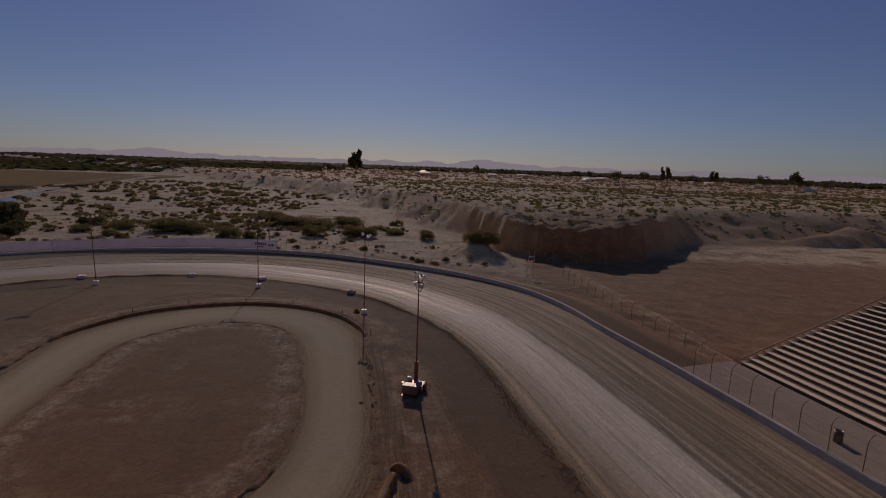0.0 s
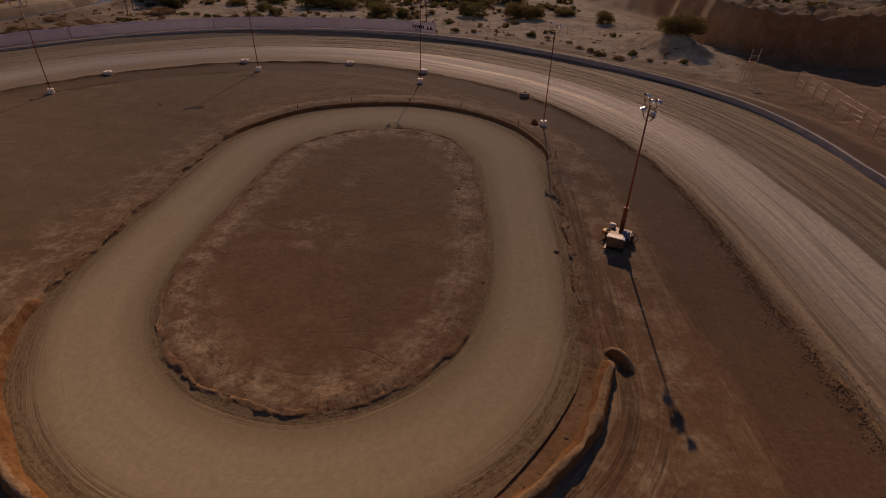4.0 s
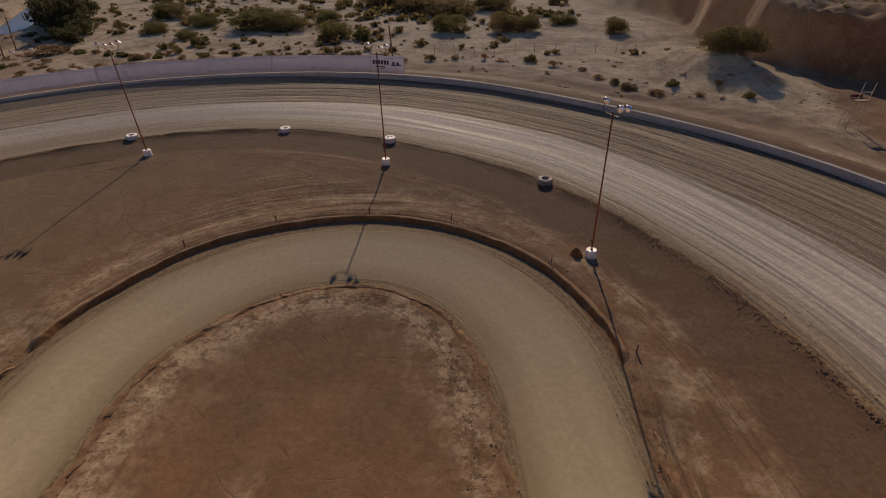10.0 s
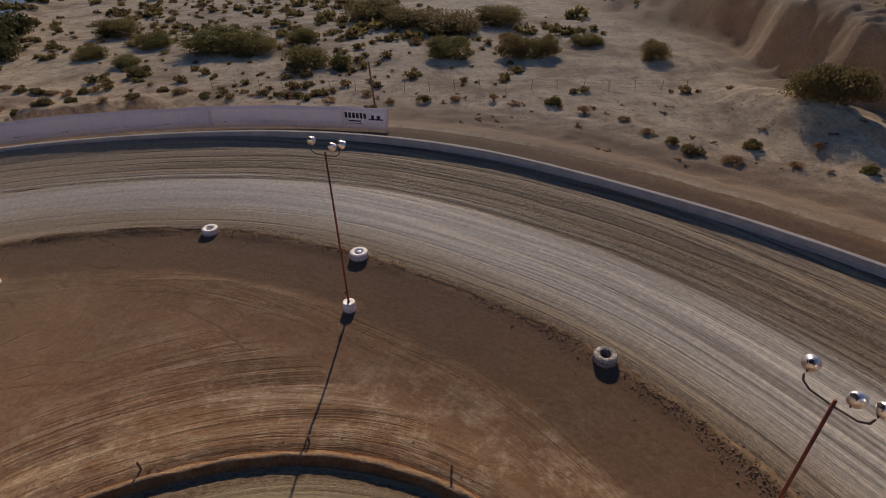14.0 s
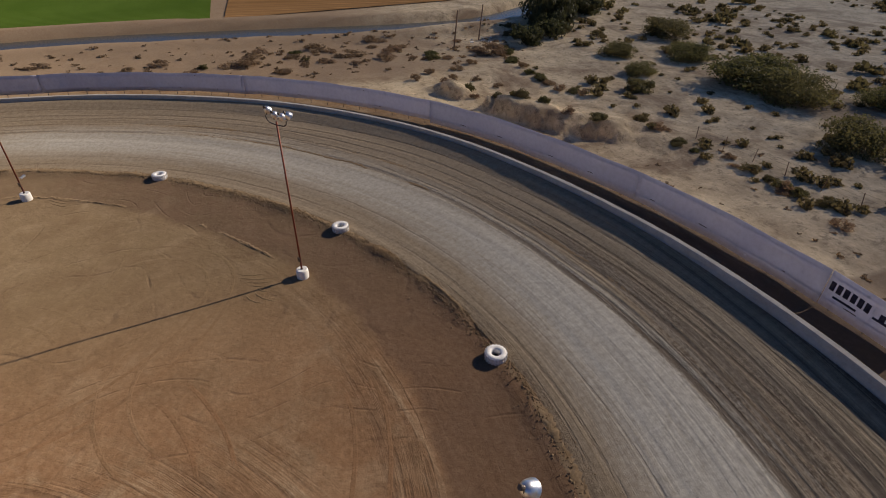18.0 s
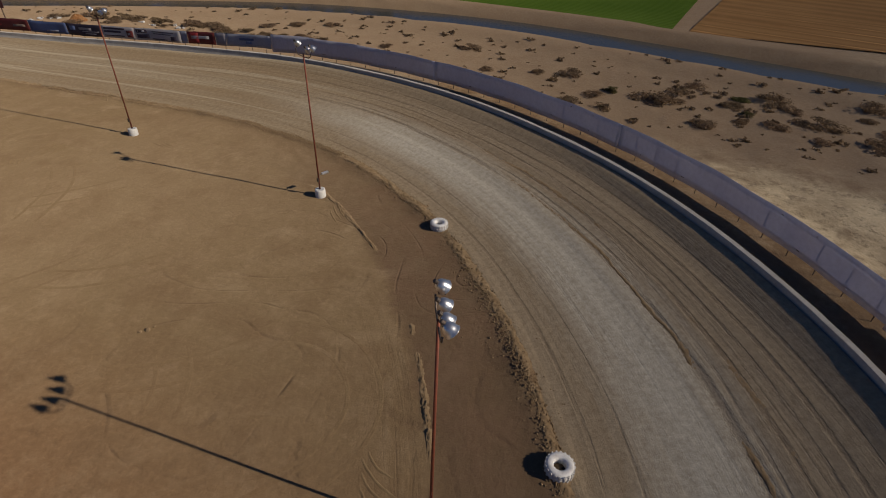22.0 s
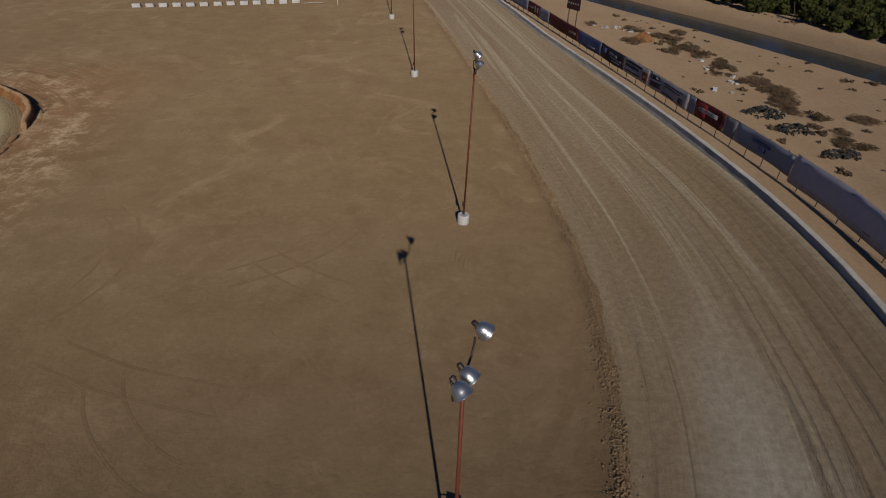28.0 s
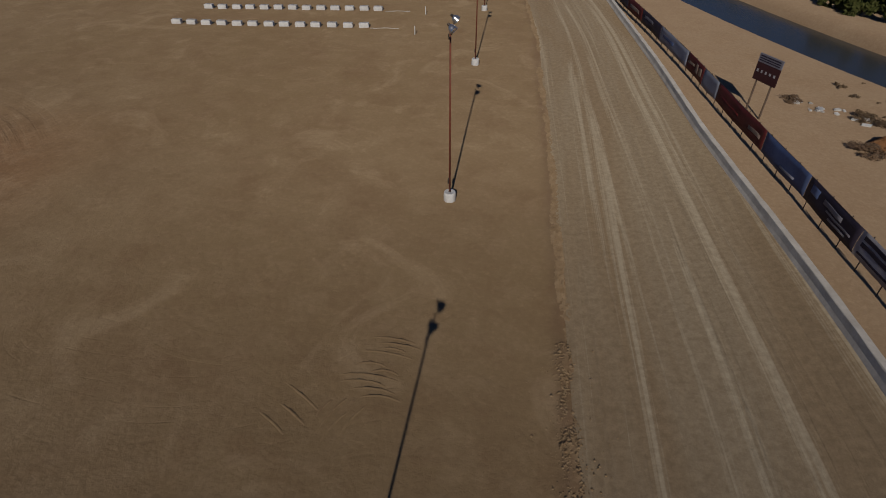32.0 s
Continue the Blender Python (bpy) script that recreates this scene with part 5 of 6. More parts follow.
def light_pole(x, y, aim, lamps, label, z=0.0, height=10.35, box_arm=False, tip=(0, 0)):
    upright = Vector((0, 0, 1)).rotation_difference(Vector((tip[0], tip[1], height))).to_matrix().to_4x4()
    top = thing("light_pole", Matrix.Translation((x, y, z)) @ upright @ Matrix.Rotation(radians(aim), 4, "Z"), label, "light pole", "light poles of the speedway")
    base = part("base", lathe([(0.37, -0.1), (0.385, 0.05), (0.385, 0.55), (0.36, 0.63), (0.30, 0.65), (0.28, 0.642)], 26), M_WHITE, top, "white-painted drum filled with concrete", soft=True)
    part("collar", lathe([(0.09, 0.60), (0.09, 0.68), (0.07, 0.71)], 14), M_STEEL, base)
    part("pole", tube((0, 0, 0.6), (0, 0, height), 0.062, 0.05, 12), M_POLE, top, soft=True)
    wide = 0.85
    arm = hoop([(-wide, 0.0, height + 0.18), (-wide * 0.94, 0, height - 0.02), (-wide * 0.7, 0, height - 0.16), (0, 0, height - 0.2), (wide * 0.7, 0, height - 0.16), (wide * 0.94, 0, height - 0.02), (wide, 0, height + 0.18)], 0.03)
    part("crossarm", arm, M_STEEL, top)
    for px, pz, tilt, swing in lamps:
        flood_lamp(top, (px, 0.12, height + pz), tilt, swing)
    part("junction_box", box(-0.09, 0.09, -0.13, -0.055, 1.25, 1.55, 0.01), M_STEEL, top)
    if box_arm:
        arm = part("side_lamp", tube((0, 0.05, 1.75), (0, 0.35, 1.80), 0.02), M_STEEL, top)
        part("side_lamp_box", box(-0.09, 0.09, 0.30, 0.85, 1.70, 1.84, 0.015), M_ALU, arm)
    return top


THREE = ((-0.85, 0.52, 32, 14), (0.30, 0.32, 36, -6), (0.85, 0.50, 32, -22))
FOUR = ((-0.85, 0.52, 34, 16), (-0.28, 0.34, 36, 6), (0.30, 0.34, 38, -8), (0.85, 0.52, 34, -18))
POLES = [
    (-9.75, 69.6, -48, THREE, "rust red light pole with three floodlights in a white drum", False),
    (-28.5, 82.1, -8, THREE, "rust red light pole with three floodlights beside the tyre marker", False),
    (-53.2, 80.4, 33, FOUR, "rust red light pole with four floodlights by the turn", False),
    (-71.4, 61.6, 72, THREE, "rust red light pole with a small side lamp near its base", True),
    (-72.3, 40.2, 92, THREE, "rust red light pole with three floodlights by the straight", False),
    (-67.8, 11.9, 100, THREE, "rust red light pole with three floodlights on the straight", False),
    (-63.3, -13.1, 102, THREE, "rust red light pole beside the rows of white blocks", False),
    (-59.6, -33.0, 102, THREE, "distant rust red light pole past the white blocks", False),
    (-52.5, -60.0, 102, THREE, "distant rust red light pole at the far turn", False),
]
# how far the tops of two poles stand off their feet
TIPS = {-53.2: (-0.3, 0.0), -72.3: (-0.28, -0.25)}
for px, py, aim, lamps, lab, extra in POLES:
    light_pole(px, py, aim, lamps, lab, ground_at(px, py) - 0.03, 9.95 if px == -72.3 else 10.35, extra, tip=TIPS.get(px, (0, 0)))

# ---- light tower with its generator ----
tower = thing("light_tower", pose(-1.37, 45.8, ground_at(-1.37, 45.8), 0, 0, -12), "trailer light tower with a thick red mast and five floodlights", "light tower")
part("trailer_bed", box(-0.75, 0.75, -1.0, 0.9, 0.42, 0.55, 0.02), M_STEEL, tower)
part("mast_foot", box(-0.15, 0.15, 0.17, 0.47, 0.5, 2.6, 0.02), M_POLE, tower, "thick square red mast foot")
part("mast", tube((0, 0.32, 2.5), (0, 0.32, 10.2), 0.075, 0.055, 12), M_POLE, tower, soft=True)
ARM = radians(-50)


def arm_place(out, up, ahead=0.0):
    return (math.cos(ARM) * out - math.sin(ARM) * ahead, 0.32 + math.sin(ARM) * out + math.cos(ARM) * ahead, up)


part("crossarm", hoop([arm_place(*q) for q in ((-0.75, 10.3), (-0.55, 10.0), (0, 9.95), (0.55, 10.0), (0.75, 10.3))], 0.03), M_STEEL, tower)
part("lower_crossarm", hoop([arm_place(*q) for q in ((-0.6, 9.45), (-0.4, 9.2), (0, 9.15), (0.4, 9.2), (0.6, 9.45))], 0.03), M_STEEL, tower)
for lx, lz, swing in ((-0.7, 10.6, 20), (0.0, 10.4, 0), (0.7, 10.6, -20), (-0.55, 9.75, 150), (0.55, 9.75, -150)):
    flood_lamp(tower, arm_place(lx, lz, 0.04), 32, swing - 50)
gen = part("generator", box(-0.62, 0.62, -1.9, -1.05, 0.30, 1.12, 0.05), M_STEEL, tower, "generator housing")
part("generator_lid", box(-0.66, 0.40, -1.97, -1.42, 1.125, 1.18, 0.015), M_WHITE, gen, "white lid")
part("generator_panel", box(0.405, 0.66, -1.97, -1.42, 1.125, 1.17, 0.015), M_BLUE_TANK, gen, "blue panel")
part("skid", box(-0.7, 0.7, -2.15, -0.95, 0.16, 0.28, 0.02), M_STEEL, tower)
part("fuel_can", box(-0.98, -0.52, 0.62, 0.9, 0.5, 0.86, 0.05), M_WHITE, tower, "white plastic fuel can")
part("winch_box", box(-1.25, -0.75, -0.3, 0.2, 0.3, 0.62, 0.03), M_YELLOW, tower, "yellow winch box")
part("spare_tank", lathe([(0.26, 0.56), (0.30, 0.6), (0.30, 0.95), (0.2, 1.02)], 18, m=Matrix.Translation((0.45, -0.35, 0))), M_BLUE_TANK, tower, "blue plastic drum", soft=True)
for sx in (-1, 1):
    w = part("wheel", lathe([(0.18, -0.11), (0.33, -0.11), (0.36, -0.07), (0.36, 0.07), (0.33, 0.11), (0.18, 0.11)], 22, m=Matrix.Translation((sx * 0.92, 0.0, 0.34)) @ Matrix.Rotation(math.pi / 2, 4, "Y")), M_RUBBER, tower, soft=True)
    part("rim", lathe([(0.05, -0.06), (0.17, -0.06), (0.17, 0.06), (0.05, 0.06)], 16, m=Matrix.Translation((sx * 0.92, 0.0, 0.34)) @ Matrix.Rotation(math.pi / 2, 4, "Y")), M_WHITE, w)
    for sy in (-1, 1):
        part("outrigger", tube((sx * 0.75, sy * 0.8, 0.5), (sx * 1.25, sy * 1.0, 0.02), 0.035), M_STEEL, tower)
part("tow_bar", tube((0, 0.9, 0.48), (0, 2.1, 0.35), 0.05), M_STEEL, tower)


# ---- white tyres that mark the inner edge ----
def big_tyre(x, y, label, plug=None, tilt=(0, 0), scale=1.0, skin=None):
    top = thing("tyre", pose(x, y, ground_at(x, y) - 0.03, tilt[0], tilt[1], random.uniform(0, 360)) @ Matrix.Scale(scale, 4), label, "tyre", "white tyres along the inner edge")
    body = lathe([(0.27, 0.06), (0.30, 0.02), (0.50, 0.0), (0.57, 0.05), (0.585, 0.12), (0.585, 0.36), (0.57, 0.43), (0.50, 0.48), (0.32, 0.46), (0.27, 0.42)], 40, close=True)
    carcass = part("carcass", body, skin or M_TYRE, top, soft=True)
    for k in range(20):
        for up in (0, 1):
            bm = box(0.56, 0.615, -0.045, 0.045, 0.0, 0.22, 0.012)
            ob = part("lug", bm, skin or M_TYRE, carcass)
            ob.matrix_basis = Matrix.Rotation(2 * math.pi * (k + 0.5 * up) / 20, 4, "Z") @ Matrix.Translation((0, 0, 0.02 + 0.22 * up)) @ Matrix.Rotation(radians(22 if up else -22), 4, "X")
    part("hollow", lathe([(0.0, 0.03), (0.268, 0.03), (0.268, 0.05), (0.0, 0.06)], 24), M_RUBBER, top, "dark hollow of the tyre")
    if plug:
        part("plug", lathe([(0.0, 0.2), (0.22, 0.2), (0.25, 0.42), (0.16, 0.46), (0.0, 0.47)], 20), plug, top, "blue plastic plug in the hole", soft=True)
    return top


big_tyre(-71.75, 71.3, "white-painted tractor tyre lying on the inner edge")
big_tyre(-57.8, 83.9, "white-painted tractor tyre lying flat on the dirt edge")
big_tyre(-42.2, 88.8, "white-painted tractor tyre at the top of the turn")
big_tyre(-29.8, 87.5, "white tractor tyre with a blue plug, near a light pole", M_BLUE_TANK, scale=1.05)
big_tyre(-13.5, 80.6, "dirty grey tractor tyre on the edge of the track", scale=1.05, skin=M_TYRE_WORN)

# ---- rows of white blocks in the south of the infield ----
block_proto = None
for row, (x0, y0, x1, y1) in enumerate(((-24.4, -17.1, -47.4, -21.8), (-23.7, -24.6, -46.2, -29.4))):
    for k in range(13):
        u = k / 12
        x, y = x0 + (x1 - x0) * u + random.uniform(-0.06, 0.06), y0 + (y1 - y0) * u + random.uniform(-0.06, 0.06)
        m = pose(x, y, ground_at(x, y) - 0.02, 0, 0, math.degrees(math.atan2(y1 - y0, x1 - x0)) + random.uniform(-4, 4))
        if block_proto is None:
            block_proto = thing("barrier_block", m, "white-painted low concrete block in a long row", "barrier", "rows of white blocks")
            part("body", box(-0.58, 0.58, -0.30, 0.30, 0.0, 0.55, 0.04), M_WHITE, block_proto)
            part("lifting_loop", hoop([(-0.14, 0, 0.55), (-0.12, 0, 0.64), (0.12, 0, 0.64), (0.14, 0, 0.55)], 0.015), M_STEEL, block_proto)
        else:
            copy_thing(block_proto, m)
for x, y in ((-54.2, -20.8), (-52.7, -29.4)):
    st = thing("marker_post", pose(x, y, ground_at(x, y)), "short white marker post at the end of a block row", "post", "marker posts")
    part("shaft", tube((0, 0, -0.1), (0, 0, 0.95), 0.06, 0.055, 10), M_WHITE, st)
for x0, y0, x1, y1 in ((-48.3, -21.6, -51.6, -22.4), (-47.2, -29.2, -50.4, -30.0)):
    rope = thing("rope", pose(x0, y0, ground_at(x0, y0)), "pale rope lying on the dirt", "rope", "ropes")
    pts = [(u * (x1 - x0), u * (y1 - y0) + 0.12 * math.sin(9 * u), 0.03) for u in np.linspace(0, 1, 12)]
    part("strand", hoop(pts, 0.028), M_WHITE, rope)

# ---- low barrier and stakes by the oval ----
bar = thing("barrier_rail", pose(3.15, 22.3, ground_at(3.15, 22.3), 0, 0, -68), "long white-topped rail lying on the dirt", "barrier")
part("beam", box(-1.6, 1.6, -0.11, 0.11, 0.0, 0.30, 0.03), M_WHITE, bar)
part("side_plank", box(-1.6, 1.6, -0.19, -0.115, 0.0, 0.22, 0.01), M_WOOD, bar)
for x, y in ((-26.9, 72.6), (-20.2, 72.4), (-12.4, 67.9), (-38.6, 65.3), (-7.5, 60.2), (-5.4, 21.9), (-11.0, 18.0), (-28.4, 18.4), (-35.0, 23.6), (-33.6, 69.8)):
    st = thing("stake", pose(x, y, ground_at(x, y), random.uniform(-6, 6), random.uniform(-6, 6)), "short weathered wooden stake in the berm", "stake", "stakes along the oval")
    part("shaft", box(-0.04, 0.04, -0.04, 0.04, -0.3, 0.52, 0.008), M_WOOD, st)
    part("tie", lathe([(0.055, 0.40), (0.06, 0.43), (0.055, 0.46)], 10), M_STEEL, st)
for x, y, r in ((-5.75, 42.6, 0.30), (-6.1, 50.3, 0.35), (-7.0, 51.6, 0.28), (-55.7, 62.4, 0.16), (-55.45, 62.15, 0.11), (-56.05, 62.5, 0.09), (-14.9, 50.1, 0.14), (-14.4, 53.0, 0.12)):
    rock = thing("clod", pose(x, y, ground_at(x, y), 20, 10, random.uniform(0, 360)), "dark lump of dried clay on the edge of the oval", "clod", "clay lumps")
    bm = bmesh.new()
    bmesh.ops.create_icosphere(bm, subdivisions=2, radius=r)
    for v in bm.verts:
        v.co *= 0.75 + 0.5 * noise.noise(v.co * 3.0 + Vector((x, y, 0)))
        v.co.z *= 0.7
    part("lump", bm, M_CLOD, rock)

# ---- score board, flag stand, poles outside ----
B_BOARD = plain("board_paint", (0.045, 0.012, 0.014), (0.065, 0.02, 0.02), 1.5, 0.7)
board = thing("score_board", pose(-88.0, -6.6, ground_at(-88.0, -6.6), 0, 0, 124), "dark red score board on two wooden posts", "score board")
for sx in (-0.75, 0.75):
    part("post", tube((sx, 0, -0.3), (sx, 0, 4.3), 0.08, 0.07, 10), M_WOOD, board)
panel = part("panel", box(-1.15, 1.15, -0.12, -0.02, 2.7, 4.05, 0.015), B_BOARD, board, "dark red panel")
header = part("header", box(-1.15, 1.15, -0.13, -0.01, 4.055, 4.7, 0.015), B_GREY, board, "grey header with print bars")
for low, high in ((4.18, 4.26), (4.34, 4.42), (4.50, 4.60)):
    part("print_bar", box(-1.0, 1.0, 0.0, 0.012, low, high), B_DARK, header)
    part("print_bar", box(-1.0, 1.0, -0.152, -0.14, low, high), B_DARK, header)
for i in range(5):
    for y0 in (0.0, -0.145):
        part("digit_plate", box(-0.95 + i * 0.42, -0.79 + i * 0.42, y0, y0 + 0.02, 3.35, 3.55), B_WHITE, panel)
stand = thing("flag_stand", pose(17.0, 99.3, ground_at(17.0, 99.3), 0, 0, 10), "spindly pale steel stand with a raised seat", "stand")
for sx in (-0.55, 0.55):
    for sy in (-0.55, 0.55):
        part("leg", tube((sx * 1.3, sy * 1.3, -0.4), (sx * 0.8, sy * 0.8, 3.0), 0.035), M_CONCRETE, stand)
part("deck", box(-0.6, 0.6, -0.6, 0.6, 3.0, 3.08, 0.01), M_WOOD, stand)
part("back_panel", box(-0.6, 0.6, 0.52, 0.58, 3.1, 3.4, 0.01), B_RED, stand, "dark red back panel")
for sx in (-0.55, 0.55):
    part("rail", tube((sx, -0.55, 3.05), (sx, -0.75, 5.0), 0.03), M_WHITE, stand)
part("cross_rail", tube((-0.55, -0.65, 4.0), (0.55, -0.65, 4.0), 0.03), M_WHITE, stand)
for z0 in (0.6, 1.7):
    part("brace", tube((-0.66, -0.66, z0), (0.6, -0.62, z0 + 1.0), 0.02), M_CONCRETE, stand)
    part("brace", tube((-0.66, 0.66, z0), (-0.6, -0.62, z0 + 1.0), 0.02), M_CONCRETE, stand)


def utility_pole(x, y, h, arm, label, turn=0.0, lean=(0, 0)):
    top = thing("utility_pole", pose(x, y, ground_at(x, y), lean[0], lean[1], turn), label, "utility pole", "wooden poles")
    part("shaft", tube((0, 0, -0.4), (0, 0, h), 0.13, 0.09, 10), M_WOOD, top)
    if arm:
        cross = part("crossarm", box(-arm, arm, -0.06, 0.06, h - 0.45, h - 0.32, 0.01), M_WOOD, top)
        for sx in (-0.85, 0.85):
            part("insulator", lathe([(0.03, h - 0.32), (0.05, h - 0.26), (0.03, h - 0.18)], 8, m=Matrix.Translation((sx * arm, 0, 0))), M_WHITE, cross)
    else:
        part("cap", lathe([(0.10, h), (0.05, h + 0.05)], 8), M_STEEL, top)
    return top


utility_pole(-37.6, 115.2, 6.2, 0.0, "lone dark wooden pole behind the banner fence", lean=(3, -2))
utility_pole(-105.8, 112.9, 5.6, 0.0, "leaning dark wooden pole by the canal", lean=(-3, 4))
utility_pole(-109.9, 119.1, 5.6, 0.0, "dark wooden pole by the canal", lean=(-3, 5))
utility_pole(-141.0, 153.0, 6.0, 0.0, "dark wooden pole on the canal bank")
utility_pole(57.0, 172.0, 9.5, 0.8, "wooden power pole on the mesa", 40)

# wire fence along the foot of the sand
wire = thing("wire_fence", pose(-35, 124, 0), "sagging wire fence of thin wooden posts in the sand", "fence")
WIRE = spline([(-62, 121), (-48, 122.5), (-35.5, 124), (-23.4, 126), (-11.8, 127.6), (-2, 129.5)], 3.0)
wire_z = [ground_at(q[0], q[1]) for q in WIRE]
for (x, y), z in zip(WIRE, wire_z):
    ob = part("post", tube((0, 0, -0.2), (0, 0, 1.35), 0.035, sides=6), M_WOOD, wire)
    ob.matrix_world = pose(x, y, z, random.uniform(-7, 7), random.uniform(-7, 7))
for up in (0.5, 0.9, 1.25):
    bm = hoop([(x, y, z + up) for (x, y), z in zip(WIRE, wire_z)], 0.006, sides=4)
    ob = part("strand", bm, M_STEEL, wire)
    ob.matrix_world = Matrix.Identity(4)

# ---- canal, fields, distance ----
def water_material():
    n = Nodes("canal_water")
    v = n.coords("Object", (1, 1, 1))
    f = n.noise(v, 0.5, 4)
    n.bump(n.noise(v, 2.5, 3), 0.06, 0.05)
    return n.done(n.mix(f, (0.045, 0.05, 0.05), (0.06, 0.062, 0.058)), 0.22, spec=0.35)


cl, cr = offset(CANAL, 4.6), offset(CANAL, -4.6)
cv = np.concatenate([np.stack([cl[:, 0], cl[:, 1], np.full(len(cl), -0.95)], 1), np.stack([cr[:, 0], cr[:, 1], np.full(len(cr), -0.95)], 1)])
cf = np.array([(i, i + len(cl), i + len(cl) + 1, i + 1) for i in range(len(cl) - 1)])
structure("water", mesh_data("water", cv, cf[:, ::-1], water_material()), "dull blue-grey water in an irrigation canal", "canal")


def field_material(name, a, b, along, gap, depth):
    n = Nodes(name)
    c = n.coords("Object")
    w = n.tree.nodes.new("ShaderNodeTexWave")
    w.wave_type, w.bands_direction = "BANDS", "X"
    w.inputs["Scale"].default_value = 0.314 / gap
    w.inputs["Distortion"].default_value = 0.35
    mp = n.add("ShaderNodeMapping")
    mp.inputs["Rotation"].default_value = (0, 0, radians(along))
    n.link(c, mp.inputs["Vector"])
    n.link(mp.outputs["Vector"], w.inputs["Vector"])
    f1, f2 = n.noise(c, 0.06, 5), n.noise(c, 1.2, 5)
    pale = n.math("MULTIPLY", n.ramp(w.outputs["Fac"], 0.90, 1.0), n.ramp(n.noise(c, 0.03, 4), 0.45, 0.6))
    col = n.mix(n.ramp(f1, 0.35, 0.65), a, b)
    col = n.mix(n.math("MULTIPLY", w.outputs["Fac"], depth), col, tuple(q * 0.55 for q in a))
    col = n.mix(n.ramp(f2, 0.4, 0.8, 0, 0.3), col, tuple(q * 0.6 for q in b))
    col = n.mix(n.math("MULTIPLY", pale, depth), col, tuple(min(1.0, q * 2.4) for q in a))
    n.bump(n.math("ADD", f2, w.outputs["Fac"]), 0.5, 0.1)
    return n.done(col, 1.0, diffuse=1.0, spec=0.02)


def field(name, pts, z, material, label, category):
    n = 24
    p = [Vector((*q, 0)) for q in pts]
    verts, faces = [], []
    for i in range(n + 1):
        for j in range(n + 1):
            u, v = i / n, j / n
            q = p[0] * (1 - u) * (1 - v) + p[1] * u * (1 - v) + p[2] * u * v + p[3] * (1 - u) * v
            verts.append((q.x, q.y, z))
    return structure(name, mesh_data(name, verts, grid_faces(n + 1, n + 1), material), label, category)


M_FIELD_TAN = field_material("ploughed_tan", (0.31, 0.165, 0.068), (0.36, 0.20, 0.085), 8, 5.0, 0.5)
M_FIELD_GREEN = field_material("green_crop", (0.075, 0.135, 0.018), (0.095, 0.155, 0.025), 8, 1.2, 0.35)
M_FIELD_DARK = field_material("dark_crop", (0.06, 0.045, 0.022), (0.08, 0.06, 0.03), 80, 2.0, 0.4)
M_FIELD_DRY = field_material("dry_stubble", (0.40, 0.27, 0.115), (0.36, 0.235, 0.10), 80, 4.0, 0.25)
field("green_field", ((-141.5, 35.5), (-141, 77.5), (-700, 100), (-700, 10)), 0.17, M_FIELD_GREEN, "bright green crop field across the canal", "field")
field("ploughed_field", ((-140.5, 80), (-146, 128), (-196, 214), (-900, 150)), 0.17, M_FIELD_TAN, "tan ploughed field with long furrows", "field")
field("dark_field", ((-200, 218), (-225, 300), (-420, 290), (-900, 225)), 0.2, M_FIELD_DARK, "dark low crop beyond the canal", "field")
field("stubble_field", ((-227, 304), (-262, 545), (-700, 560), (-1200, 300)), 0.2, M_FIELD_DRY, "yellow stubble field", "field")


# ---- plants ----
def leaf_cloud(seed, count, radius, height, size, low=0.0, lobes=6, stems=7, squash=1.0):
    """Many small leaf cards gathered in uneven lobes, with a few stems."""
    r = np.random.RandomState(seed)
    turn, far = r.rand(lobes) * 6.28, np.sqrt(r.rand(lobes)) * 0.68
    rise = np.sqrt(1 - far ** 2) * (0.12 + 0.55 * r.rand(lobes))
    centres = np.stack([np.cos(turn) * far * radius, np.sin(turn) * far * radius * squash, low + rise * (height - low)], 1)
    spreads = (0.24 + 0.20 * r.rand(lobes)) * radius
    verts, faces = [], []
    for _ in range(count):
        k = r.randint(lobes)
        d = r.normal(size=3)
        d /= np.linalg.norm(d)
        q = centres[k] + d * spreads[k] * (0.55 + 0.5 * r.rand()) * np.array([1, 1, 0.5 * (height - low) / max(radius, 0.1)])
        q[2] = max(q[2], 0.04 * height)
        a = r.normal(size=3)
        a /= np.linalg.norm(a)
        b = np.cross(a, d + 0.3 * r.normal(size=3))
        b /= np.linalg.norm(b) + 1e-6
        s = size * (0.6 + 0.8 * r.rand())
        i = len(verts)
        verts += [q - a * s - b * s * 0.45, q + a * s * 0.2 - b * s * 0.7, q + a * s * 1.1, q + a * s * 0.1 + b * s * 0.6]
        faces.append((i, i + 1, i + 2, i + 3))
    wood = len(faces)
    for _ in range(stems):
        k = r.randint(lobes)
        a, b = np.array([r.normal(0, 0.06) * radius, r.normal(0, 0.06) * radius, -0.15]), centres[k]
        w = 0.018 * height + 0.01
        side = np.array([w, 0, 0])
        up = np.array([0, w, 0])
        i = len(verts)
        verts += [a - side, a + side, a + up, b]
        faces += [(i, i + 1, i + 3), (i + 1, i + 2, i + 3), (i + 2, i, i + 3)]
    return np.array(verts), faces, wood


def plant_meshes(seed, count, radius, height, size, leaf, **more):
    v, f, wood = leaf_cloud(seed, count, radius, height, size, **more)
    crown = mesh_data("foliage", v, f[:wood], leaf, soft=False)
    stem = mesh_data("stems", v, f[wood:], M_BARK, soft=False)
    return crown, stem


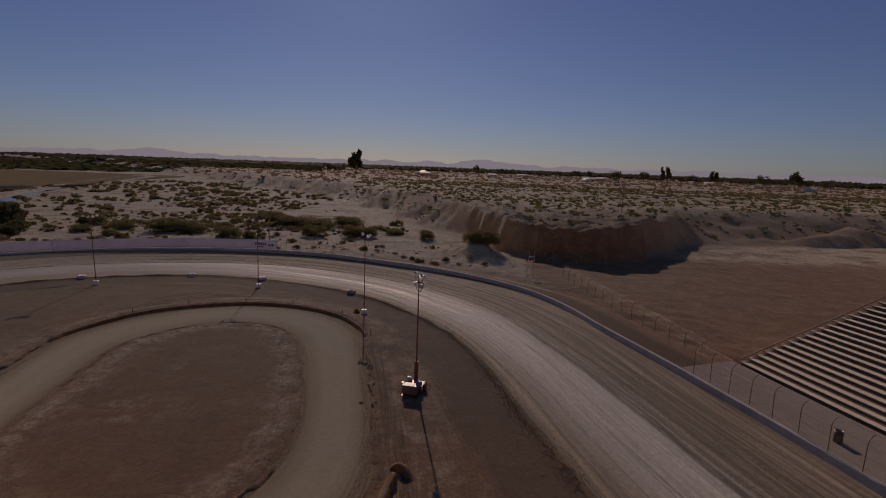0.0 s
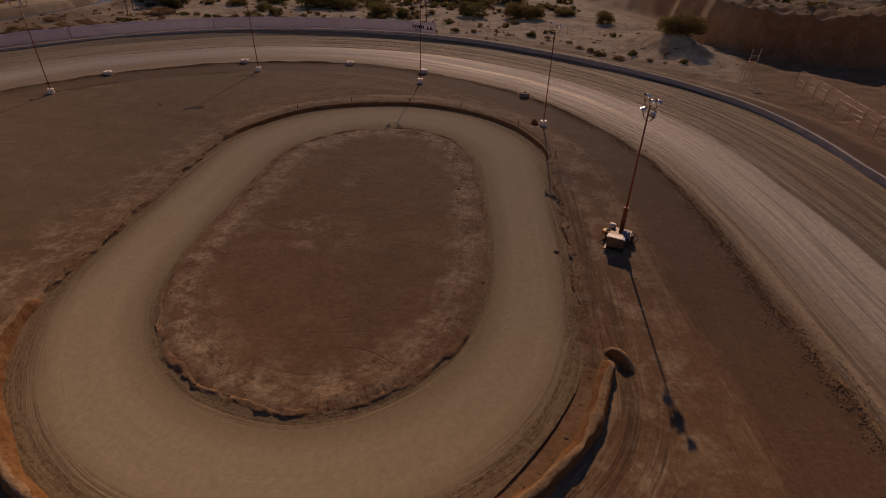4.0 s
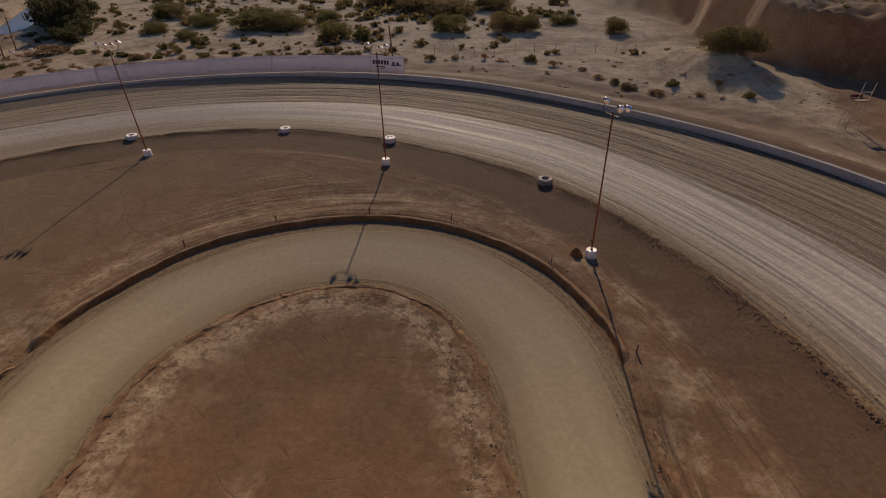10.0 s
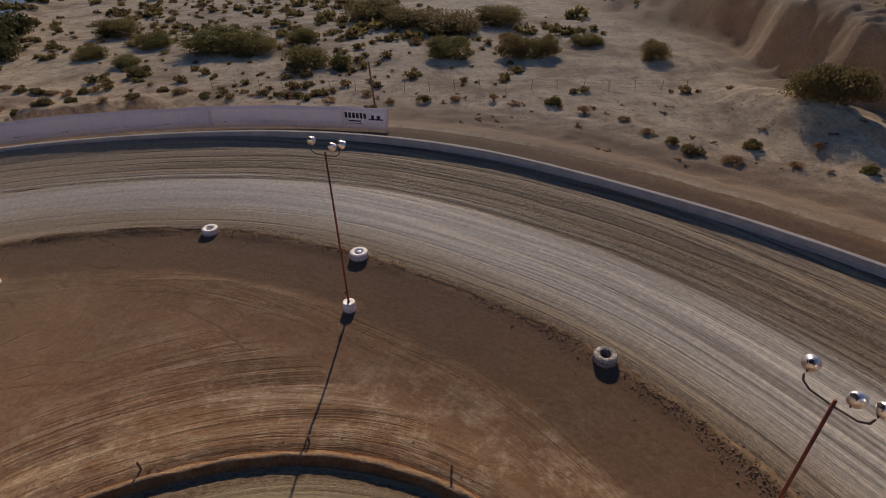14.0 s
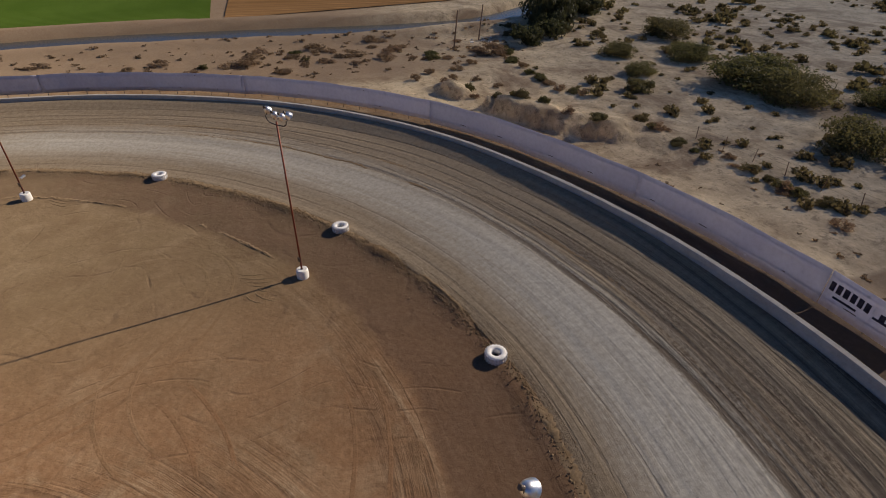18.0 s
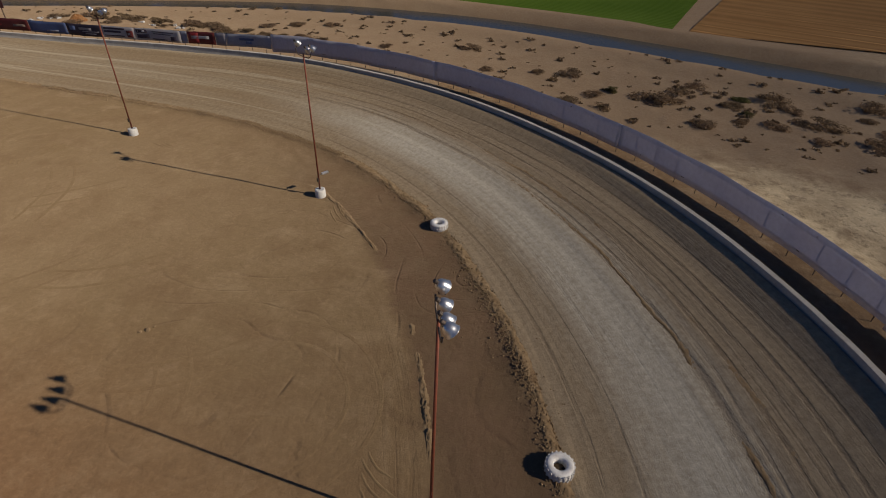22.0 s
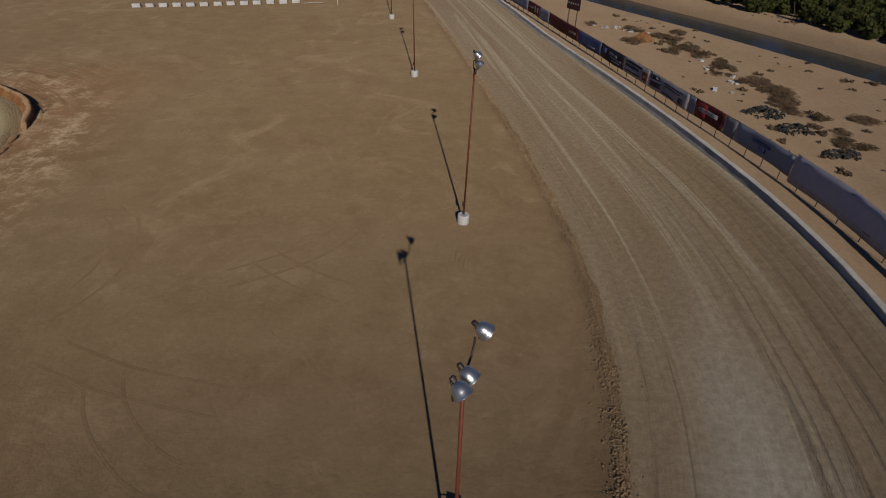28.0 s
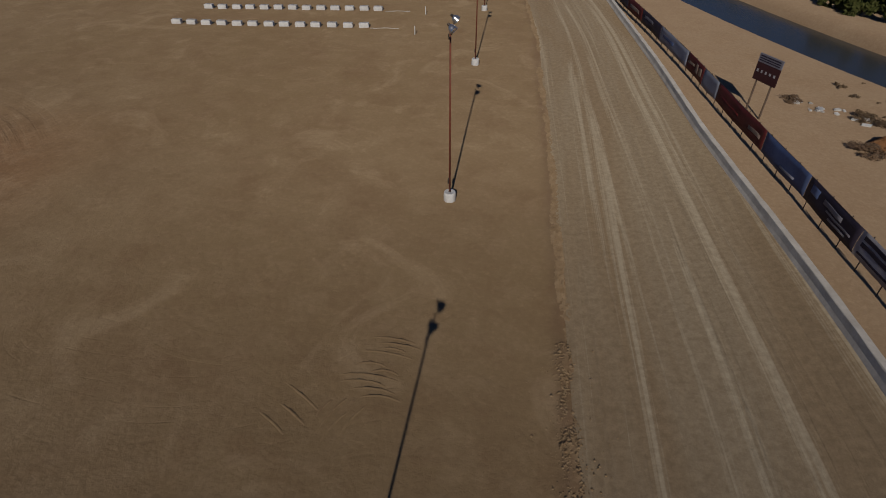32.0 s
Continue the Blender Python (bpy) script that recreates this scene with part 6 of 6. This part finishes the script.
BUSHES = {
    "broad": [plant_meshes(160 + k, 9000, 1.0, 1.0, 0.026, M_LEAF_OLIVE, lobes=34) for k in range(3)],
    "olive": [plant_meshes(100 + k, 3000, 1.0, 1.0, 0.052, M_LEAF_OLIVE, lobes=22) for k in range(4)],
    "dry": [plant_meshes(120 + k, 1500, 1.0, 0.9, 0.045, M_LEAF_DRY, lobes=12) for k in range(4)],
    "dark": [plant_meshes(140 + k, 3000, 1.0, 1.1, 0.05, M_LEAF_DARK, lobes=16) for k in range(3)],
}


def bush(kind, x, y, r, h, label, group="desert shrubs"):
    top = thing("shrub", Matrix.Translation((x, y, ground_at(x, y) - 0.05)) @ Matrix.Rotation(random.uniform(0, 6.28), 4, "Z") @ Matrix.Diagonal((r, r * random.uniform(0.8, 1.15), h, 1)), label, "shrub", group)
    crown, stem = random.choice(BUSHES["broad" if kind == "olive" and r > 2.4 else kind])
    part("foliage", crown, None, top)
    part("stems", stem, None, top)
    return top


BIG = [("olive", -74, 141, 6.5, 3.4), ("olive", -67, 141, 5.0, 3.2), ("olive", -54.5, 133.5, 4.4, 2.8), ("olive", -49, 133.5, 2.2, 1.8), ("olive", -34.6, 141.5, 4.0, 2.8), ("olive", -25, 143, 4.2, 3.2), ("olive", -20, 144, 3.4, 2.8),
       ("olive", -39, 160, 8.0, 3.5), ("olive", -48, 163, 7.0, 3.2), ("olive", -30, 166, 6.0, 3.0), ("olive", -56, 170, 7.0, 3.5), ("olive", -4.6, 144, 2.6, 2.4), ("olive", 9.6, 117.8, 3.8, 3.2), ("olive", 7.0, 118.2, 2.8, 2.4),
       ("dark", -112.5, 134, 6.0, 6.0), ("dark", -118, 137, 5.0, 5.2), ("dark", -107, 131, 4.0, 3.4), ("dark", -104, 124, 3.5, 2.8), ("dry", -100, 117, 3.0, 1.6), ("dark", -129, 148, 5.0, 3.6), ("dark", -121, 146, 5.5, 4.0),
       ("olive", -87, 143, 4.0, 2.2), ("olive", -92, 134, 3.2, 1.8), ("olive", -83, 131, 2.6, 1.5), ("olive", -77, 126, 2.2, 1.4), ("olive", -62, 149, 3.4, 2.0), ("olive", -14, 152, 3.0, 1.8), ("olive", -100, 150, 5.0, 2.8)]
for kind, x, y, r, h in BIG:
    lab = {"olive": "broad olive-green desert shrub on pale sand", "dark": "dense dark green salt cedar by the canal", "dry": "dry brown brush beside the canal"}[kind]
    bush(kind, x, y, r, h * 1.45, lab)
rows_small = [(-33.5, 120.5), (-29, 121), (-25.5, 121.5), (-22, 120), (-18.5, 121), (-37, 120), (-41, 121.5), (-45, 119), (-51, 119.5), (-14, 119.5), (-10, 117.5), (-8, 113.5), (-6.5, 111.5), (-4, 109.5), (-1, 108.5), (1.5, 111), (4, 108), (6.5, 111), (-38.5, 116.8), (9.5, 107)]
for x, y in rows_small:
    bush(random.choice(["dry", "olive", "dry"]), x + random.uniform(-0.6, 0.6), y + random.uniform(-0.6, 0.6), random.uniform(0.6, 1.3), random.uniform(0.8, 1.5), "small dry brown bush on the berm behind the track", "small bushes")
for x, y in ((-84, 105.5), (-81, 105.2), (-78, 107), (-75.5, 107.8), (-73, 109.6), (-70, 111), (-67, 113), (-86.5, 104), (-90, 106), (-88, 108.5), (-93, 104), (-91, 101.5), (-94, 108), (-85, 110), (-96, 111)):
    bush(random.choice(["dry", "olive", "dry"]), x + random.uniform(-0.5, 0.5), y + random.uniform(-0.4, 0.4), random.uniform(0.7, 1.4), random.uniform(0.8, 1.3), "small dry bush on the crumbling sand bank", "small bushes")
for x, y, r in ((-106.5, 80.5, 3.0), (-115, 54, 1.8), (-104, 74, 1.6), (-110, 70, 2.0), (-101, 86, 1.8), (-112, 92, 2.4), (-106, 96, 2.6), (-103, 101, 2.2), (-114, 102, 2.6), (-109, 66, 1.3), (-113, 84, 1.6), (-107, 60, 1.2), (-110, 22, 1.6), (-113, 26, 1.8), (-116, 30, 1.6), (-106, 14, 1.4), (-103, 8, 1.5), (-99, 2, 1.6), (-107, 34, 1.3), (-109, 44, 1.3), (-95.5, -2.5, 1.7), (-92, -12, 1.3), (-97, -9, 1.4)):
    bush("dry", x, y, r, r * 0.55, "low dry brush on the sandy canal bank", "canal bank brush")


def scatter(name, label, category, seed, count, pick, leaf, size, blades, high):
    """Very many small tufts in one mesh."""
    r = np.random.RandomState(seed)
    v0, f0, wood = leaf_cloud(seed, blades, 1.0, high, 1.5 / math.sqrt(blades), lobes=5, stems=0)
    q = pick(r, count)
    z, zones = heights(q[:, 0], q[:, 1], sink=False)
    dc, _, _ = side_distance(q[:, 0], q[:, 1], CANAL)
    keep = np.abs(dc) > 7.5
    q, z = q[keep], z[keep]
    s = size * (0.45 + 1.1 * r.rand(len(q)) ** 2)
    turn = r.rand(len(q)) * 6.28
    c, sn = np.cos(turn) * s, np.sin(turn) * s
    verts = np.zeros((len(q), len(v0), 3))
    verts[:, :, 0] = q[:, None, 0] + c[:, None] * v0[:, 0] - sn[:, None] * v0[:, 1]
    verts[:, :, 1] = q[:, None, 1] + sn[:, None] * v0[:, 0] + c[:, None] * v0[:, 1]
    verts[:, :, 2] = z[:, None] - 0.03 + s[:, None] * v0[:, 2]
    f = np.array(f0[:wood])
    faces = (np.arange(len(q))[:, None, None] * len(v0) + f[None]).reshape(-1, 4)
    return tagged(new(name, mesh_data(name, verts.reshape(-1, 3), faces, leaf, soft=False)), label, category, kind="stuff")


def band(r, n, x0, x1, y0, y1, test):
    q = np.stack([r.uniform(x0, x1, n * 3), r.uniform(y0, y1, n * 3)], 1)
    return q[test(q)][:n]


def off_track(q):
    return side_distance(q[:, 0], q[:, 1], WALL)[0] > 9.5


def on_mesa(q):
    return side_distance(q[:, 0], q[:, 1], TOE)[0] > 7


def sand_flat(q):
    return off_track(q) & (side_distance(q[:, 0], q[:, 1], TOE)[0] < 6) & (q[:, 1] > 118 + 8 * smooth(q[:, 0], -50, -38)) & (ripple(q[:, 0], q[:, 1], 77, 30, 3) > -0.45)


scatter("flat_scrub", "scattered olive and brown scrub on pale sand", "scrub", 201, 760, lambda r, n: band(r, n, -120, 15, 112, 260, sand_flat), M_LEAF_OLIVE, 1.15, 110, 0.8)
scatter("flat_scrub_far", "dense scrub on the flat below the mesa", "scrub", 202, 700, lambda r, n: band(r, n, -230, 0, 150, 420, sand_flat), M_LEAF_OLIVE, 2.6, 70, 0.6)
scatter("mesa_scrub", "creosote bushes dotted over the sandy mesa", "scrub", 203, 5200, lambda r, n: band(r, n, -60, 330, 120, 430, on_mesa), M_LEAF_OLIVE, 1.15, 26, 0.8)
scatter("mesa_scrub_far", "far creosote bushes on the mesa", "scrub", 204, 6500, lambda r, n: band(r, n, -500, 900, 330, 1100, on_mesa), M_LEAF_DRY, 2.2, 14, 0.7)
scatter("bank_scrub", "dry twigs and tufts on the sandy strip by the canal", "scrub", 205, 520, lambda r, n: band(r, n, -123, -96, -20, 125, off_track), M_LEAF_DRY, 0.6, 60, 0.5)
scatter("berm_scrub", "small weeds on the berm behind the track", "scrub", 206, 90, lambda r, n: band(r, n, -60, 20, 106, 124, off_track), M_LEAF_DRY, 0.4, 60, 0.8)


# litter and brush between fence and canal
def chunk_mesh(seed, sx, sy, sz):
    r = np.random.RandomState(seed)
    bm = box(-sx, sx, -sy, sy, -0.05, sz, 0.05)
    for v in bm.verts:
        v.co.x += r.uniform(-0.25, 0.25) * sx
        v.co.y += r.uniform(-0.25, 0.25) * sy
        v.co.z += r.uniform(-0.2, 0.2) * sz
    me = bpy.data.meshes.new("concrete_chunk")
    bm.to_mesh(me)
    bm.free()
    me.materials.append(M_WHITE if seed % 2 else M_CONCRETE)
    return me


CHUNKS = [chunk_mesh(601, 0.45, 0.3, 0.35), chunk_mesh(602, 0.3, 0.25, 0.28), chunk_mesh(603, 0.55, 0.28, 0.3), chunk_mesh(604, 0.22, 0.2, 0.2), chunk_mesh(605, 0.35, 0.32, 0.25)]
lit = random.Random(61)
SPOTS = [(-98.9, 15.0), (-100.4, 15.7)]
for x0, y0, x1, y1, count, wide in ((-91.5, -12.0, -97.8, -8.3, 22, 0.7), (-100.6, 4.0, -103.2, 13.6, 12, 0.9), (-111, 117.5, -107, 121, 9, 1.2)):
    for _ in range(count):
        u = lit.random()
        SPOTS.append((x0 + (x1 - x0) * u + lit.gauss(0, wide), y0 + (y1 - y0) * u + lit.gauss(0, wide)))
for k, (x, y) in enumerate(SPOTS):
    me = CHUNKS[k % len(CHUNKS)]
    ob = tagged(new("concrete_chunk", me), "pale broken lump of concrete lying on the sand", "rubble", "rubble by the canal")
    ob.matrix_world = pose(x, y, ground_at(x, y) - 0.02, lit.uniform(-12, 12), lit.uniform(-12, 12), lit.uniform(0, 360)) @ Matrix.Scale(lit.uniform(0.3, 0.75), 4)


def strip_heap(x, y, rx, ry, high, count, seed):
    """A tangle of bent strips."""
    r = random.Random(seed)
    top = thing("debris_heap", pose(x, y, ground_at(x, y)), "heap of dark torn tyre strips on the sand", "debris heap", "debris heaps")
    for _ in range(count):
        a, far = r.uniform(0, 6.28), math.sqrt(r.random())
        cx, cy, cz = math.cos(a) * far * rx, math.sin(a) * far * ry, high * (1 - far) * r.uniform(0.3, 1.0) + 0.06
        turn, length = r.uniform(0, 3.14), r.uniform(0.4, 0.9)
        dx, dy = math.cos(turn) * length / 2, math.sin(turn) * length / 2
        bm = hoop([(cx - dx, cy - dy, max(0.0, cz - r.uniform(0, 0.2))), (cx - dx * 0.3, cy - dy * 0.3, cz + 0.12), (cx + dx * 0.4, cy + dy * 0.4, cz + 0.10), (cx + dx, cy + dy, max(0.0, cz - r.uniform(0, 0.2)))], r.uniform(0.05, 0.09), sides=5)
        part("strip", bm, M_RUBBER, top)


strip_heap(-101.1, 21.0, 1.9, 1.2, 0.7, 46, 5)
strip_heap(-102.0, 24.6, 1.6, 1.1, 0.6, 36, 6)
strip_heap(-103.6, 29.4, 1.5, 1.0, 0.5, 26, 7)
me_v = []
for i in range(13):
    for j in range(25):
        rad, a = i / 12, j / 24 * 2 * math.pi
        me_v.append((math.cos(a) * rad * 2.1, math.sin(a) * rad * 1.5, 1.05 * (1 - rad * rad) ** 1.3 * (0.95 + 0.08 * math.sin(3 * a + 4 * rad) + 0.05 * math.sin(7 * a)) - 0.12))
mound = tagged(new("dirt_mound", mesh_data("dirt_mound", me_v, grid_faces(13, 25), M_BERM)), "low heap of orange-brown dirt on the sand", "dirt mound")
mound.matrix_world = pose(-97.0, -3.9, ground_at(-97.0, -3.9), 0, 0, 35)
small = tagged(new("dirt_mound", mound.data), "small heap of orange dirt beside a light pole", "dirt mound")
small.matrix_world = pose(-10.75, 69.5, ground_at(-10.75, 69.5), 0, 0, 60) @ Matrix.Diagonal((0.26, 0.36, 0.62, 1))
for k in range(34):
    u = k / 33
    x, y = -99.5 - 7.0 * u ** 0.6 + lit.gauss(0, 0.9), -7.5 + 42 * u + lit.gauss(0, 0.6)
    r = lit.uniform(0.8, 1.9)
    bush("dry", x, y, r, r * lit.uniform(0.45, 0.7), "low dry brush on the sandy canal bank", "canal bank brush")
for k in range(26):
    u = lit.random()
    x, y = -100 - 12 * lit.random(), 72 + 44 * u
    r = lit.uniform(0.7, 1.8)
    bush(lit.choice(["dry", "dry", "olive"]), x, y, r, r * lit.uniform(0.5, 0.75), "rounded brown brush on the sand by the canal", "canal bank brush")


line = spline([(-103.5, 119.5), (-94, 117.5), (-84, 117), (-72, 118.5), (-60, 119.5), (-48, 120)], 0.5)
for k in range(40):
    q = line[lit.randrange(len(line))]
    x, y = q[0] + lit.gauss(0, 0.5), q[1] + lit.gauss(0, 0.5)
    r = lit.uniform(0.5, 1.2)
    bush(lit.choice(["dry", "olive"]), x, y, r, r * lit.uniform(0.7, 1.1), "small brush caught along the wire fence", "fence line brush")


# orchard on the far side of the canal
def tree_meshes(seed, count, leaf, radius, low, high, size, trunk_r):
    v, f, wood = leaf_cloud(seed, count, radius, high, size, low=low, lobes=12, stems=0)
    crown = mesh_data("crown", v, f[:wood], leaf, soft=False)
    bm = tube((0, 0, -0.2), (0.03, 0.02, low + 0.3), trunk_r, trunk_r * 0.7, 8)
    for k in range(4):
        a = 1.57 * k + 0.4
        tube((0.02, 0.02, low * 0.8), (math.cos(a) * radius * 0.5, math.sin(a) * radius * 0.5, low + (high - low) * 0.5), trunk_r * 0.55, trunk_r * 0.2, 6, into=bm)
    me = bpy.data.meshes.new("trunk")
    bm.to_mesh(me)
    bm.free()
    me.materials.append(M_BARK)
    return crown, me


ORANGE = [tree_meshes(300 + k, 1300, M_LEAF_CITRUS, 1.9, 0.25, 3.2, 0.2, 0.12) for k in range(3)]
citrus = 0
for i in range(18):
    for j in range(34):
        base = Vector((-134.5, 22.0)) + Vector((-0.97, 0.24)) * (i * 6.2) + Vector((0.52, -0.85)) * (j * 4.4)
        x, y = base.x + random.uniform(-0.3, 0.3), base.y + random.uniform(-0.3, 0.3)
        d = float(side_distance(np.array([x]), np.array([y]), CANAL)[0][0])
        if d < 10.5 or citrus >= 290 or y > 30:
            continue
        citrus += 1
        top = thing("citrus_tree", pose(x, y, ground_at(x, y) - 0.05, 0, 0, random.uniform(0, 360)) @ Matrix.Scale(random.uniform(1.1, 1.4), 4), "rounded dark green citrus tree in an orchard row", "tree", "orchard rows")
        crown, trunk = random.choice(ORANGE)
        part("crown", crown, None, top)
        part("trunk", trunk, None, top)


def far_tree(az, dist, h, w, label, seed, leaf=None, low=0.25, n=900):
    x, y = math.sin(radians(az)) * dist, math.cos(radians(az)) * dist
    z = ground_at(x, y)
    top = thing("tree", pose(x, y, z), label, "tree")
    crown, trunk = tree_meshes(seed, n, leaf or M_LEAF_DARK, w, h * low, h, h * 0.045, h * 0.02)
    part("crown", crown, None, top)
    part("trunk", trunk, None, top)


far_tree(-9.7, 620, 35, 9.5, "tall lone eucalyptus on the mesa edge", 401, low=0.2, n=1500)
for k, (az, dist, h, w) in enumerate(((-12.6, 610, 11, 6), (-11.9, 615, 9, 6), (-11.2, 600, 9, 6), (-13.2, 640, 8, 5), (-5.2, 900, 9, 8), (2.9, 800, 15, 7), (5.6, 950, 11, 9), (13.4, 900, 14, 8), (14.6, 880, 13, 7), (17.2, 520, 13, 8), (19.9, 700, 15, 9), (21.6, 700, 18, 4), (22.1, 705, 20, 4),
                                      (24.5, 700, 12, 10), (26.2, 690, 17, 6), (28.8, 640, 12, 10), (30.2, 640, 13, 10), (31.5, 640, 13, 12), (32.7, 640, 18, 7), (33.4, 650, 12, 9), (35.3, 640, 12, 12), (-44.2, 560, 20, 14), (-45.2, 555, 18, 12), (-47.2, 560, 15, 12), (-48.5, 560, 10, 10), (-43.0, 640, 22, 9))):
    far_tree(az, dist, h * 1.3, w, "dark bushy tree among the far houses" if az > -20 else "dark farm tree by the fields", 410 + k, n=420)


# a ragged belt of far groves and small houses
def belt(name, label, seed, az0, az1, d0, d1, count, h, w):
    r = np.random.RandomState(seed)
    az, d = np.radians(r.uniform(az0, az1, count)), r.uniform(d0, d1, count)
    x, y = np.sin(az) * d, np.cos(az) * d
    z, _ = heights(x, y, sink=False)
    v0, f0, wood = leaf_cloud(seed, 16, 1.0, 1.0, 0.42, lobes=4, stems=0)
    s = 0.5 + r.rand(count)
    verts = np.stack([x[:, None] + v0[:, 0] * w * s[:, None], y[:, None] + v0[:, 1] * w * s[:, None], z[:, None] + v0[:, 2] * h * s[:, None]], 2)
    faces = (np.arange(count)[:, None, None] * len(v0) + np.array(f0[:wood])[None]).reshape(-1, 4)
    return tagged(new(name, mesh_data(name, verts.reshape(-1, 3), faces, M_LEAF_DARK, soft=False)), label, "trees", kind="stuff")


belt("far_groves", "dark belt of far groves", 501, -75, 45, 1100, 2300, 2600, 6, 14)
belt("far_groves_west", "dark belt of groves behind the fields", 502, -62, -14, 720, 1300, 1500, 4.5, 12)
house_walls = [plain("far_wall_pale", (0.62, 0.58, 0.54), (0.52, 0.48, 0.44), 0.3, 0.8), plain("far_wall_tan", (0.42, 0.33, 0.26), (0.36, 0.28, 0.22), 0.3, 0.8)]
M_ROOF = plain("far_roof", (0.62, 0.62, 0.62), (0.4, 0.36, 0.34), 0.4, 0.6)
rr = random.Random(7)
for k in range(26):
    az, d = rr.choice([rr.uniform(-6, 36), rr.uniform(-6, 36), rr.uniform(-55, -20)]), rr.uniform(620, 900)
    if az < -15:
        d += 450
    x, y = math.sin(radians(az)) * d, math.cos(radians(az)) * d
    h = thing("house", pose(x, y, ground_at(x, y), 0, 0, rr.uniform(0, 180)), "small low far house with a pale roof", "house", "far houses")
    w, l, t = rr.uniform(4, 9), rr.uniform(3, 5), rr.uniform(2.6, 3.4)
    wall = part("wall", box(-w, w, -l, l, -0.3, t), house_walls[k % 2], h)
    bm = bmesh.new()
    q = [bm.verts.new(c) for c in ((-w - 0.4, -l - 0.4, t), (w + 0.4, -l - 0.4, t), (w + 0.4, l + 0.4, t), (-w - 0.4, l + 0.4, t), (-w, 0, t + 1.3), (w, 0, t + 1.3))]
    for f in ((0, 1, 5, 4), (2, 3, 4, 5), (0, 4, 3), (1, 2, 5), (3, 2, 1, 0)):
        bm.faces.new([q[i] for i in f])
    part("roof", bm, M_ROOF, h)
    for sx in (-0.5, 0.4):
        part("window", box(sx * w, sx * w + 1.2, -l - 0.05, -l - 0.005, 1.0, 2.1), M_STEEL, wall)


# mountains in hazy air; the air's brightness is put in as their own glow
def mountains(name, dist, az0, az1, peak, seed, colour):
    n = 180
    az = np.radians(np.linspace(az0, az1, n))
    prof = (0.45 + 0.55 * np.abs(ripple(np.degrees(az), az * 0, seed, 9.0, 6, 0.6))) * peak
    prof *= smooth(np.degrees(az), az0, az0 + 8) * (1 - smooth(np.degrees(az), az1 - 8, az1))
    verts, rows = [], 7
    for j in range(rows):
        v = j / (rows - 1)
        d = dist - 500 * (1 - v) + ripple(np.degrees(az) * 3, az * 0 + j, seed + 1, 2.0, 3) * 60
        verts.append(np.stack([np.sin(az) * d, np.cos(az) * d, -20 + (prof + 20) * v ** 0.8], 1))
    verts = np.concatenate(verts)
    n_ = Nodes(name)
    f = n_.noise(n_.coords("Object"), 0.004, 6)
    haze_glow = n_.mix(f, colour, tuple(q * 0.9 for q in colour))
    n_.link(haze_glow, n_.bsdf.inputs["Emission Color"])
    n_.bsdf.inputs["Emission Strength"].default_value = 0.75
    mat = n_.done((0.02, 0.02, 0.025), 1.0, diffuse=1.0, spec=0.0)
    return structure(name, mesh_data(name, verts, grid_faces(rows, n), mat), "pale blue hazy mountains on the horizon with a painted glow", "mountains")


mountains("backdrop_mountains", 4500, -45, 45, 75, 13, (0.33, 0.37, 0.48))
